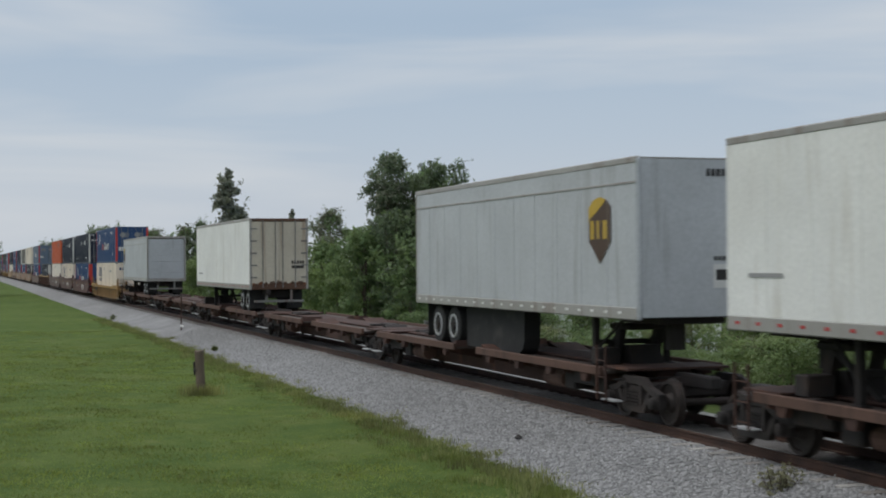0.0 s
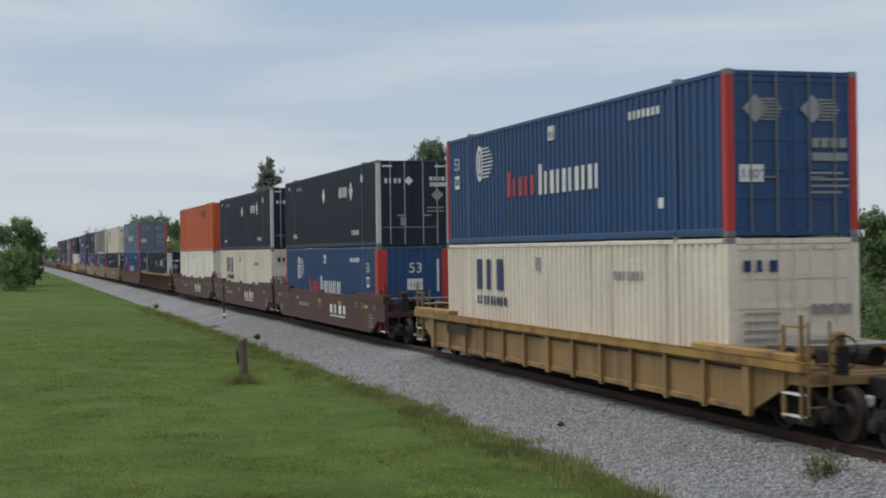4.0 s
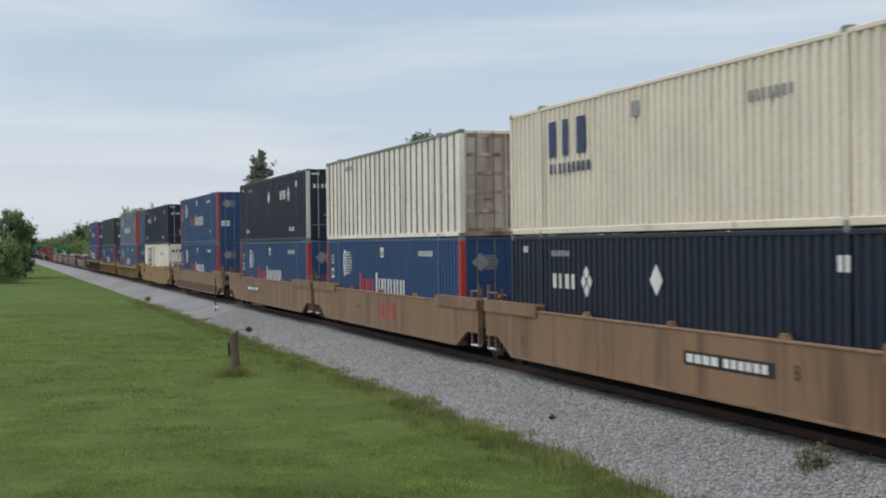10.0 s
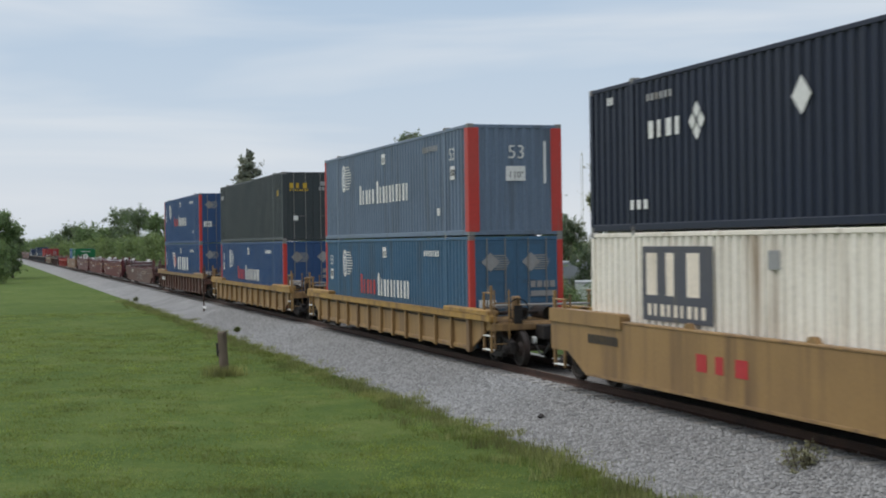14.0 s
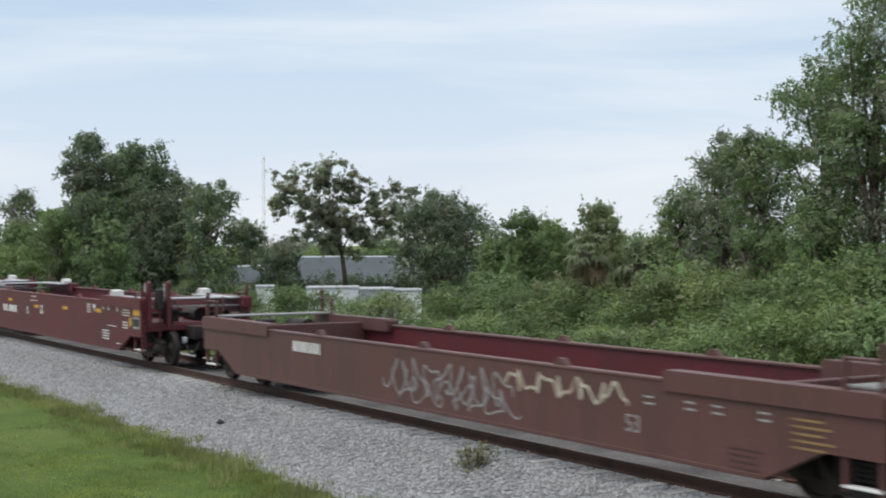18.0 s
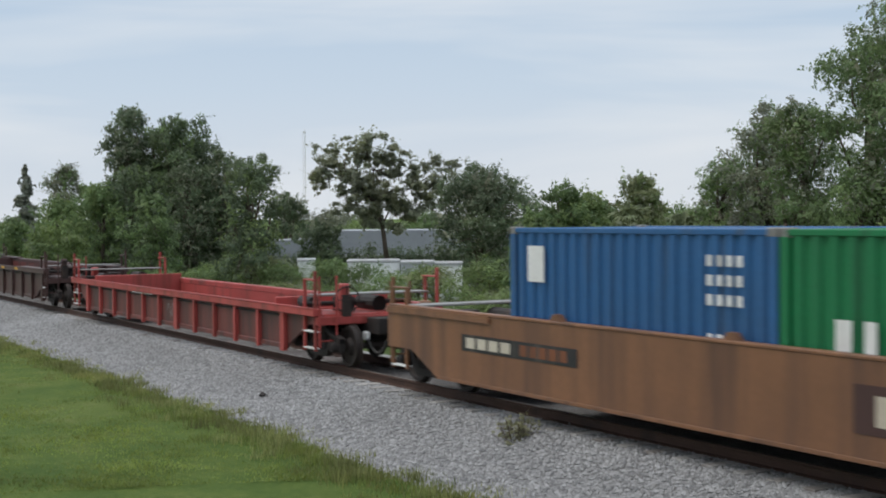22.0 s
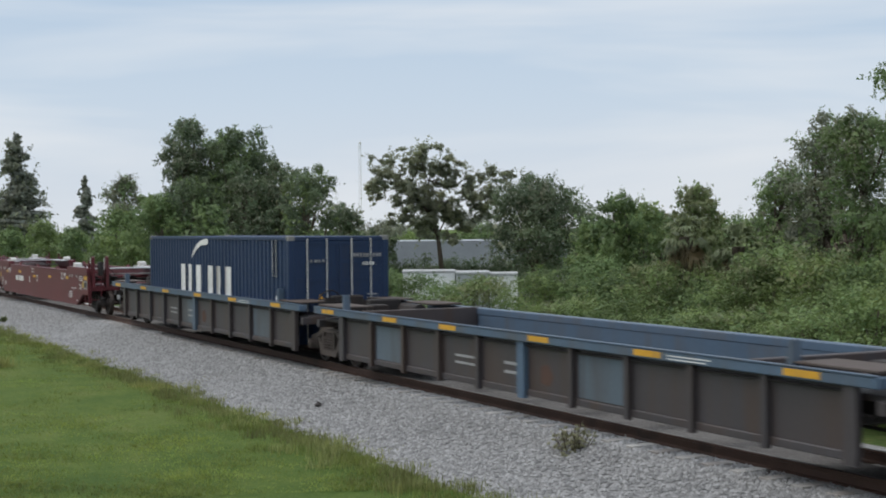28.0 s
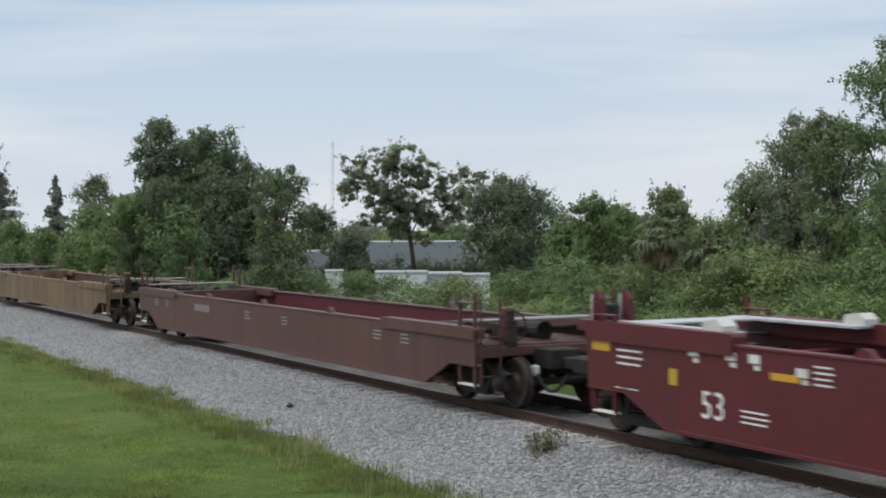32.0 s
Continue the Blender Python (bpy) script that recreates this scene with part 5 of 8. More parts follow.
def blue53_marks(ob, length=FT53, door_end=1, old=False, newer=False):
    """White and red marks of the blue boxes: plain bars, a striped roundel, the 53 and the height plate."""
    y, l = -W / 2 - 0.004, -length / 2
    k = M["mark_white"]
    me = letters("53", 0.34, k, y)
    at = l + 0.72 if door_end > 0 else -l - 1.55
    part("number", me, None, ob).location = (at, 0, 2.02)
    part("height_plate", Geo().box(at + 0.06, at + 0.46, y - 0.003, y, 1.50, 1.86), k, ob)
    part("height_figure", bars(Geo(), at + 0.12, 1.60, 1.78, [0.07, 0.07, 0.09], 0.04, y - 0.004), M["mark_black"], ob)
    if newer:
        part("emblem_wing", flat_poly([(l + 3.9, 2.32), (l + 5.2, 2.32), (l + 5.9, 1.65), (l + 4.85, 1.28)], y), k, ob)
        for i in range(3):
            z = 2.24 - i * 0.19
            part("emblem_stripe", Geo().box(l + 4.1 + i * 0.17, l + 5.05, y - 0.006, y - 0.003, z - 0.10, z), M["mark_blue"], ob)
        part("emblem_diamond", flat_poly([(l + 5.22, 2.26), (l + 5.86, 1.66), (l + 5.3, 1.34), (l + 4.72, 1.62)], y - 0.004), M["mark_red"], ob)
        part("emblem_letter_bar", Geo().box(l + 5.05, l + 5.25, y - 0.010, y - 0.007, 1.45, 1.9), k, ob)
        part("name_bars", word_bars(l + 6.6, l + 11.6, 1.25, 2.05, 5, y), k, ob)
    else:
        g = Geo()
        for i in range(9):
            z = 1.70 + i * 0.092
            g.box(l + 3.16 - 0.14 * abs(i - 4) / 4, l + 3.50 + 0.45 * math.sin(math.pi * (i + 1) / 10), y - 0.003, y, z, z + 0.034)
        part("striped_emblem", g, k, ob)
        ring = [(math.cos(i * 0.2618), math.sin(i * 0.2618)) for i in range(24)]
        part("emblem_ring", flat_poly([(l + 2.90 + 0.25 * c, 2.08 + 0.47 * d) for c, d in ring], y), k, ob)
        part("emblem_core", flat_poly([(l + 2.92 + 0.15 * c, 2.08 + 0.34 * d) for c, d in ring], y - 0.004), M["blue53_old" if old else "blue53"], ob)
        part("emblem_bar", Geo().box(l + 2.86, l + 2.98, y - 0.010, y - 0.007, 1.84, 2.32), k, ob)
        part("name_bars", word_bars(l + 5.05, l + 7.05, 1.12, 1.58, 5, y, 0.16), M["mark_white" if old else "mark_red"], ob)
        part("name_bars", word_bars(l + 7.2, l + 10.85, 1.10, 1.62, 10, y, 0.18), k, ob)
    part("height_plate", Geo().box(l + 7.82, l + 8.24, y - 0.003, y, 2.30, 2.62), k, ob)
    part("height_figure", bars(Geo(), l + 7.86, 2.34, 2.50, [0.15, 0.15], 0.04, y - 0.004), M["mark_grey"], ob)
    part("number_mark", bars(Geo(), l + 12.2, 2.36, 2.52, [0.12] * 7, 0.09, y), M["mark_grey" if old else "mark_white"], ob)
    part("small_plate", bars(Geo(), l + 13.5, 0.58, 0.78, [0.22], 0.0, y), k, ob)
    if door_end > 0:
        for s, z in ((-0.62, 2.02), (0.50, 2.02)):
            g = flat_poly([(s - 0.35, z + 0.2), (s - 0.1, z - 0.05), (s + 0.15, z + 0.2), (s - 0.1, z + 0.45)], 0)
            for i in range(7):
                g.box(s + 0.0, s + 0.42 - 0.03 * abs(i - 3), -0.003, 0, z + i * 0.058, z + i * 0.058 + 0.03)
            part("door_emblem", g.turned(end_turn(length / 2 - 0.005)), M["mark_grey"], ob)
        part("door_plate", bars(Geo(), 0.38, 1.55, 1.72, [0.14] * 4, 0.04, 0).box(0.38, 1.08, -0.003, 0, 1.32, 1.46).turned(end_turn(length / 2 - 0.005)), M["mark_grey"], ob)
        part("door_plate", stencil(0.35, 1.15, 0.75, 1.2, 4, 0).turned(end_turn(length / 2 - 0.005)), M["mark_grey"], ob)
        part("height_plate", Geo().box(-1.05, -0.58, -0.003, 0, 0.95, 1.25).turned(end_turn(length / 2 - 0.004)), k, ob)
        me = letters('110"', 0.17, M["mark_black"])
        me.transform(end_turn(length / 2 + 0.001) @ Matrix.Translation((-1.02, 0, 1.01)))
        part("height_figure", me, None, ob)
    else:
        me = letters("53", 0.36, k)
        me.transform(end_turn(length / 2 + 0.004) @ Matrix.Translation((-0.22, 0, 2.0)))
        part("number", me, None, ob)
        part("height_plate", Geo().box(-0.27, 0.27, -0.003, 0, 1.42, 1.80).turned(end_turn(length / 2 + 0.002)), k, ob)
        me = letters('110"', 0.17, M["mark_black"])
        me.transform(end_turn(length / 2 + 0.007) @ Matrix.Translation((-0.2, 0, 1.5)))
        part("height_figure", me, None, ob)
        part("number_mark", bars(Geo(), 0.78, 1.35, 2.45, [0.07], 0.05, 0).turned(end_turn(length / 2 + 0.002)), k, ob)


def navy53_marks(ob, door_end=1, left=False):
    y, l = -W / 2 - 0.004, -FT53 / 2
    k = M["mark_white"]
    part("diamond", flat_poly([(l + 7.65, 2.0), (l + 7.92, 1.70), (l + 8.2, 2.0), (l + 7.92, 2.3)], y), k, ob)
    n0 = l + (2.72 if left else 10.6)
    part("name_bars", word_bars(n0, n0 + 1.42, 1.72 if left else 1.82, 2.04 if left else 2.2, 4, y), k, ob)
    g = Geo()
    zc = 1.9 if left else 2.0
    for dx, dz in ((0, 0.19), (0, -0.19), (-0.16, 0), (0.16, 0)):
        cx, cz = n0 + 1.88 + dx, zc + dz
        g.prism([(cx - 0.13, cz), (cx, cz - 0.15), (cx + 0.13, cz), (cx, cz + 0.15)], "y", y - 0.003, y)
    part("emblem", g, k, ob)
    for x, n in ((1.9, 3), (12.55, 4)):
        part("number_mark", bars(Geo(), l + x, 0.42, 0.60, [0.16] * n, 0.13, y), k, ob)
    part("number_mark", bars(Geo(), l + 2.65, 2.42, 2.55, [0.12] * 6, 0.06, y), M["mark_grey"], ob)
    part("number_mark", bars(Geo(), l + 13.95, 2.25, 2.5, [0.13, 0.13], 0.06, y), k, ob)
    part("number_mark", bars(Geo(), l + 0.9, 2.5, 2.65, [0.1, 0.1], 0.05, y), k, ob)
    t = end_turn(FT53 / 2 + (0.028 if door_end > 0 else 0.004))
    part("name_bars", word_bars(-1.02, -0.38, 2.12, 2.28, 4, 0).turned(t), k, ob)
    part("emblem", flat_poly([(-0.34, 2.2), (-0.18, 2.05), (-0.02, 2.2), (-0.18, 2.35)], 0).turned(t), k, ob)
    if door_end > 0:
        part("number_mark", bars(Geo(), 0.55, 2.2, 2.34, [0.11] * 4, 0.03, 0).turned(t), k, ob)
        part("number_mark", bars(Geo(), 0.55, 2.0, 2.14, [0.09] * 6, 0.02, 0).turned(t), k, ob)
        part("placard", flat_poly([(0.6, 1.72), (0.82, 1.5), (1.04, 1.72), (0.82, 1.94)], 0).turned(t), M["mark_grey"], ob)
        part("placard", Geo().box(-0.48, -0.28, -0.003, 0, 0.7, 0.98).turned(t), M["mark_grey"], ob)
        part("stencil", stencil(0.45, 1.1, 1.15, 1.4, 2, 0, 5).turned(t), M["mark_grey"], ob)
        part("stencil", stencil(-1.1, 0.9, 0.62, 0.7, 1, 0, 6).turned(t), M["mark_grey"], ob)
        for s in (-1.1, 0.75):
            part("label_strip", Geo().box(s, s + 0.34, -0.003, 0, 2.66, 2.72).turned(t), k, ob)
    else:
        part("placard", flat_poly([(-0.95, 1.75), (-0.72, 1.5), (-0.49, 1.75), (-0.72, 2.0)], 0).turned(t), M["mark_grey"], ob)
        part("number_mark", bars(Geo(), 0.72, 1.2, 2.45, [0.11, 0.11], 0.05, 0).turned(t), M["mark_grey"], ob)


def cream53_marks(ob, door_end=1, boxed=False):
    y, l = -W / 2 - 0.004, -FT53 / 2
    k = M["mark_blue"]
    fill = M["cream"] if boxed else k
    part("name_bars", word_bars(l + 2.55, l + 4.95, 1.72, 2.5, 3, y), fill, ob)
    part("name_bars", word_bars(l + 2.6, l + 4.95, 1.34, 1.56, 9, y), fill, ob)
    if boxed:
        part("name_panel", Geo().box(l + 2.4, l + 5.1, y - 0.002, y, 1.25, 2.62), M["mark_slate"], ob)
    part("number_mark", bars(Geo(), l + 11.4, 2.1, 2.28, [0.12] * 7, 0.09, y), M["mark_grey"], ob)
    part("height_plate", Geo().box(l + 6.9, l + 7.25, y - 0.003, y, 2.25, 2.55), M["mark_grey"], ob)
    t = end_turn(FT53 / 2 + 0.028)
    part("name_bars", word_bars(-1.0, -0.25, 2.3, 2.5, 3, 0).turned(t), k, ob)
    part("number_mark", bars(Geo(), 0.3, 1.55, 1.72, [0.12] * 5, 0.05, 0).turned(t), M["mark_grey"], ob)
    part("stencil", stencil(-1.0, -0.2, 1.1, 1.7, 4, 0, 3).turned(t), M["mark_grey"], ob)
    part("stencil", stencil(0.2, 1.0, 0.5, 1.2, 5, 0, 4).turned(t), M["mark_grey"], ob)


# ------------------------------------------------------------------ trucks
def side_frame_mesh(key):
    """A cast truck side: arch over the wheels, sloping lower tie, spring nest and bearing ends."""
    g = Geo().prism([(-1.05, 0.50), (-1.05, 0.60), (-0.62, 0.70), (-0.35, 0.86), (0.35, 0.86), (0.62, 0.70), (1.05, 0.60), (1.05, 0.50), (0.64, 0.58), (0.34, 0.72), (-0.34, 0.72), (-0.64, 0.58)], "y", -0.07, 0.07)
    g.prism([(-0.66, 0.56), (-0.56, 0.60), (-0.36, 0.33), (0.36, 0.33), (0.56, 0.60), (0.66, 0.56), (0.42, 0.20), (-0.42, 0.20)], "y", -0.07, 0.07)
    for s in (-1, 1):
        g.prism([(s * 0.27, 0.33), (s * 0.36, 0.33), (s * 0.36, 0.73), (s * 0.27, 0.73)], "y", -0.085, 0.07)
        g.prism([(s * 0.73, 0.33), (s * 1.05, 0.33), (s * 1.05, 0.58), (s * 0.73, 0.60)], "y", -0.06, 0.06)
        g.tube((s * 0.89, -0.18, 0.43), (s * 0.89, 0.05, 0.43), 0.105, 0.125, 14)
        g.tube((s * 0.89, -0.20, 0.43), (s * 0.89, -0.18, 0.43), 0.06, 0.08, 10)
    for x in (-0.17, 0, 0.17):
        for k in range(5):
            g.tube((x, -0.03, 0.33 + k * 0.062), (x, -0.03, 0.372 + k * 0.062), 0.075, 0.075, 10)
    return g.mesh("side_frame", M[key])


def wheel_mesh(s):
    g = Geo()
    rings = [(0.665, 0.40), (0.67, 0.452), (0.695, 0.457), (0.705, 0.422), (0.80, 0.414), (0.802, 0.352), (0.765, 0.338), (0.75, 0.19), (0.80, 0.165), (0.835, 0.135), (0.835, 0.0)]
    n = 28
    for y, r in rings:
        g.v += [(r * math.cos(6.28319 * i / n), s * y, 0.43 + r * math.sin(6.28319 * i / n)) for i in range(n)]
    for k in range(len(rings) - 1):
        for i in range(n):
            q = (k * n + i, k * n + (i + 1) % n, (k + 1) * n + (i + 1) % n, (k + 1) * n + i)
            g.f.append(q if s < 0 else q[::-1])
    return g.mesh("wheel", M["wheel"])


FRAMES = {k: side_frame_mesh(k) for k in ("truck", "slatetruck")}
WHEELS = (wheel_mesh(-1), wheel_mesh(1))
AXLE = Geo().tube((0, -0.95, 0.43), (0, 0.95, 0.43), 0.07, 0.07, 10).mesh("axle", M["wheel"])
BOLSTER = Geo().bev(-0.22, 0.22, -1.05, 1.05, 0.45, 0.72, 0.03).tube((0, 0, 0.7), (0, 0, 0.82), 0.2).mesh("truck", M["truck"])


def truck(car, x, key="truck"):
    b = part("truck", BOLSTER, None, car)
    b.location = (x, 0, RAIL_Z)
    for s in (-1, 1):
        f = part("side_frame", FRAMES[key], None, b)
        f.location.y = s * 1.0
        if s > 0:
            f.rotation_euler.z = math.pi
        part("axle", AXLE, None, b).location.x = s * 0.89
        for w in WHEELS:
            part("wheel", w, None, b).location.x = s * 0.89


def ladder(car, x, y, z0, z1, material, width=0.4):
    g = Geo()
    for s in (0, width):
        g.bev(x + s - 0.02, x + s + 0.02, y - 0.02, y + 0.02, z0, z1, 0.005)
    k = int((z1 - z0) / 0.32)
    for i in range(k):
        g.tube((x, y, z0 + 0.12 + i * 0.32), (x + width, y, z0 + 0.12 + i * 0.32), 0.013, None, 6)
    part("ladder", g, material, car)


def end_gear(car, h, end, material, coupler=True, rails=True):
    """Platform, cross beams, rods, brake wheel and coupler at one end of a car."""
    part("end_platform", Geo().bev(*sorted((end * (h - 2.3), end * (h - 0.05))), -1.25, 1.25, 1.08, 1.16, 0.015), material, car)
    part("draft_sill", Geo().bev(*sorted((end * (h - 2.4), end * (h + 0.55))), -0.3, 0.3, 0.74, 1.08, 0.02), M["truck"], car)
    part("bulkhead", Geo().bev(*sorted((end * (h - 2.42), end * (h - 2.3))), -1.36, 1.36, 0.45, 1.42, 0.015), material, car)
    part("end_beam", Geo().bev(*sorted((end * (h - 0.12), end * (h + 0.02))), -1.42, 1.42, 0.95, 1.12, 0.015), material, car)
    if rails:
        for s in (-1, 1):
            for k in (0.10, 0.62):
                x = end * (h - k)
                part("hand_post", Geo().bev(x - 0.03, x + 0.03, *sorted((s * 1.44, s * 1.38)), 0.42, 2.05 if k < 0.5 else 1.85, 0.008), material, car)
            for z in (0.46, 0.80, 1.85) if s < 0 else (1.85,):
                part("step", Geo().bev(*sorted((end * (h - 0.08), end * (h - 0.64))), *sorted((s * 1.45, s * 1.33)), z, z + 0.03, 0.006), M["mark_white"] if z < 1 else material, car)
        part("crossover", Geo().bev(*sorted((end * (h - 0.75), end * (h - 0.25))), -1.3, 1.3, 1.52, 1.56, 0.01), M["steel"], car)
        part("cross_pipe", Geo().tube((end * (h - 1.1), -1.3, 1.32), (end * (h - 1.1), 1.3, 1.32), 0.05, None, 8), M["truck"], car)
        part("brake_cylinder", Geo().tube((end * (h - 1.9), -0.9, 1.32), (end * (h - 1.3), -0.9, 1.32), 0.14, None, 14), M["truck"], car)
        part("brake_stand", Geo().bev(*sorted((end * (h - 0.02), end * (h - 0.20))), -0.86, -0.66, 1.12, 1.78 if end > 0 else 1.6, 0.03), material, car)
        part("end_ladder", Geo().bev(*sorted((end * (h + 0.03), end * (h + 0.06))), -1.40, -1.36, 0.50, 1.95, 0.006).bev(*sorted((end * (h + 0.03), end * (h + 0.06))), -1.02, -0.98, 0.50, 1.95, 0.006).box(*sorted((end * (h + 0.035), end * (h + 0.055))), -1.38, -1.0, 0.62, 0.645).box(*sorted((end * (h + 0.035), end * (h + 0.055))), -1.38, -1.0, 0.95, 0.975).box(*sorted((end * (h + 0.035), end * (h + 0.055))), -1.38, -1.0, 1.28, 1.305).box(*sorted((end * (h + 0.035), end * (h + 0.055))), -1.38, -1.0, 1.61, 1.635), material, car)
    part("reservoir", Geo().tube((end * (h - 1.6), 0.35, 1.30), (end * (h - 0.7), 0.35, 1.30), 0.17, None, 12), M["truck"], car)
    part("valve_box", Geo().bev(*sorted((end * (h - 1.15), end * (h - 0.75))), -0.55, -0.2, 1.16, 1.46, 0.02), M["truck"], car)
    part("brake_rod", Geo().tube((end * (h - 2.3), -0.62, 0.66), (end * (h + 0.1), -0.50, 0.62), 0.025, None, 6).tube((end * (h - 1.5), -1.2, 0.95), (end * (h - 0.3), -1.28, 0.90), 0.022, None, 6), M["truck"], car)
    if coupler:
        g = Geo().bev(*sorted((end * (h + 0.5), end * (h + 1.05))), -0.09, 0.09, 0.76, 0.95, 0.02)
        g.bev(*sorted((end * (h + 0.95), end * (h + 1.45))), -0.17, 0.13, 0.70, 1.0, 0.04)
        part("coupler", g, M["truck"], car)
        g = Geo()
        for i in range(9):
            p = Vector((end * (h + 0.2 + i * 0.13), -0.42, 0.72 - 0.32 * math.sin(math.pi * i / 8)))
            k = math.cos(math.pi * i / 8) * 0.7
            g.v += [(p.x + end * k * 0.03 * math.sin(q), p.y + 0.03 * math.cos(q), p.z + 0.03 * math.sin(q)) for q in (0, 1.047, 2.094, 3.142, 4.189, 5.236)]
        g.f += [(i * 6 + j, i * 6 + (j + 1) % 6, i * 6 + 6 + (j + 1) % 6, i * 6 + 6 + j) for i in range(8) for j in range(6)]
        hose = part("air_hose", g, M["rubber"], car)
        part("hose_coupling", Geo().bev(*sorted((end * (h + 0.14), end * (h + 0.30))), -0.47, -0.37, 0.62, 0.80, 0.02), M["mark_white"], hose, "white painted hose valve")
    if end > 0:
        g = Geo()
        for i in range(16):
            a, b = 6.28319 * i / 16, 6.28319 * (i + 1) / 16
            g.tube((h + 0.02, -0.75 + 0.27 * math.cos(a), 1.45 + 0.27 * math.sin(a)), (h + 0.02, -0.75 + 0.27 * math.cos(b), 1.45 + 0.27 * math.sin(b)), 0.016, None, 6)
        for i in range(4):
            a = 6.28319 * i / 4
            g.tube((h + 0.02, -0.75, 1.45), (h + 0.02, -0.75 + 0.27 * math.cos(a), 1.45 + 0.27 * math.sin(a)), 0.012, None, 6)
        g.box(h - 0.06, h + 0.02, -0.85, -0.65, 1.1, 1.55)
        part("brake_wheel", g, M["truck"], car)


def well_floor(car, h, material):
    for i, x in enumerate(np.linspace(-h + 2.6, h - 2.6, 7)):
        part("cross_beam", Geo().bev(float(x) - 0.11, float(x) + 0.11, -1.36, 1.36, 0.40, 0.46, 0.015), M["truck"], car)


def smooth_well(label, length, color, inner=None, ends=(1, 1), trucks=(), joint=(0, 0), top=1.50, cap=1.68, cap_len=3.6, pads=False, chord=None, bottom=0.42, band=None, square=False, group="well cars"):
    """A well car with flat side plates, sloped lower corners and raised caps over its ends."""
    car = thing("well_car", label, "rail car", group)
    h, m = length / 2, M[color]
    for s in (-1, 1):
        pts = [(-h, 0.80), (-h + 0.9, 0.80), (-h + 1.75, bottom), (h - 1.75, bottom), (h - 0.9, 0.80), (h, 0.80), (h, top), (-h, top)]
        if square:
            pts[3:6] = [(h - 0.75, bottom), (h - 0.75, 0.62), (h, 0.62)]
        y0, y1 = sorted((s * 1.47, s * 1.40))
        plate = part("side_plate", Geo().prism(pts, "y", y0, y1), m, car)
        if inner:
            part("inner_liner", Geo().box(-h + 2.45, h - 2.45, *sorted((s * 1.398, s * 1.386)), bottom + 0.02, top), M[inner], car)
        y0, y1 = sorted((s * 1.485, s * 1.34))
        part("top_chord", Geo().bev(-h + 0.02, h - 0.02, y0, y1, top, top + 0.05, 0.012), M[chord] if chord else m, car)
        part("bottom_chord", Geo().bev(-h + 1.8, h - 1.8, *sorted((s * 1.474, s * 1.30)), bottom - 0.05, bottom + 0.012, 0.008), m, car)
        # darker brown strip over the lower part of the side plate
        if band:
            edge = [(-h + 1.2 + 0.35 * i, band + 0.022 * noise.noise((i * 0.37, length, 0)) + 0.012 * noise.noise((i * 1.9, length, 5))) for i in range(int((length - 2.4) / 0.35) + 1)]
            part("rusted_band", Geo().prism([(-h + 1.75, bottom + 0.012), (h - 1.75, bottom + 0.012), *edge[::-1]], "y", *sorted((s * 1.4725, s * 1.468))), M["rustbrown"], car, "darker brown lower side")
        for e in (-1, 1):
            x0, x1 = sorted((e * h, e * (h - cap_len)))
            y0, y1 = sorted((s * 1.51, s * 1.26))
            taper = [(x0, top - 0.10), (x1, top - 0.10), (x1, cap - 0.04), (x1 - 0.04, cap), (x0 + 0.04, cap), (x0, cap - 0.04)]
            part("end_cap", Geo().prism(taper, "y", y0, y1), m, car)
    for x in (-3.9, 0.0, 3.9):
        for s in (-1, 1):
            part("container_guide", Geo().prism([(x - 0.16, top + 0.05), (x + 0.16, top + 0.05), (x + 0.06, top + 0.15), (x - 0.06, top + 0.15)], "y", *sorted((s * 1.46, s * 1.36))), m, car)
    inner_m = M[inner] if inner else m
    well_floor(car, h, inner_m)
    for i, e in enumerate((-1, 1)):
        end_gear(car, h, e, m, ends[i], True)
        if pads:
            for s in (-1, 1):
                part("corner_pad", Geo().prism([(e * (h - 2.92), cap - 0.03), (e * (h - 2.50), cap - 0.03), (e * (h - 2.53), cap + 0.12), (e * (h - 2.80), cap + 0.155), (e * (h - 2.91), cap + 0.07)], "y", *sorted((s * 1.36, s * 1.10))), M["whitepost"], car, "white painted corner pad")
                part("side_walk", Geo().bev(*sorted((e * (h - 2.9), e * (h - 0.2))), *sorted((s * 1.28, s * 0.95)), cap - 0.06, cap - 0.01, 0.01), M["galv"], car, "galvanised walkway grating")
            if ends[i]:
                for y in (-1.28, -0.78):
                    post = part("end_post", Geo().prism([(e * (h - 0.16), 1.05), (e * (h + 0.12), 1.05), (e * (h + 0.06), 2.16), (e * (h - 0.02), 2.20), (e * (h - 0.10), 2.08)], "y", y - 0.05, y + 0.05), m, car)
                    part("grab_iron", Geo().tube((e * (h + 0.02), y - 0.10, 1.65), (e * (h + 0.02), y - 0.10, 2.15), 0.014, None, 6), M["mark_white"], post, "white painted grab iron")
                part("control_box", Geo().bev(*sorted((e * (h - 0.1), e * (h + 0.22))), -1.1, -0.95, 1.5, 2.0, 0.02), M["truck"], car)
            part("end_walk", Geo().bev(*sorted((e * (h - 0.9), e * (h - 0.3))), -1.2, 1.2, cap - 0.055, cap - 0.015, 0.01), M["galv"], car, "galvanised walkway grating")
    for x in trucks:
        truck(car, x)
    return car


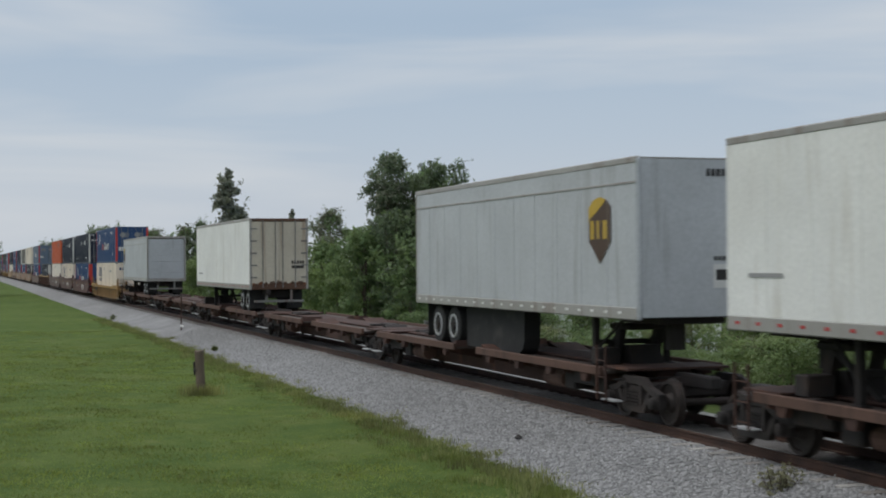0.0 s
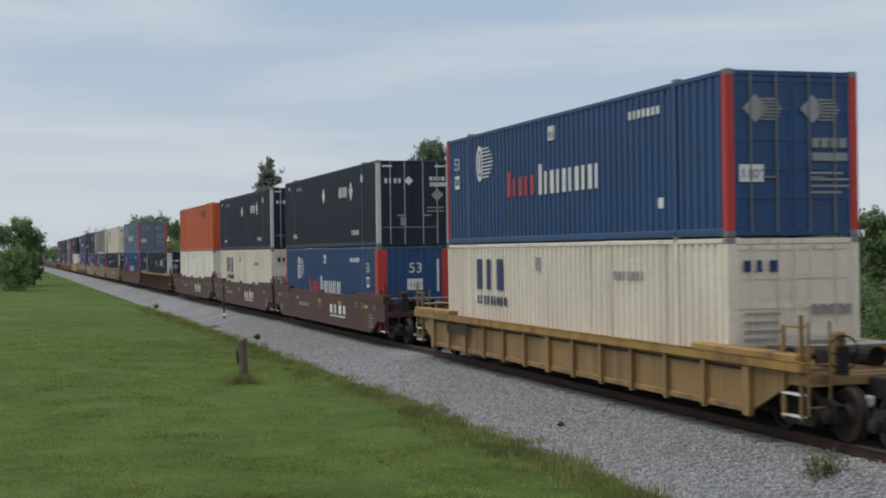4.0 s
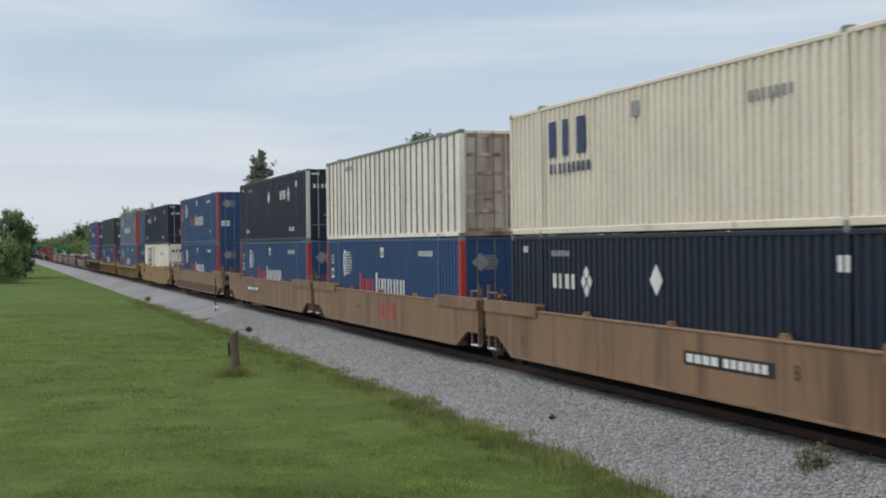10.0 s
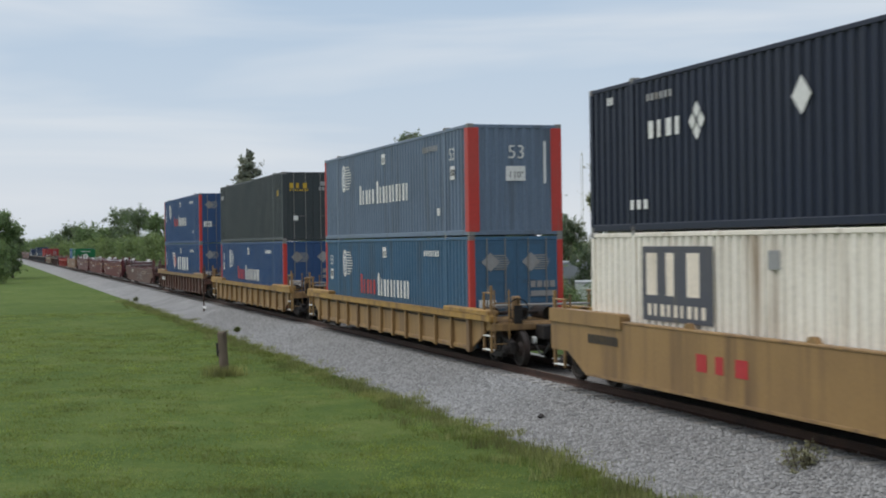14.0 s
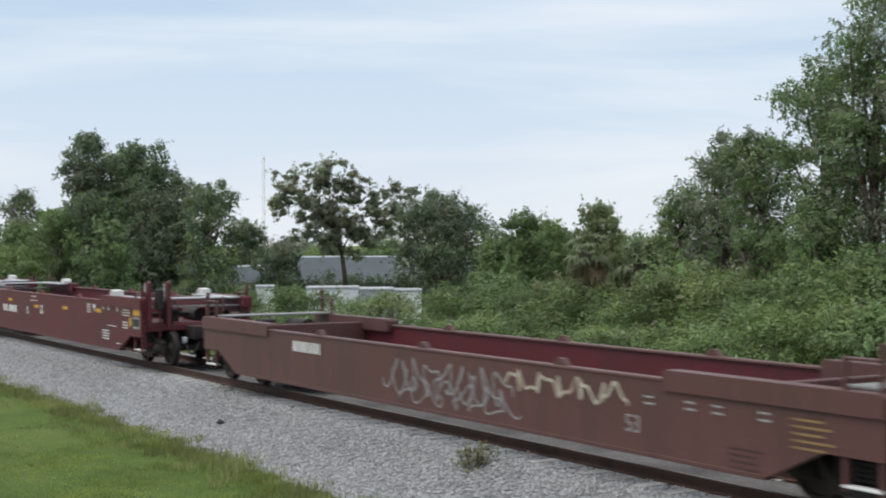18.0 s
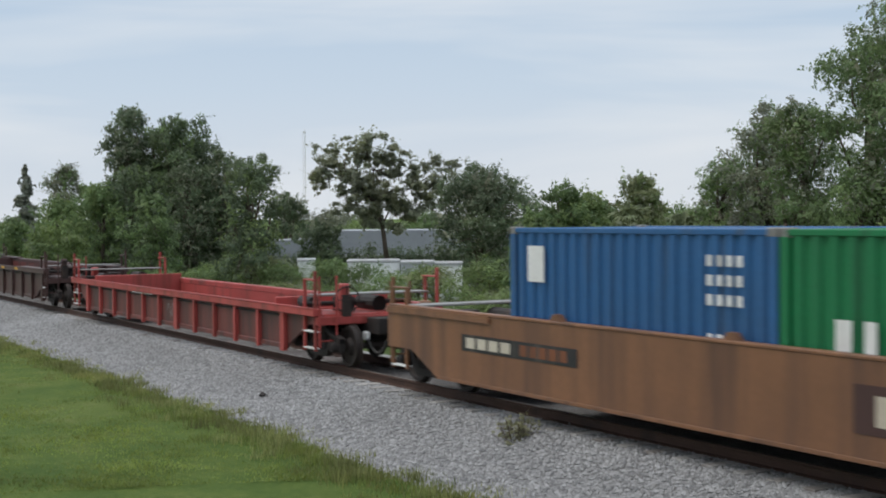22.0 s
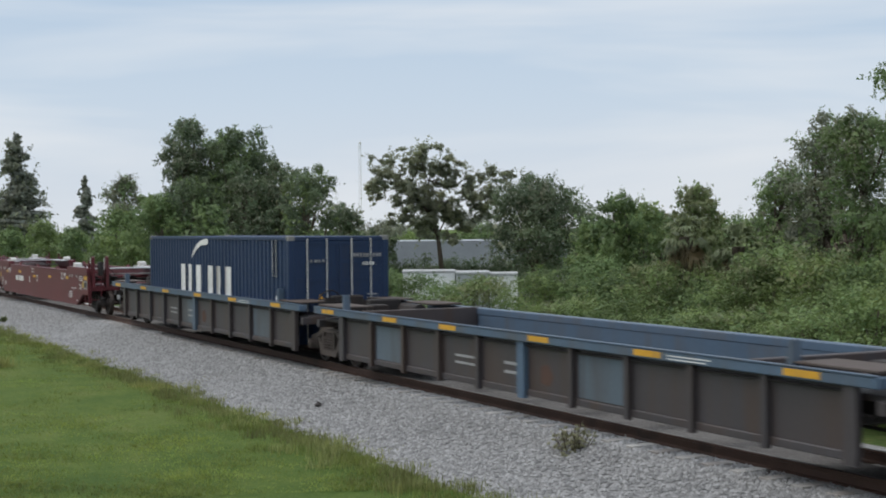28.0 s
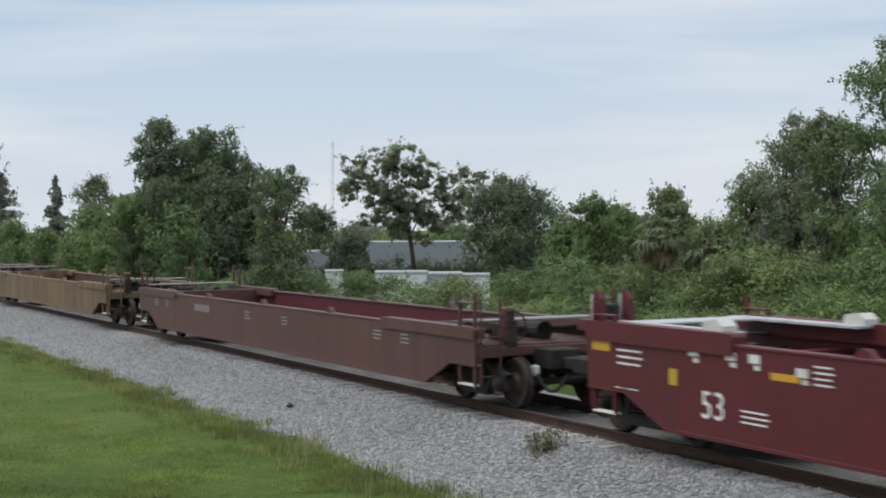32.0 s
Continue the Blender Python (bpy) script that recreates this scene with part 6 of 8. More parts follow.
def ribbed_well(label, length, color, chord_color, ribs=13, rib_step=0.0, rib_from=0.0, top=1.50, chord=0.16, inner=None, ends=(1, 1), trucks=(), cap=0.12, cap_len=3.6, bottom=0.42, cut=1.7, rails=True, square=None, group="well cars"):
    """A well car whose sides are thin sheets between upright ribs under a heavy top chord."""
    car = thing("well_car", label, "rail car", group)
    h, m, c = length / 2, M[color], M[chord_color]
    for s in (-1, 1):
        pts = [(-h, 0.95), (-h + 0.5, 0.95), (-h + cut, bottom), (h - cut, bottom), (h - 0.5, 0.95), (h, 0.95), (h, top - chord), (-h, top - chord)]
        if square:
            a, b = -h + square[0], h - square[1]
            pts = [(a, bottom), (b, bottom), (b, top - chord), (a, top - chord)]
        plate = part("side_plate", Geo().prism(pts, "y", *sorted((s * 1.37, s * 1.33))), m, car)
        part("top_chord", Geo().bev(-h, h, *sorted((s * 1.50, s * 1.30)), top - chord, top, 0.014), c, car)
        if s < 0:
            part("brake_pipe", Geo().tube((-h + max(cut, 1.45 if square else 0), -1.40, top - chord - 0.07), (h - cut, -1.40, top - chord - 0.07), 0.022, None, 6), M["truck"], car)
            part("chord_lip", Geo().bev(-h + 0.02, h - 0.02, -1.512, -1.46, top - 0.002, top + 0.022, 0.006), c, car)
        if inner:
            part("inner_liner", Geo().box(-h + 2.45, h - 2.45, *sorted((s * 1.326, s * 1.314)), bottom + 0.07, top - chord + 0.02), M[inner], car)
        part("bottom_chord", Geo().bev(-h + max(cut, 1.45 if square else 0), h - cut, *sorted((s * 1.40, s * 1.30)), bottom - 0.05, bottom + 0.06, 0.014), m, car)
        for i in range(ribs):
            x = -h + (square[0] if square else cut) + 0.06 + i * (length - (sum(square) if square else 2 * cut) - 0.12) / (ribs - 1) if not rib_step else -h + rib_from + i * rib_step
            wide = 0.11 if i in (0, ribs // 2, ribs - 1) else 0.055
            part("rib", Geo().prism([(x - wide * 0.9, bottom - 0.09), (x + wide * 0.9, bottom - 0.09), (x + wide * 1.1, bottom + 0.1), (x + wide, top - chord), (x - wide, top - chord), (x - wide * 1.1, bottom + 0.1)], "y", *sorted((s * 1.462, s * 1.37))), c if color == "redpanel" or (color == "slate" and i == ribs // 2) else m, car)
        if cap:
            for e in (-1, 1):
                x0, x1 = sorted((e * (h - 0.1), e * (h - cap_len)))
                part("end_cap", Geo().bev(x0, x1, *sorted((s * 1.51, s * 1.22)), top, top + cap, 0.02), c, car)
    inner_m = M[inner] if inner else m
    well_floor(car, h, inner_m)
    for i, e in enumerate((-1, 1)):
        end_gear(car, h, e, (c if color == "redpanel" else m), ends[i], rails)
    for x in trucks:
        truck(car, x, "slatetruck" if color == "slate" else "truck")
    return car


def side_mark(car, geo, key, name="stencil"):
    return part(name, geo, M[key], car)


# ------------------------------------------------------------------ spine cars and trailers
def spine_unit(label, length, trucks, ends=(0, 0), hitch_up=0):
    car = thing("spine_car", label, "rail car", "spine cars")
    h, m = length / 2, M["rustdeck"]
    part("centre_sill", Geo().bev(-h + 0.3, h - 0.3, -0.38, 0.38, 0.36, 1.02, 0.03), m, car)
    part("sill_flange", Geo().bev(-h + 0.4, h - 0.4, -0.48, 0.48, 1.00, 1.05, 0.01), m, car)
    for e in (-1, 1):
        for s in (-1, 1):
            part("wheel_tray", Geo().bev(*sorted((e * 0.9, e * (h - 0.9))), *sorted((s * 1.28, s * 0.50)), 0.92, 0.985, 0.012), M["decktop"], car)
            part("side_channel", Geo().bev(*sorted((e * 0.8, e * (h - 0.8))), *sorted((s * 1.36, s * 1.27)), 0.90, 1.07, 0.014), M["rustside"], car)
            for x in np.linspace(1.6, h - 1.6, 4) if s < 0 else ():
                part("channel_bracket", Geo().prism([(e * float(x) - 0.16, 0.90), (e * float(x) + 0.16, 0.90), (e * float(x) + 0.10, 0.74), (e * float(x) - 0.10, 0.74)], "y", *sorted((s * 1.34, s * 1.22))), m, car)
            part("tray_ramp", Geo().prism([(e * 0.9, 0.985), (e * 1.7, 0.985), (e * 0.95, 1.14)], "y", *sorted((s * 1.25, s * 0.52))), m, car)
        for x in np.linspace(1.4, h - 1.2, 5):
            part("outrigger", Geo().prism([(-1.3, 0.84), (-1.3, 0.92), (1.3, 0.92), (1.3, 0.84), (0.34, 0.62), (-0.34, 0.62)], "x", e * float(x) - 0.05, e * float(x) + 0.05), m, car)
        part("end_platform", Geo().bev(*sorted((e * (h - 1.2), e * (h - 0.1))), -1.1, 1.1, 1.02, 1.07, 0.012), m, car)
        g = Geo().tube((e * (h - 1.4), -1.05, 0.7), (e * (h - 1.4), -0.5, 0.7), 0.16, None, 12)
        part("air_tank", g, M["truck"], car)
        if ends[(e + 1) // 2]:
            part("coupler", Geo().bev(*sorted((e * (h - 0.1), e * (h + 1.3))), -0.12, 0.12, 0.74, 0.98, 0.03), M["truck"], car)
            ladder(car, e * (h - 0.6) - 0.2, -1.42, 0.45, 1.5, m)
    for e in (-1, 1):
        x = e * (h - 1.7)
        high = 1.42 if e == hitch_up else 1.13
        g = Geo().prism([(x - 0.28, 1.05), (x + 0.28, 1.05), (x + 0.12, high), (x - 0.12, high)], "y", -0.35, 0.35)
        if e != hitch_up:
            g.bev(*sorted((x, x - e * 1.3)), -0.10, 0.10, 1.05, 1.15, 0.02).bev(*sorted((x - e * 1.0, x - e * 1.35)), -0.45, 0.45, 1.06, 1.12, 0.015)
        part("hitch", g, M["truck"], car)
        if e == hitch_up:
            part("hitch_head", Geo().bev(x - 0.45, x + 0.45, -0.5, 0.5, 1.74, 1.86, 0.03), M["truck"], car)
            for sy in (-1, 1):
                part("hitch_leg", Geo().prism([(x - 0.42, 1.05), (x - 0.16, 1.05), (x + 0.05, 1.75), (x - 0.20, 1.75)], "y", *sorted((sy * 0.36, sy * 0.48))), M["truck"], car)
                part("hitch_brace", Geo().tube((x + e * -1.15, sy * 0.42, 1.06), (x, sy * 0.42, 1.72), 0.06, None, 8), M["truck"], car)
            part("screw_box", Geo().bev(x - 0.18, x + 0.18, -1.05, -0.55, 1.05, 1.38, 0.02), M["truck"], car)
        part("truck_guard", Geo().bev(*sorted((e * (h - 2.6), e * (h - 1.5))), -1.12, 1.12, 0.62, 0.90, 0.03), M["truck"], car)
        part("valve_box", Geo().bev(*sorted((e * (h - 3.2), e * (h - 2.7))), -1.05, -0.6, 0.46, 0.86, 0.03), M["truck"], car)
        part("air_reservoir", Geo().tube((e * (h - 4.4), -0.85, 0.62), (e * (h - 3.4), -0.85, 0.62), 0.19, None, 14), M["rustside"], car, "rust brown air reservoir")
        part("uncoupling_rod", Geo().tube((e * (h - 0.3), -1.3, 0.86), (e * (h - 0.3), 1.3, 0.86), 0.022, None, 6), M["truck"], car)
        part("end_step", Geo().bev(*sorted((e * (h - 0.2), e * (h - 0.75))), -1.36, -1.16, 0.44, 0.47, 0.006), M["galv"], car)
    for x in trucks:
        truck(car, x)
    return car


TYRE = Geo().tube((0, -0.13, 0), (0, -0.10, 0), 0.46, 0.50, 26).tube((0, -0.10, 0), (0, 0.10, 0), 0.50, 0.50, 26).tube((0, 0.10, 0), (0, 0.13, 0), 0.50, 0.46, 26).mesh("tyre", M["rubber"])


def lathe(rings, n, s):
    """A body of revolution about the y axis from (y, radius) rings."""
    g = Geo()
    for y, r in rings:
        g.v += [(r * math.cos(6.28319 * i / n), s * y, r * math.sin(6.28319 * i / n)) for i in range(n)]
    for k in range(len(rings) - 1):
        for i in range(n):
            q = (k * n + i, k * n + (i + 1) % n, (k + 1) * n + (i + 1) % n, (k + 1) * n + i)
            g.f.append(q if s < 0 else q[::-1])
    return g


RIMS = [lathe([(1.10, 0.31), (1.135, 0.305), (1.135, 0.255), (1.09, 0.25)], 22, s).mesh("rim", M["galv"]) for s in (-1, 1)]
HUBS = [lathe([(1.085, 0.25), (1.07, 0.14), (1.16, 0.12), (1.165, 0.0)], 18, s).mesh("hub", M["truck"]) for s in (-1, 1)]


def trailer(label, length, skin, wheels_at, door_end, body_low=2.02, top=5.06, door_skin=None, rollup=False, group="trailers on the train"):
    """A road trailer: body, rails, nose, doors, tandem wheels and landing legs. wheels_at: -1 left, +1 right."""
    ob = thing("semi_trailer", label, "trailer", group)
    h, w, m = length / 2, 1.295, M[skin]
    for s in (-1, 1):
        y0, y1 = sorted((s * w, s * (w - 0.05)))
        part("side_wall", Geo().box(-h + 0.09, h - 0.09, y0, y1, body_low + 0.22, top - 0.12), m, ob)
        part("top_rail", Geo().bev(-h + 0.02, h - 0.02, *sorted((s * (w + 0.012), s * (w - 0.07))), top - 0.13, top, 0.02), M["trailer_rail"], ob)
        if skin == "trailer_grey":
            part("upper_moulding", Geo().bev(-h + 0.05, h - 0.05, *sorted((s * (w + 0.014), s * (w - 0.02))), top - 0.50, top - 0.455, 0.006), M["trailer_rail"], ob)
        part("bottom_rail", Geo().bev(-h + 0.02, h - 0.02, *sorted((s * (w + 0.014), s * (w - 0.07))), body_low, body_low + 0.24, 0.02), M["trailer_rail"], ob)
        if s < 0:
            for x in np.arange(-h + 0.3, h - 0.2, 0.62):
                part("marker", Geo().box(float(x), float(x) + 0.12, -w - 0.022, -w - 0.014, body_low + 0.10, body_low + 0.15), M["mark_red" if "white" in skin else "mark_white"], ob)
            for x in np.arange(-h + 1.22, h - 0.3, 1.22):
                part("wall_seam", Geo().box(float(x) - 0.02, float(x) + 0.02, -w - 0.006, -w + 0.002, body_low + 0.24, top - 0.50), m, ob)
    part("roof", Geo().box(-h + 0.05, h - 0.05, -w + 0.06, w - 0.06, top - 0.04, top - 0.015), M["trailer_rail"], ob)
    part("floor", Geo().box(-h + 0.05, h - 0.05, -w + 0.06, w - 0.06, body_low + 0.02, body_low + 0.16), M["truck"], ob)
    for e in (-1, 1):
        for s in (-1, 1):
            part("corner_post", Geo().bev(*sorted((e * h, e * (h - 0.1))), *sorted((s * (w + 0.005), s * (w - 0.1))), body_low, top - 0.02, 0.03), M["trailer_rail"] if e == door_end else m, ob)
    e = -door_end
    part("nose", Geo().box(*sorted((e * (h - 0.02), e * (h - 0.06))), -w + 0.1, w - 0.1, body_low + 0.05, top - 0.05), m, ob)
    e = door_end
    part("rear_frame", Geo().bev(*sorted((e * h, e * (h - 0.1))), -w + 0.1, w - 0.1, top - 0.16, top - 0.02, 0.015).bev(*sorted((e * h, e * (h - 0.1))), -w + 0.1, w - 0.1, body_low, body_low + 0.2, 0.015), M["rustbrown" if door_skin == "door_tan" else "trailer_rail"], ob)
    dm = M[door_skin] if door_skin else m
    if rollup:
        g = Geo()
        for i in range(7):
            z = body_low + 0.21 + i * (top - body_low - 0.4) / 7
            g.bev(*sorted((e * (h - 0.03), e * (h - 0.07))), -w + 0.12, w - 0.12, z, z + (top - body_low - 0.4) / 7 - 0.006, 0.004)
        part("rollup_door", g, dm, ob)
    else:
        for s in (-1, 1):
            door = part("door", Geo().box(*sorted((e * (h - 0.02), e * (h - 0.07))), *sorted((s * 0.006, s * (w - 0.1))), body_low + 0.2, top - 0.16), dm, ob)
            for y in (0.16, 0.72):
                part("locking_bar", Geo().tube((e * (h + 0.01), s * y, body_low + 0.08), (e * (h + 0.01), s * y, top - 0.1), 0.02, None, 8), M["steel"], door)
            for z in np.linspace(body_low + 0.5, top - 0.5, 5):
                part("hinge", Geo().box(*sorted((e * (h + 0.012), e * (h - 0.03))), *sorted((s * (w - 0.02), s * (w - 0.32))), float(z), float(z) + 0.06), M["steel"], door)
        if door_skin == "door_tan":
            rng = random.Random(4)
            for i in range(22):
                c, wide, tall = -1.12 + 2.24 * i / 21, rng.uniform(0.05, 0.16), rng.uniform(0.05, 0.20) * (1.6 if i % 5 == 0 else 1)
                z = body_low + 0.201
                part("rust_stain", flat_poly([(c - wide, z), (c + wide, z), (c + wide * 0.7, z + tall * 0.5), (c + 0.02, z + tall), (c - wide * 0.6, z + tall * 0.6)], 0, 0.002).turned(end_turn(h - 0.018)), M["rustbrown"] if i % 3 else M["rustedge"], ob)
    # running gear
    xw = wheels_at * (h - 2.0)
    part("suspension", Geo().bev(xw - 1.5, xw + 1.5, -0.55, 0.55, 1.6, body_low, 0.03), M["truck"], ob)
    for dx in (-0.62, 0.62):
        for yt in (-0.98, -0.68, 0.68, 0.98):
            part("tyre", TYRE, None, ob).location = (xw + dx, yt, 1.485)
        for rim, hub in zip(RIMS, HUBS):
            part("rim", rim, None, ob).location = (xw + dx, 0, 1.485)
            part("hub", hub, None, ob).location = (xw + dx, 0, 1.485)
        part("mud_flap", Geo().box(xw + wheels_at * 1.3 - 0.01, xw + wheels_at * 1.3 + 0.01, *sorted((dx * 0.8, dx * 1.9)), 1.15, body_low), M["rubber"], ob)
    if wheels_at < 0:
        part("wheel_guard", Geo().prism([(xw + 1.15, 1.0), (xw + 4.7, 1.0), (xw + 4.95, 1.12), (xw + 5.05, 1.35), (xw + 5.05, body_low), (xw + 1.15, body_low)], "y", -0.95, -0.55), M["rubber"], ob, "black guard behind the wheels")
    part("slider_rail", Geo().bev(xw - 2.4, xw + 2.4, -0.62, -0.46, body_low - 0.22, body_low, 0.02), M["truck"], ob)
    xl = -wheels_at * (h - 2.9)
    part("leg_crossbar", Geo().bev(xl - 0.05, xl + 0.05, -0.8, 0.8, 1.42, 1.52, 0.01), M["truck"], ob)
    for s in (-1, 1):
        part("landing_leg", Geo().bev(xl - 0.07, xl + 0.07, s * 0.8 - 0.06, s * 0.8 + 0.06, 1.0, body_low + 0.05, 0.01).box(xl - 0.13, xl + 0.13, s * 0.8 - 0.12, s * 0.8 + 0.12, 0.99, 1.02), M["truck"], ob)
        part("leg_brace", Geo().tube((xl, s * 0.8, 1.3), (xl - wheels_at * 1.0, s * 0.6, body_low), 0.035, None, 6), M["truck"], ob)
    part("kingpin_plate", Geo().bev(*sorted((-wheels_at * (h - 0.3), -wheels_at * (h - 2.0))), -0.7, 0.7, body_low - 0.10, body_low + 0.02, 0.02).tube((-wheels_at * (h - 1.0), 0, 1.40), (-wheels_at * (h - 1.0), 0, body_low), 0.2), M["truck"], ob)
    if wheels_at == door_end:
        part("rear_bumper", Geo().bev(*sorted((e * (h - 0.05), e * (h - 0.15))), -1.1, 1.1, 1.42, 1.52, 0.01).box(*sorted((e * (h - 0.06), e * (h - 0.14))), -0.6, -0.5, 1.5, body_low).box(*sorted((e * (h - 0.06), e * (h - 0.14))), 0.5, 0.6, 1.5, body_low), M["steel"], ob)
    return ob


# ------------------------------------------------------------------ the train, from the right
TRAIN = []


def ride(ob, u, z=0.0):
    """Puts a thing on the train: u is its centre along the track at the clip's start."""
    TRAIN.append((ob, u, z))
    ob.location = (u, rail_y(u), z)
    return ob


FLOOR = 0.37
UP = FLOOR + HIGH + 0.005


def box_copy(ob):
    return copy_thing(ob, Matrix.Identity(4))


BLUE53 = container("blue corrugated container with red posts and white lettering bars", skin="blue53", post="redpost")
blue53_marks(BLUE53)
BLUE53_MID = container("half faded blue corrugated container with red posts", skin="blue53_mid", post="redpost")
blue53_marks(BLUE53_MID)
BLUE53_FRONT = container("blue corrugated container, closed end with red posts forward", skin="blue53", post="redpost", door_end=-1, wide=0.34)
blue53_marks(BLUE53_FRONT, door_end=-1)
BLUE53_NEW = container("blue container with a white and red diamond emblem", skin="blue53", post="redpost")
blue53_marks(BLUE53_NEW, newer=True)
BLUE53_OLD = container("faded steel blue corrugated container with white lettering bars", skin="blue53_old", doors_post="redpost")
blue53_marks(BLUE53_OLD, old=True)
BLUE53_OLD_FRONT = container("faded steel blue container with red front posts", skin="blue53_old", post="redpost", door_end=-1, wide=0.30)
blue53_marks(BLUE53_OLD_FRONT, door_end=-1, old=True)
NAVY53 = container("dark navy corrugated container with white corner posts", skin="navy53", doors_post="whitepost", wide=0.13, bars_color="galv")
navy53_marks(NAVY53)
NAVY53_DARK = container("dark navy corrugated container with navy door posts", skin="navy53", bars_color="galv")
navy53_marks(NAVY53_DARK, left=True)
NAVY53_LEFT = container("dark navy corrugated container with white door posts", skin="navy53", doors_post="whitepost", wide=0.14, bars_color="galv")
navy53_marks(NAVY53_LEFT, left=True)
NAVY53_FRONT = container("dark navy container, closed end with white posts forward", skin="navy53", post="whitepost", door_end=-1, wide=0.34)
navy53_marks(NAVY53_FRONT, door_end=-1)
CREAM = container("cream corrugated container with dark blue lettering bars", skin="cream", bars_color="cream")
cream53_marks(CREAM)
CREAM_BOX = container("cream white container with a boxed dark emblem", skin="white", bars_color="white")
cream53_marks(CREAM_BOX, boxed=True)
GREY = container("dark grey green corrugated container with yellow door mark", skin="darkgrey")
part("name_bars", word_bars(-1.0, -0.15, 2.2, 2.42, 3, 0).turned(end_turn(FT53 / 2 + 0.028)), M["mark_gold"], GREY)
part("name_bars", word_bars(-1.0, -0.15, 2.08, 2.16, 8, 0).turned(end_turn(FT53 / 2 + 0.028)), M["mark_gold"], GREY)
part("number_mark", bars(Geo(), 0.25, 2.1, 2.25, [0.1] * 6, 0.03, 0).bev(0.3, 0.85, -0.003, 0, 2.3, 2.48, 0.001).turned(end_turn(FT53 / 2 + 0.028)), M["mark_grey"], GREY)
part("placard", Geo().box(-0.85, -0.65, -0.003, 0, 0.85, 1.05).turned(end_turn(FT53 / 2 + 0.028)), M["mark_white"], GREY)
part("number_mark", bars(Geo(), 6.9, 1.9, 2.15, [0.14, 0.14], 0.06, -W / 2 - 0.004), M["mark_gold"], GREY)
part("number_mark", bars(Geo(), -7.7, 2.2, 2.4, [0.7], 0.06, -W / 2 - 0.004), M["mark_grey"], GREY)
ORANGE = container("orange corrugated container with a black nameplate", skin="orange", pitch=0.56)
part("name_bars", word_bars(3.3, 5.05, 2.30, 2.50, 9, -W / 2 - 0.004), M["mark_black"], ORANGE)
part("name_strip", Geo().box(3.3, 5.05, -W / 2 - 0.007, -W / 2 - 0.004, 2.12, 2.22), M["mark_black"], ORANGE)
part("small_plate", Geo().box(-7.2, -6.9, -W / 2 - 0.007, -W / 2 - 0.004, 1.6, 1.9), M["mark_grey"], ORANGE)
PLAIN = container("plain off-white corrugated container with scuffs", skin="white", pitch=0.5)
part("stencil", stencil(-5.9, -5.5, 2.3, 2.5, 2, -W / 2 - 0.004, 8), M["mark_grey"], PLAIN)
part("small_plate", Geo().box(-1.0, -0.6, -W / 2 - 0.007, -W / 2 - 0.004, 2.45, 2.65), M["mark_grey"], PLAIN)
RIBBED = container("white sheet-sided container with steel wall posts", skin="white", ribs_out=True)
part("small_plate", bars(Geo(), -4.9, 2.42, 2.58, [0.45, 0.5], 0.15, -W / 2 - 0.004), M["mark_grey"], RIBBED)
for o in RIBBED.children_recursive:
    if o.name.split(".")[0] in ("door", "door_edge", "door_rib", "door_sill"):
        o.data.materials[0] = M["rustwhite"]
GREEN20 = container("bright green twenty-foot container with white lettering bars", FT20, LOW, "green", door_end=-1)
part("name_bars", word_bars(-2.1, 1.9, 1.02, 1.55, 9, -W / 2 - 0.004), M["mark_white"], GREEN20)
part("number_mark", bars(Geo(), 0.7, 2.1, 2.25, [0.12] * 7, 0.1, -W / 2 - 0.004), M["mark_white"], GREEN20)
t = end_turn(FT20 / 2 + 0.004)
part("number_mark", bars(Geo(), -0.55, 2.12, 2.25, [0.09] * 8, 0.06, 0).turned(t), M["mark_white"], GREEN20)
part("emblem_disc", flat_poly([(0.02 + 0.34 * math.cos(i * 0.2618), 1.5 + 0.38 * math.sin(i * 0.2618)) for i in range(24)], 0).turned(t), M["mark_white"], GREEN20)
part("emblem_star", flat_poly([(0.02 + (0.18 if i % 2 else 0.06) * math.cos(i * 0.3927), 1.5 + (0.2 if i % 2 else 0.07) * math.sin(i * 0.3927)) for i in range(16)], -0.004).turned(t), M["green"], GREEN20)
BLUE20 = container("mid blue twenty-foot container with white stencils", FT20, LOW, "blue20")
part("small_plate", Geo().box(-2.5, -2.05, -W / 2 - 0.007, -W / 2 - 0.004, 1.75, 2.3), M["mark_white"], BLUE20)
for z in (2.1, 1.85, 1.6, 1.1):
    part("number_mark", bars(Geo(), 1.75, z, z + 0.14, [0.1] * (4 if z > 1.5 else 2), 0.09, -W / 2 - 0.004), M["mark_white"], BLUE20)
RED20 = container("red twenty-foot container with a white mark", FT20, LOW, "red20")
part("name_bars", word_bars(-2.4, -1.7, 1.3, 1.8, 2, -W / 2 - 0.004), M["mark_white"], RED20)
t = end_turn(FT20 / 2 + 0.028)
part("name_bars", word_bars(-1.05, -0.25, 1.2, 1.45, 3, 0).turned(t), M["mark_white"], RED20)
part("stencil", stencil(0.25, 0.95, 0.7, 2.2, 7, 0, 11).turned(t), M["mark_grey"], RED20)
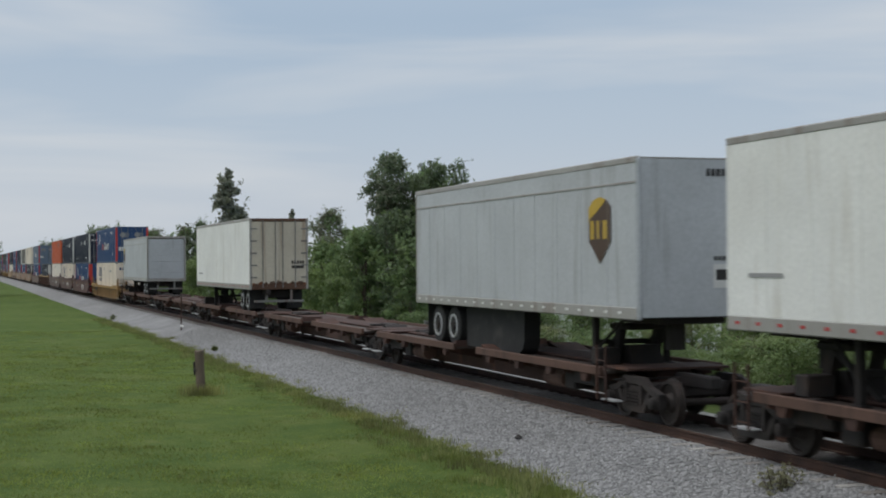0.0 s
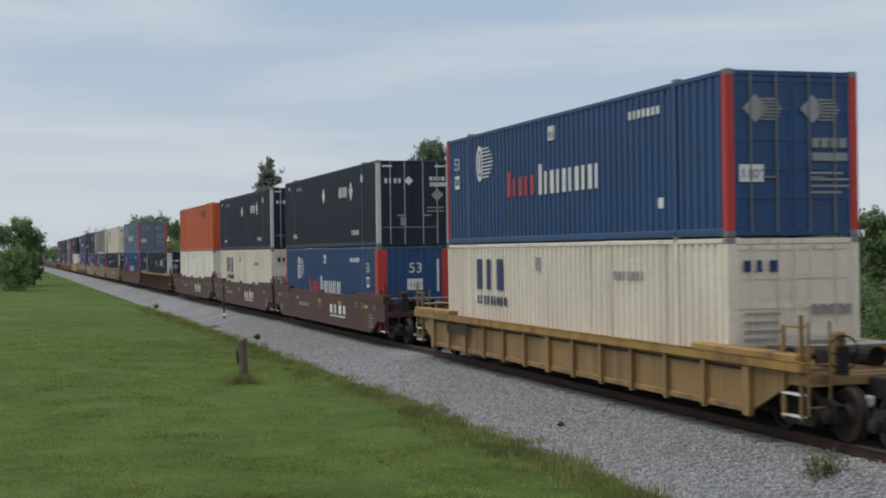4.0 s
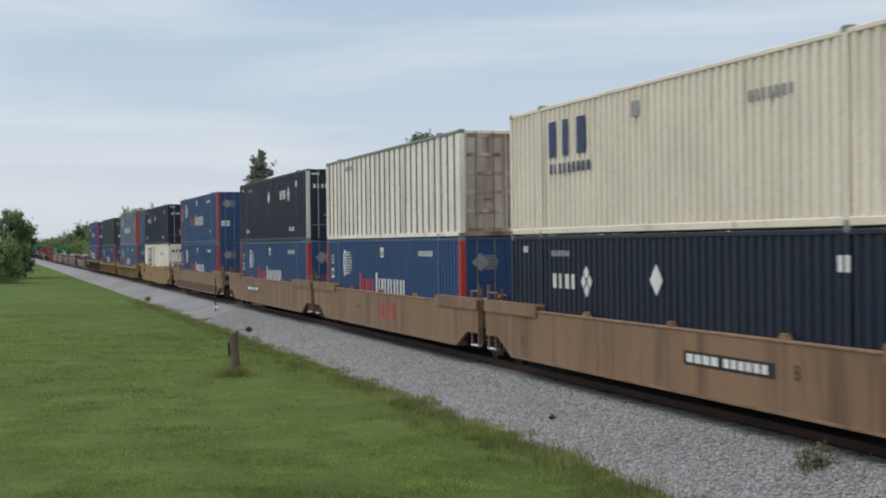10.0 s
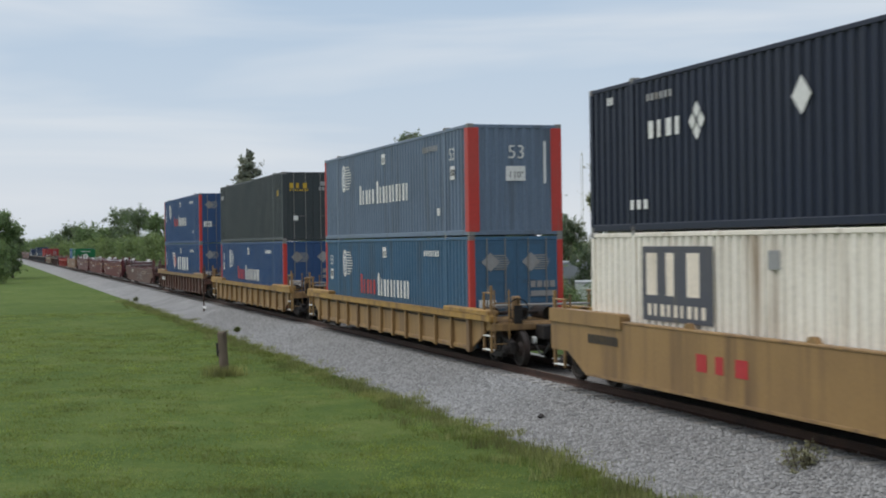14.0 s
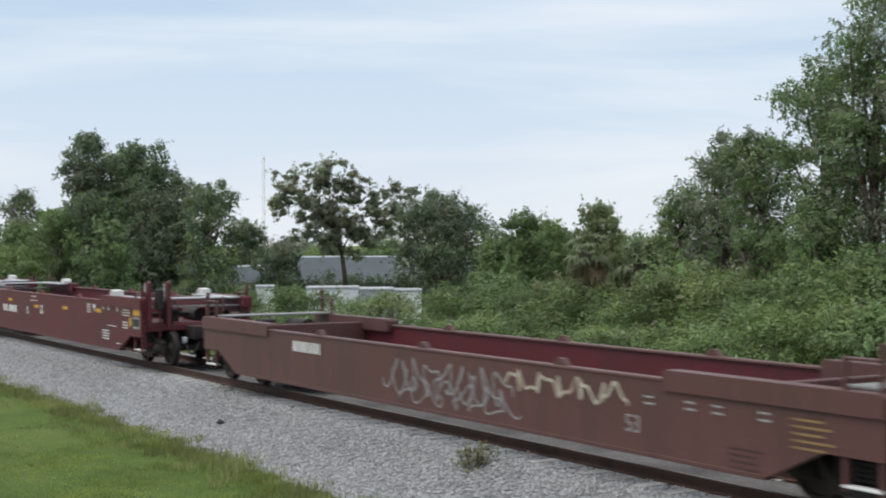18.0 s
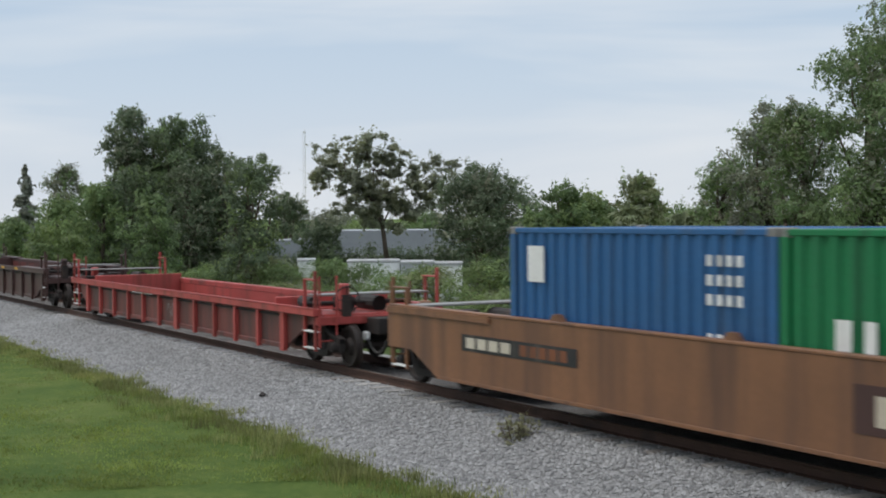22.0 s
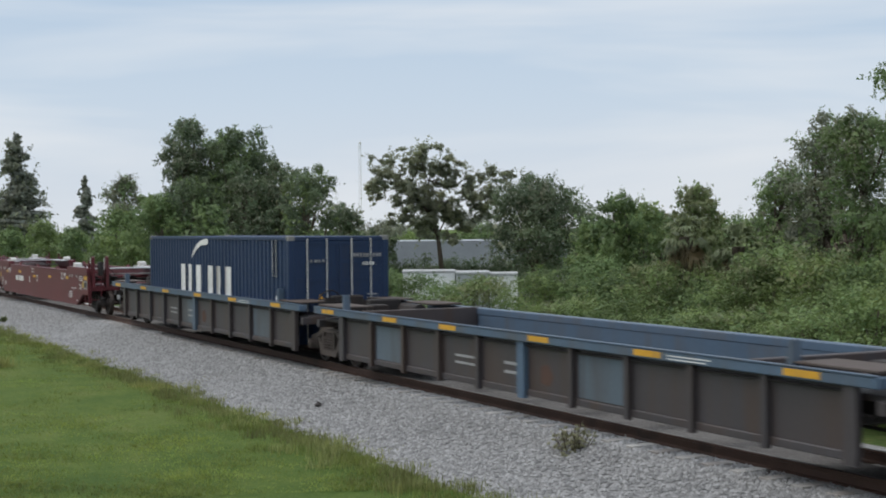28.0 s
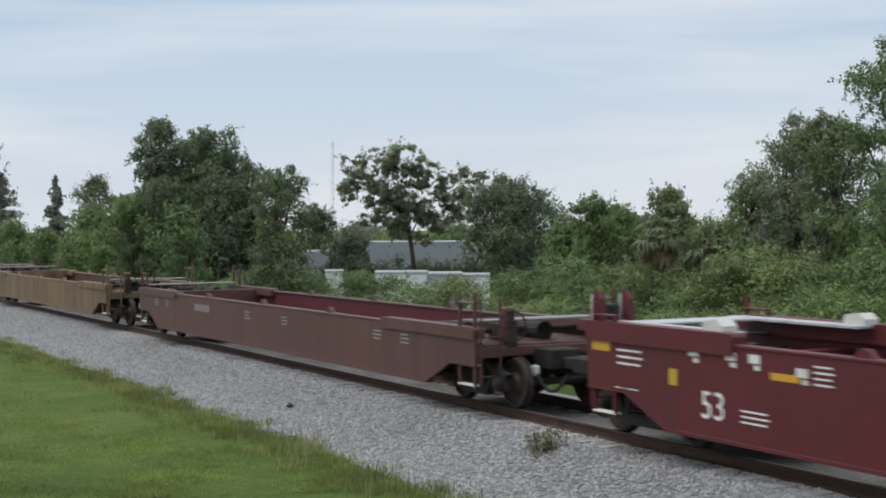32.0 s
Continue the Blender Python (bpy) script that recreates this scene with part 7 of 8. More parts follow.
def navy_box(high):
    """A forty-foot box with its lettering bars, swoosh and door marks."""
    box = container("deep navy forty-foot container with white lettering bars", FT40, high, "navy40", bars_color="whitepost")
    l = -FT40 / 2
    y = -W / 2 - 0.004
    part("name_bars", word_bars(l + 3.4, l + 5.6, 1.02, 1.78, 3, y), M["mark_white"], box)
    part("name_bars", word_bars(l + 5.95, l + 8.25, 1.02, 1.78, 3, y), M["mark_white"], box)
    part("swoosh", flat_poly([(l + 4.4, 1.96), (l + 4.62, 2.18), (l + 4.95, 2.36), (l + 5.35, 2.47), (l + 5.85, 2.52), (l + 6.0, 2.47), (l + 5.98, 2.38), (l + 5.82, 2.34), (l + 5.35, 2.33), (l + 4.95, 2.22), (l + 4.62, 2.06)], y), M["mark_white"], box)
    part("number_mark", bars(Geo(), l + 11.1, 1.6, 2.5, [0.05, 0.05], 0.18, y), M["mark_grey"], box)
    part("placard", Geo().box(l + 11.35, l + 11.55, y - 0.003, y, 0.9, 1.15), M["mark_white"], box)
    t = end_turn(FT40 / 2 + 0.028)
    part("name_bars", word_bars(-0.85, -0.25, 1.96, 2.03, 6, 0).turned(t), M["mark_grey"], box)
    part("number_mark", bars(Geo(), 0.35, 2.08, 2.17, [0.05] * 9, 0.035, 0).turned(t), M["mark_grey"], box)
    part("number_mark", bars(Geo(), 0.6, 1.88, 1.96, [0.05] * 4, 0.03, 0).turned(t), M["mark_white"], box)
    part("placard", flat_poly([(-0.6, 1.0), (-0.38, 1.0), (-0.49, 1.22)], 0).turned(t), M["mark_yellow"], box)
    part("placard", Geo().box(-0.2, -0.02, -0.003, 0, 1.05, 1.13).turned(t), M["mark_white"], box)
    part("stencil", stencil(0.7, 1.05, 0.9, 1.25, 4, 0, 12).turned(t), M["mark_grey"], box)
    return box


NAVY40 = navy_box(HIGH)
NAVY40_LOW = navy_box(LOW)
l = -FT40 / 2
y = -W / 2 - 0.004
NAVY40_ECO = box_copy(NAVY40)
NAVY40_ECO["label"] = "deep navy forty-foot container with a white framed panel"
g = Geo().box(l + 8.35, l + 11.2, y - 0.003, y, 1.36, 1.40).box(l + 8.35, l + 11.2, y - 0.003, y, 0.78, 0.82)
g.box(l + 8.35, l + 8.39, y - 0.003, y, 0.82, 1.36).box(l + 11.16, l + 11.2, y - 0.003, y, 0.82, 1.36)
part("name_frame", g, M["mark_white"], NAVY40_ECO)
part("slogan", letters("eco container", 0.27, M["mark_white"], y, 1.0), None, NAVY40_ECO).location = (l + 8.55, 0, 1.07)

# trailers on the spine cars
tr = trailer("white box trailer with a dark top rail and red markers", 14.6, "trailer_white", 1, 1, 2.0, 5.1)
part("stencil", stencil(-6.6, -5.6, 2.85, 3.05, 1, -1.305, 2), M["mark_grey"], tr)
ride(tr, -12.9)
tr = trailer("light grey box trailer with a brown and gold shield", 13.5, "trailer_grey", -1, -1, 2.02, 5.06)
sx, sz, sy = 5.15, 3.75, -1.307
part("shield", flat_poly([(sx - 0.5, sz + 0.42), (sx - 0.3, sz + 0.56), (sx, sz + 0.62), (sx + 0.3, sz + 0.56), (sx + 0.5, sz + 0.42), (sx + 0.5, sz - 0.25), (sx, sz - 0.68), (sx - 0.5, sz - 0.25)], sy), M["mark_brown"], tr)
part("shield_band", flat_poly([(sx - 0.5, sz + 0.42), (sx - 0.3, sz + 0.56), (sx, sz + 0.62), (sx + 0.3, sz + 0.56), (sx - 0.1, sz + 0.34), (sx - 0.44, sz + 0.2), (sx - 0.5, sz + 0.1)], sy - 0.004), M["mark_gold"], tr)
part("shield_bars", word_bars(sx - 0.42, sx + 0.44, sz - 0.2, sz + 0.16, 3, sy - 0.004), M["mark_gold"], tr)
part("number_mark", bars(Geo(), 0.15, 4.7, 4.84, [0.075] * 9, 0.03, 0).turned(end_turn(13.5 / 2 - 0.012)), M["mark_black"], tr)
part("notice_plate", Geo().box(0.28, 0.66, -0.003, 0, 2.6, 3.05).turned(end_turn(13.5 / 2 - 0.012)), M["mark_white"], tr)
part("notice_mark", Geo().box(0.34, 0.6, -0.003, 0, 2.75, 2.95).turned(end_turn(13.5 / 2 - 0.008)), M["mark_black"], tr)
part("number_mark", bars(Geo(), 0.3, 3.12, 3.2, [0.06] * 5, 0.03, 0).turned(end_turn(13.5 / 2 - 0.012)), M["mark_black"], tr)
ride(tr, -30.15)
tr = trailer("white box trailer with stained cream rear doors", 14.4, "trailer_white", 1, 1, 1.98, 5.10, "door_tan")
part("stencil", stencil(-6.4, -5.2, 2.6, 2.8, 1, -1.305, 2), M["mark_grey"], tr)
part("notice_plate", bars(Geo(), 0.55, 3.1, 3.24, [0.08] * 5, 0.04, 0).box(0.55, 1.1, -0.003, 0, 2.9, 3.02).turned(end_turn(7.2)), M["mark_black"], tr)
ride(tr, -67.75)
tr = trailer("light grey trailer with a closed roll-up door", 13.9, "trailer_grey", 1, 1, 1.96, 5.0, "trailer_grey", True)
sx, sz = -6.1, 3.75
part("shield", flat_poly([(sx - 0.45, sz + 0.42), (sx, sz + 0.58), (sx + 0.45, sz + 0.42), (sx + 0.45, sz - 0.25), (sx, sz - 0.68), (sx - 0.45, sz - 0.25)], sy), M["mark_brown"], tr)
part("shield_band", flat_poly([(sx - 0.45, sz + 0.42), (sx, sz + 0.58), (sx + 0.35, sz + 0.45), (sx - 0.4, sz + 0.15)], sy - 0.004), M["mark_gold"], tr)
ride(tr, -102.65)
JOINTS = (-24.1, -41.5, -58.2, -75.7, -93.2, -110.3)
for i, (a, b) in enumerate(zip(JOINTS, JOINTS[1:])):
    n = (a - b) / 2
    ride(spine_unit("rusty brown spine car platform for trailers", a - b - 0.1, (-n, n) if i == 4 else (n,) if i else (n,), (i == 4, i == 0), (1, 0, -1, 0, -1)[i]), (a + b) / 2)
ride(spine_unit("rusty brown spine car with a trailer on it", 17.1, (-8.2, 8.6), (1, 0), -1), -11.6)

# well cars: kind, right end, left end and loads

def single(u0, u1):
    """Truck places of a car with its own two trucks."""
    h = (u0 - u1) / 2
    return (-h + 0.75, h - 0.75)


def load(u_right, low=None, high=None, length=FT53):
    for ob, z in ((low, FLOOR), (high, UP)):
        if ob:
            ride(box_copy(ob), u_right - length / 2, z)


def smooth_at(u0, u1, label, color, **k):
    car = smooth_well(label, u0 - u1, color, trucks=k.pop("trucks", single(u0, u1)), **k)
    ride(car, (u0 + u1) / 2)
    return car, (u0 - u1) / 2


def ribbed_at(u0, u1, label, color, chord_color, **k):
    car = ribbed_well(label, u0 - u1, color, chord_color, trucks=k.pop("trucks", single(u0, u1)), **k)
    ride(car, (u0 + u1) / 2)
    return car, (u0 - u1) / 2


def maroon_marks(car, h, q=0.0):
    y = -1.475
    h -= q
    side_mark(car, word_bars(-h + 11.0, -h + 13.9, 0.82, 1.14, 4, y), "mark_white", "name_bars")
    side_mark(car, Geo().box(-h + 11.0, -h + 13.5, y - 0.003, y, 0.70, 0.755), "mark_white", "name_line")
    side_mark(car, bars(Geo(), -h + 5.1, 0.92, 1.06, [0.2] * 4 + [0.12] * 5, 0.07, y), "mark_grey", "car_number")
    for x in (0.5, 4.6, 8.9, 12.4, 16.4):
        side_mark(car, Geo().box(-h + x, -h + x + 0.45, y - 0.003, y, 1.18, 1.28), "mark_yellow", "reflector")
    for x, k in ((0.6, 1), (1.2, 2), (2.1, 3), (2.7, 4), (15.0, 5), (16.0, 6), (17.6, 7)):
        side_mark(car, stencil(-h + x, -h + x + 0.35, 1.18, 1.40, 2, y, k), "mark_grey")
    side_mark(car, stencil(-h + 16.9, -h + 17.7, 0.55, 1.05, 5, y, 9), "mark_grey")
    side_mark(car, stencil(-h + 8.9, -h + 9.5, 1.0, 1.22, 2, y, 10), "mark_grey")
    part("number", letters("53", 0.26, M["mark_white"], y - 0.002), None, car).location = (-h + 1.0, 0, 0.55)


def wine_marks(car, h, unit):
    y = -1.475
    q = dict(A=1.38, B=-0.12, C=0.25)[unit]
    part("number", letters("53", 0.37, M["mark_white"], y - 0.002), None, car).location = (-h + 1.24 + q, 0, 0.66)
    part("unit_letter", letters(unit, 0.27, M["mark_white"], y - 0.002), None, car).location = (-h + 7.95 + q, 0, 0.96)
    side_mark(car, bars(Geo(), -h + 4.9 + q, 0.96, 1.18, [0.15] * 3, 0.055, y), "mark_white", "name_bars")
    side_mark(car, bars(Geo(), -h + 5.66 + q, 0.96, 1.18, [0.16] * 5, 0.05, y), "mark_white", "car_number")
    if unit == "A":
        side_mark(car, stencil(-h + 0.75, -h + 1.45, 1.20, 1.48, 3, y, 3), "mark_white")
        side_mark(car, stencil(-h + 0.7, -h + 1.4, 0.86, 0.91, 1, y, 3), "mark_white")
    ends = [(0.12, 0.45, 1.36, 0.18) if unit == "A" else (0.05, 0.7, 1.48, 0.10), (h * 2 - 0.62, 0.5, 1.34, 0.22), (15.15, 0.46, 1.30, 0.10)]
    for x, w, z, d in ends + [(x + q, 0.5, z, 0.09) for x, z in ((2.6, 1.27), (5.6, 1.31), (8.85, 1.19), (12.0, 1.26))]:
        side_mark(car, Geo().box(-h + x, -h + x + w, y - 0.003, y, z, z + d), "mark_yellow", "reflector")
    for x, z in ((0.85 + max(q, 0) * 0.8, 1.02), (17.95, 1.05)):
        side_mark(car, Geo().box(-h + x, -h + x + 0.18, y - 0.003, y, z, z + 0.22), "mark_gold", "reflector")
    for x, z in ((1.0, 1.36), (1.75, 1.36), (2.2, 1.36), (3.05, 1.26), (14.87, 1.32), (15.65, 1.40), (16.1, 1.40), (16.85, 1.40)):
        x += q if x < 4 else 0
        side_mark(car, Geo().box(-h + x, -h + x + 0.2, y - 0.003, y, z + 0.08, z + 0.19).box(-h + x + 0.10, -h + x + 0.2, y - 0.003, y, z, z + 0.06), "mark_white", "stencil")
    for x, w, z, n in ((2.05 + q, 0.6, 0.68, 3), (3.35 + q, 0.4, 1.27, 4), (8.55 + q, 0.72, 1.53, 1), (8.4 + q, 1.05, 1.40, 1), (14.3, 0.46, 1.27, 4), (17.4, 0.72, 1.30, 3), (17.42, 0.5, 0.98, 3), (16.15, 0.95, 0.98, 1), (15.7, 0.75, 0.62, 4), (16.9, 0.5, 0.54, 1)):
        side_mark(car, stencil(-h + x, -h + x + w, z, z + 0.07 * n, n, y, n), "mark_white")
    x = -h + (9.55 + q if unit != "A" else 9.70)
    side_mark(car, Geo().box(x, x + 0.29, y - 0.003, y, 1.04, 1.29), "mark_white", "placard")
    side_mark(car, Geo().box(x + 0.04, x + 0.25, y - 0.006, y - 0.003, 1.08, 1.25), "wine", "placard_core")
    side_mark(car, Geo().box(x + 0.08, x + 0.21, y - 0.009, y - 0.006, 1.12, 1.20), "mark_grey", "placard_figure")
    side_mark(car, Geo().box(h - 0.64, h - 0.14, y - 0.003, y, 1.00, 1.30), "mark_grey", "placard")
    side_mark(car, Geo().box(h - 0.60, h - 0.40, y - 0.006, y - 0.003, 1.06, 1.25).box(h - 0.38, h - 0.18, y - 0.006, y - 0.003, 1.06, 1.25), "mark_black", "placard_core")


def reporting_marks(car, h, x, z, key="mark_white", n=6, wide=0.22, tall=0.24):
    side_mark(car, bars(Geo(), -h + x, z, z + tall, [wide * 0.7] * 4 + [wide * 0.55] * n, wide * 0.3, -1.478), key, "car_number")


# first stack in a yellow ribbed car
car, h = ribbed_at(-112.6, -134.2, "yellow ribbed well car with yellow chord", "ochre", "yellow", ribs=13, top=1.32, inner="ochre")
load(-115.2, CREAM, BLUE53)
reporting_marks(car, h, 3.2, 0.85, "mark_black")
# brown three-unit car
B3 = "brown red well car unit with white lettering bars"
for u0, u1, e, tk, lo, hi in ((-137.8, -157.35, (0, 1), ("r", "j"), BLUE53_FRONT, NAVY53), (-157.95, -176.75, (0, 0), ("j",), CREAM, NAVY53), (-177.35, -197.3, (1, 0), ("l",), PLAIN, ORANGE)):
    h = (u0 - u1) / 2
    tks = [h - 0.75 if k == "r" else -h - 0.3 if k == "j" else -h + 0.75 for k in tk]
    car, h = smooth_at(u0, u1, B3, "maroon", ends=e, trucks=tks, group="brown articulated car")
    maroon_marks(car, h, {-137.8: 0.5, -177.35: 1.03}.get(u0, 0.0))
load(-139.3, BLUE53_FRONT, NAVY53)
load(-159.1, CREAM, NAVY53)
load(-178.3, PLAIN, ORANGE)
car, h = ribbed_at(-199.6, -221.1, "rusty brown ribbed well car with yellow chord", "tandark", "yellow", ribs=15, top=1.55, chord=0.12, cap=0.11)
load(-202.5, NAVY53_FRONT)
car, h = smooth_at(-223.3, -244.7, "rusty brown flat-sided well car with scrawled marks", "tandark", top=1.34, cap=1.48, chord="rustedge")
for k, (a, b) in enumerate(((6.2, 9.6), (10.4, 11.6), (12.0, 13.4))):
    side_mark(car, scrawl(-h + a, -h + b, 0.62, 1.15, 20 + k, -1.474, 3 + 3 * (k == 0)), "ochre", "scrawl")
reporting_marks(car, h, 4.4, 1.2, "ochre", 6, 0.16, 0.16)
load(-226.2, BLUE53, BLUE53_OLD)
T3 = "tan brown well car unit, dusty flat sides"
for u0, u1, e, tk in ((-247.0, -267.4, (0, 1), ("r", "j")), (-268.0, -287.6, (0, 0), ("j",)), (-288.2, -308.4, (1, 0), ("l",))):
    h = (u0 - u1) / 2
    tks = [h - 0.75 if k == "r" else -h - 0.3 if k == "j" else -h + 0.75 for k in tk]
    car, h = smooth_at(u0, u1, T3, "tan", ends=e, trucks=tks, group="tan articulated car")
    if u0 != -268.0:
        x = -h + (10.8 if u0 == -247.0 else 5.65)
        side_mark(car, Geo().box(x, x + 3.1, -1.478, -1.475, 0.92, 1.17), "mark_black", "number_panel")
        side_mark(car, bars(Geo(), x + 0.12, 0.97, 1.12, [0.24] * 4, 0.06, -1.479), "mark_white", "name_bars")
        side_mark(car, bars(Geo(), x + 1.45, 0.97, 1.12, [0.19] * 6, 0.06, -1.479), "mark_white", "car_number")
        part("unit_letter", letters("B" if u0 > -250 else "A", 0.24, M["mark_brown"], -1.477), None, car).location = (x + 3.65, 0, 0.96)
        part("number", letters("53", 0.22, M["mark_brown"], -1.477), None, car).location = (-h + 2.5, 0, 0.72)
    else:
        side_mark(car, word_bars(-h + 10.0, -h + 11.95, 0.76, 1.26, 3, -1.475), "mark_red", "name_bars")
        part("unit_letter", letters("C", 0.22, M["mark_brown"], -1.477), None, car).location = (-h + 8.15, 0, 0.94)
        side_mark(car, stencil(-h + 6.6, -h + 7.5, 0.95, 1.05, 2, -1.475, 4), "mark_brown")
load(-249.8, NAVY53_LEFT, CREAM)
load(-269.9, BLUE53, RIBBED)
load(-289.6, BLUE53, NAVY53)
car, h = smooth_at(-311.8, -333.3, "dark tan flat-sided well car, darker brown below", "tan", band=0.86)
load(-314.45, BLUE53, BLUE53)
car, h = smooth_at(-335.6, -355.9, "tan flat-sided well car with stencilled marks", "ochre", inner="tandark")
side_mark(car, word_bars(-h + 6.6, -h + 8.6, 0.85, 1.15, 3, -1.475), "mark_red", "name_bars")
reporting_marks(car, h, 2.0, 1.05, "mark_black", 6, 0.16, 0.18)
part("number", letters("53", 0.26, M["mark_black"], -1.477), None, car).location = (h - 3.0, 0, 0.75)
side_mark(car, Geo().box(h - 1.1, h - 0.6, -1.478, -1.475, 1.0, 1.3), "mark_grey", "placard")
load(-337.95, CREAM_BOX, NAVY53_DARK)
car, h = ribbed_at(-359.8, -380.3, "yellow ribbed well car with yellow chord", "ochre", "yellow", ribs=13, top=1.32, inner="tandark")
load(-361.8, BLUE53_MID, BLUE53_OLD_FRONT)
car, h = ribbed_at(-383.5, -404.0, "yellow ribbed well car with yellow chord", "ochre", "yellow", ribs=13, top=1.32, inner="tandark")
load(-385.65, BLUE53, GREY)
car, h = ribbed_at(-407.0, -428.2, "brown ribbed well car with an ochre chord", "tandark", "ochre", ribs=15, top=1.42)
reporting_marks(car, h, 2.4, 0.85, "mark_white", 6, 0.17, 0.2)
load(-409.4, BLUE53_NEW, BLUE53)
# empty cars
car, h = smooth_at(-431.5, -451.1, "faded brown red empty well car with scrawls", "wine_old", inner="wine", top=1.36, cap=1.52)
side_mark(car, scrawl(-h + 8.6, -h + 12.4, 0.60, 1.24, 5, -1.474, 9, 0.035), "mark_grey", "scrawl")
side_mark(car, scrawl(-h + 12.4, -h + 15.2, 0.95, 1.28, 15, -1.474, 9, 0.045), "door_tan", "scrawl")
side_mark(car, scrawl(-h + 9.2, -h + 12.6, 0.45, 0.95, 6, -1.472, 6, 0.03), "mark_grey", "scrawl")
part("number", letters("53", 0.24, M["mark_grey"], -1.477), None, car).location = (-h + 15.2, 0, 0.66)
for x in (15.6, 16.4, 16.9, 17.7):
    side_mark(car, stencil(-h + x, -h + x + 0.25, 1.05, 1.22, 2, -1.475, 7), "mark_grey")
side_mark(car, stencil(-h + 18.2, -h + 18.9, 0.8, 1.2, 5, -1.475, 8), "ochre")
side_mark(car, stencil(-h + 17.2, -h + 17.8, 0.45, 0.75, 4, -1.475, 9), "ribbrown")
reporting_marks(car, h, 4.8, 1.05, "mark_white", 5, 0.15, 0.2)
F3 = "dark red empty well car unit with white walkways"
for unit, u0, u1, e, tk in (("B", -455.4, -474.3, (0, 1), ("r", "j")), ("C", -476.5, -494.3, (0, 0), ("j",)), ("A", -496.2, -515.2, (1, 0), ("l",)),
                            ("B", -706.4, -725.2, (0, 1), ("r", "j")), ("C", -727.3, -745.1, (0, 0), ("j",)), ("A", -747.2, -766.0, (1, 0), ("l",))):
    h = (u0 - u1) / 2
    tks = [h - 0.75 if k == "r" else -h - 0.85 if k == "j" else -h + 0.75 for k in tk]
    car, h = smooth_at(u0, u1, F3, "wine", ends=e, trucks=tks, pads=True, square=unit != "B", top=1.60, cap=1.78, cap_len=3.3, group="dark red articulated cars")
    wine_marks(car, h, unit)
car, h = smooth_at(-518.9, -537.6, "rust brown well car carrying two short containers", "tanrust", inner="slate", top=1.52, cap=1.53)
side_mark(car, Geo().box(-h + 2.7, -h + 6.05, -1.478, -1.475, 0.93, 1.20), "mark_black", "number_panel")
side_mark(car, bars(Geo(), -h + 2.85, 0.98, 1.15, [0.28] * 4, 0.08, -1.479), "door_tan", "name_bars")
side_mark(car, bars(Geo(), -h + 4.5, 0.98, 1.15, [0.2] * 5, 0.07, -1.479), "rustedge", "car_number")
side_mark(car, Geo().box(-h + 11.42, -h + 14.9, -1.478, -1.475, 0.70, 1.25), "ribbrown", "name_panel")
side_mark(car, word_bars(-h + 11.75, -h + 14.6, 0.80, 1.14, 3, -1.479), "door_tan", "name_bars")
load(-521.5, GREEN20, None, FT20)
load(-527.6, BLUE20, None, FT20)
car, h = ribbed_at(-540.9, -560.0, "faded red empty well car with a low side", "redpanel", "redcar", ribs=12, top=1.28, chord=0.15, cap=0.0, bottom=0.40, inner="redcar")
reporting_marks(car, h, 6.6, 1.1, "mark_white", 6, 0.2, 0.12)
side_mark(car, scrawl(-h + 9.4, -h + 10.2, 0.55, 0.95, 31, -1.375, 2, 0.03), "mark_grey", "scrawl")
car, h = ribbed_at(-563.7, -583.7, "dull brown empty ribbed well car", "ribbrown", "ribbrown", ribs=12, rib_step=1.54, rib_from=1.5 + 1.1, top=1.42, chord=0.14, cap=0.05, inner="redpanel")
part("number", letters("53", 0.38, M["cream"], -1.38), None, car).location = (-h + 3.05, 0, 0.64)
side_mark(car, bars(Geo(), -h + 4.85, 0.86, 1.06, [0.17] * 3, 0.07, -1.38), "door_tan", "name_bars")
side_mark(car, bars(Geo(), -h + 6.05, 0.80, 1.00, [0.14] * 5, 0.06, -1.38), "door_tan", "car_number")
for x in (0.4, 3.1, 5.0, 7.2, 9.3, 11.3, 13.4, 15.6):
    side_mark(car, Geo().box(-h + x, -h + x + 0.5, -1.506, -1.503, 1.32, 1.40), "mark_yellow", "reflector")
for k, x in enumerate((7.7, 9.35, 11.2)):
    side_mark(car, stencil(-h + x, -h + x + 0.8, 0.65, 0.9, 2, -1.38, k), "mark_grey")
car, h = smooth_at(-587.2, -606.9, "ochre empty well car with darker brown lower sides", "ochre_old", inner="yellow", top=1.36, cap=1.46, band=1.06)
for x in (6.2, 16.6):
    side_mark(car, Geo().box(-h + x, -h + x + 0.5, -1.478, -1.475, 0.92, 1.06), "mark_yellow", "reflector")
side_mark(car, flat_poly([(-h + 7.2, 1.25), (-h + 8.4, 1.25), (-h + 9.3, 0.32), (-h + 8.2, 0.32)], -1.475), "slate", "patched_panel")
S5 = "slate grey ribbed well car unit with a blue chord"
UNITS = ((-611.5, -629.3), (-630.1, -647.1), (-648.0, -666.1), (-667.1, -684.3), (-685.2, -702.7))
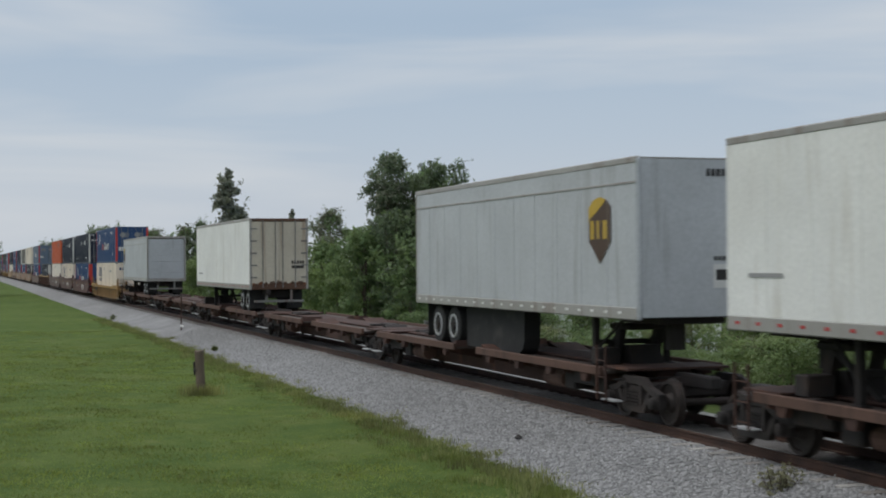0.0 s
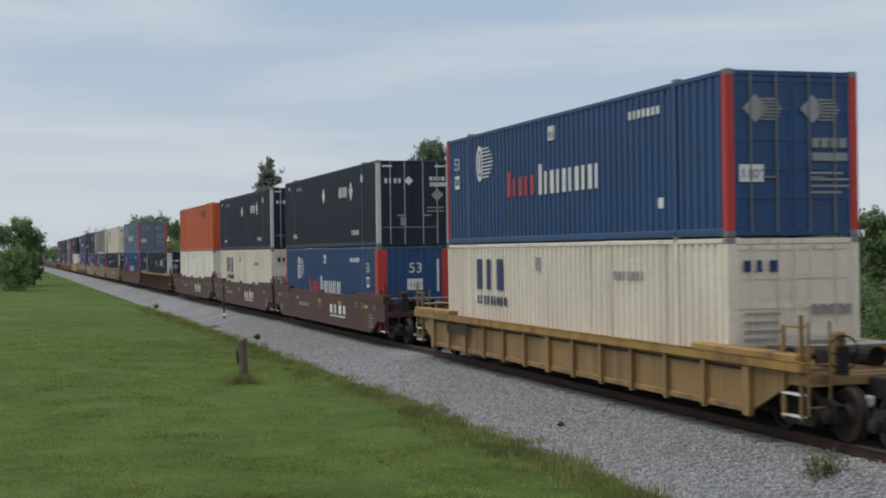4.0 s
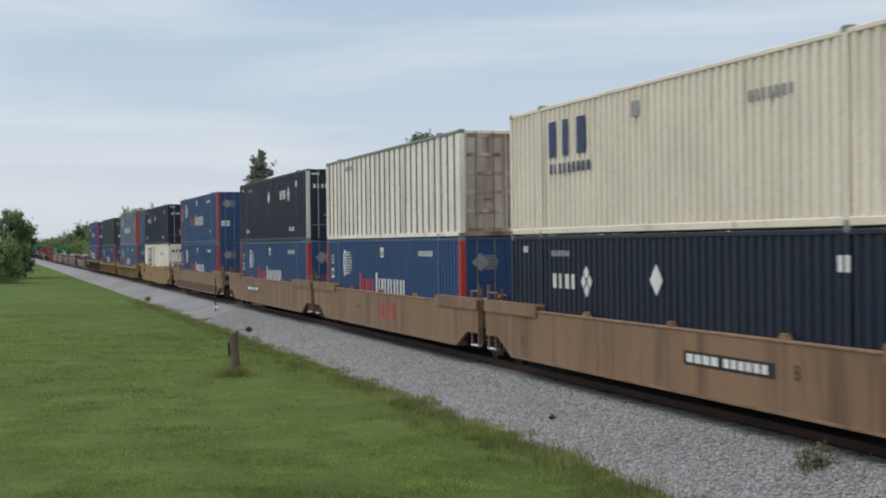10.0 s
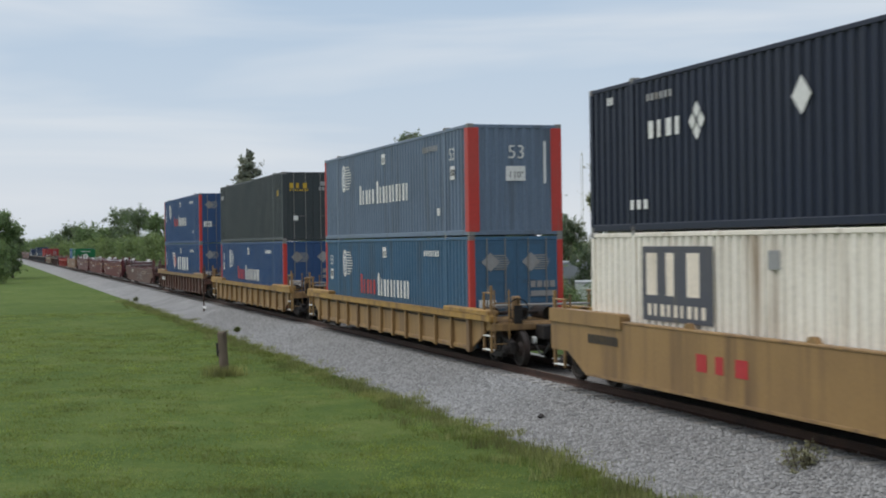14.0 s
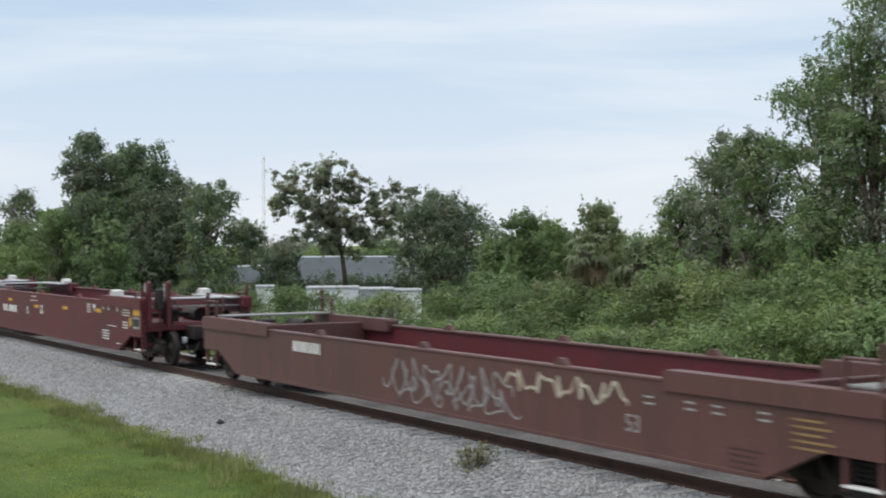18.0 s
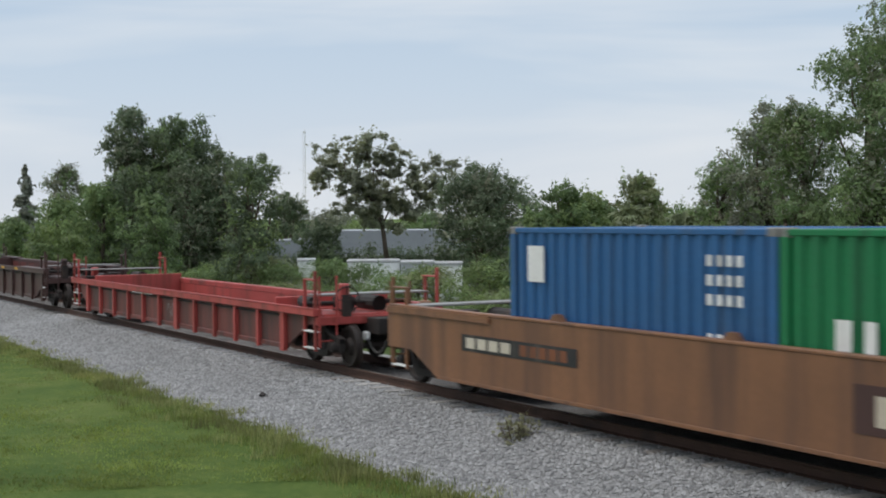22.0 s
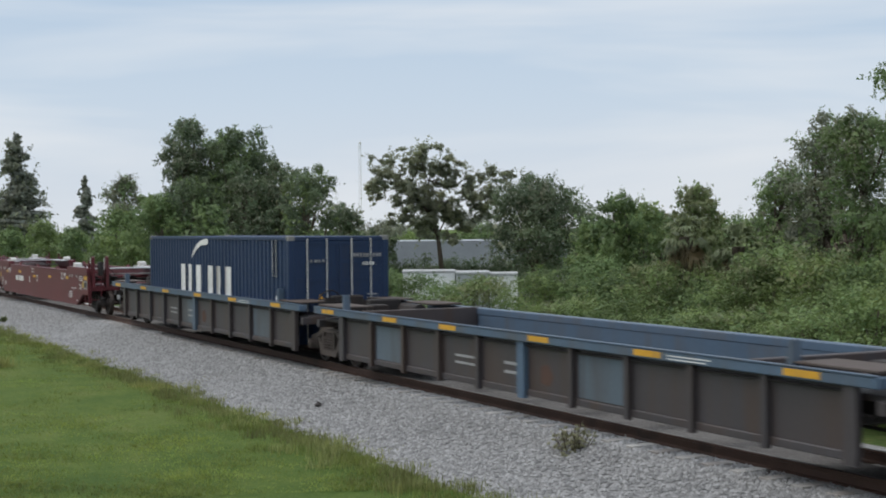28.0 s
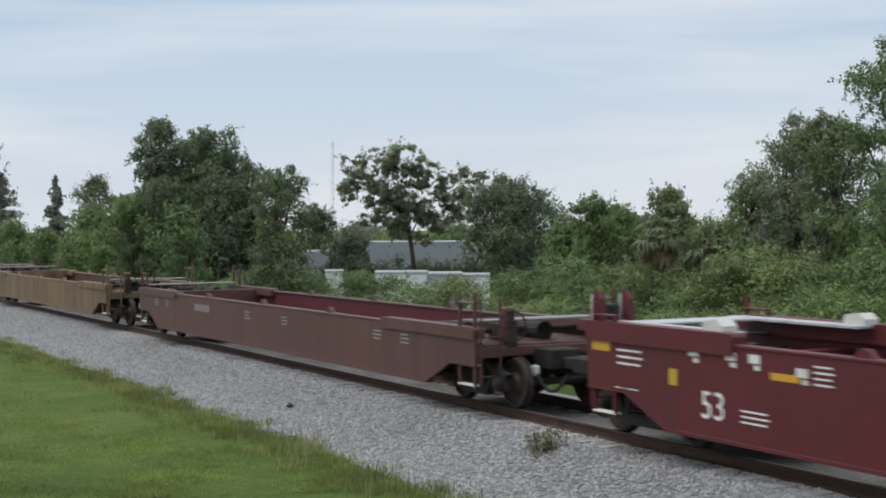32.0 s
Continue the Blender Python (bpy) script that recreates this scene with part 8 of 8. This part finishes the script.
for i, (u0, u1) in enumerate(UNITS):
    h = (u0 - u1) / 2
    tks = ([h - 0.7] if i == 0 else []) + ([-h - 0.2] if i < 4 else [-h + 0.7])
    car, h = ribbed_at(u0, u1, S5, "slate", "slateblue", ribs=11, top=1.40, chord=0.14, cap=0.0, inner="slateblue", ends=(i == 4, i == 0), trucks=tks, cut=0.62, rails=False, square=(1.4, 0.45 if i else 1.4), group="slate articulated car")
    for x in (0.5, 3.7, 6.2, 9.4, 12.4, 15.6):
        side_mark(car, Geo().box(-h + x, -h + x + 0.65, -1.506, -1.503, 1.29, 1.38), "mark_yellow", "reflector")
    side_mark(car, stencil(-h + 13.2, -h + 14.3, 1.29, 1.38, 2, -1.503, i), "mark_white")
    side_mark(car, stencil(-h + 6.6, -h + 7.6, 0.7, 0.95, 2, -1.376, i + 3), "mark_grey")
    side_mark(car, stencil(-h + 8.4, -h + 9.2, 0.68, 0.98, 2, -1.376, i + 4), "mark_grey")
    step = (2 * h - (1.4 + (0.45 if i else 1.4)) - 0.12) / 10
    for k in ((), (2, 7), (3, 4, 5), (1, 6), (4, 8))[i]:
        x = -h + 1.46 + k * step
        part("repainted_panel", Geo().box(x + 0.13, x + step - 0.13, -1.376, -1.369, 0.50, 1.20), M["bluepatch"], car, "repainted blue grey side panel")
    for e in (-1, 1):
        for y in (-1.42, 0.72):
            part("end_walk", Geo().bev(*sorted((e * (h - 1.5), e * (h - 0.08))), y, y + 0.70, 1.43, 1.465, 0.008), M["decktop"], car, "dusty end walkway")
        part("end_bracket", Geo().prism([(e * (h - 1.62), 1.40), (e * (h - 1.50), 1.40), (e * (h - 1.52), 1.72), (e * (h - 1.58), 1.72)], "y", -1.44, -1.30), M["slateblue"], car)
        part("lift_ring", Geo().bev(*sorted((e * (h - 0.75), e * (h - 0.45))), -0.45, 0.30, 1.16, 1.56, 0.03), M["truck"], car)
    for k in (5,):
        x = -h + 1.46 + k * step
        part("rust_patch", flat_poly([(x + 0.5, 0.62), (x + 0.78, 0.58), (x + 0.9, 0.74), (x + 0.74, 0.93), (x + 0.52, 0.88)], -1.370), M["rustside"], car, "rusty scab on the side")
    if i in (2, 4):
        part("air_tank", Geo().tube((h - 1.75, -1.05, 1.72), (h - 1.75, -0.1, 1.72), 0.30, 0.30, 20).tube((h - 1.75, -1.13, 1.72), (h - 1.75, -1.05, 1.72), 0.22, 0.30, 20), M["slateblue"], car, "blue painted air tank")
        part("tank_saddle", Geo().bev(h - 2.0, h - 1.5, -1.0, -0.2, 1.16, 1.46, 0.02), M["truck"], car)
load(-613.3, RED20, None, FT20)
load(-619.4, RED20, None, FT20)
load(-650.4, NAVY40_ECO, None, FT40)
load(-686.4, NAVY40_LOW, None, FT40)
car, h = smooth_at(-769.4, -789.6, "dusty brown empty well car", "wine_old", inner="wine", top=1.36, cap=1.46)
reporting_marks(car, h, 5.2, 1.02, "mark_grey", 5, 0.15, 0.18)
for k, x in enumerate((1.6, 2.6, 9.0, 11.4, 16.2, 17.4)):
    side_mark(car, stencil(-h + x, -h + x + 0.4, 1.02, 1.24, 3, -1.475, 40 + k), "mark_grey")
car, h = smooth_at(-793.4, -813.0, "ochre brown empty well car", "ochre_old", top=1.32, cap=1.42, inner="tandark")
car, h = smooth_at(-816.6, -836.0, "dusty brown empty well car", "wine_old", top=1.36, cap=1.46)

for model in (BLUE53, BLUE53_MID, BLUE53_NEW, BLUE53_FRONT, BLUE53_OLD, BLUE53_OLD_FRONT, NAVY53, NAVY53_DARK, NAVY53_LEFT, NAVY53_FRONT, CREAM, CREAM_BOX, GREY, ORANGE, PLAIN, RIBBED, GREEN20, BLUE20, RED20, NAVY40, NAVY40_LOW, NAVY40_ECO):
    for o in (*model.children_recursive, model):
        bpy.data.objects.remove(o)


def gain(t):
    """The train runs a little ahead early on and then eases off for half a second."""
    return 0.8 * min(1.0, max(0.0, (12.5 - t) / 0.5))


def motions():
    """The whole train rolls past, along the track."""
    times = sorted({2.0 * k for k in range(17)} | {11.5, 12.5, 13.0})
    for ob, u, z in TRAIN:
        start = u - 0.8 if u > -311 else u
        rows = []
        for t in times:
            x = start + SPEED * t + gain(t)
            slope = (rail_y(x + 1) - rail_y(x - 1)) / 2
            rows.append((t, pose(x, rail_y(x), z, 0, 0, math.degrees(math.atan(slope)))))
        walk(ob, rows)


motions()
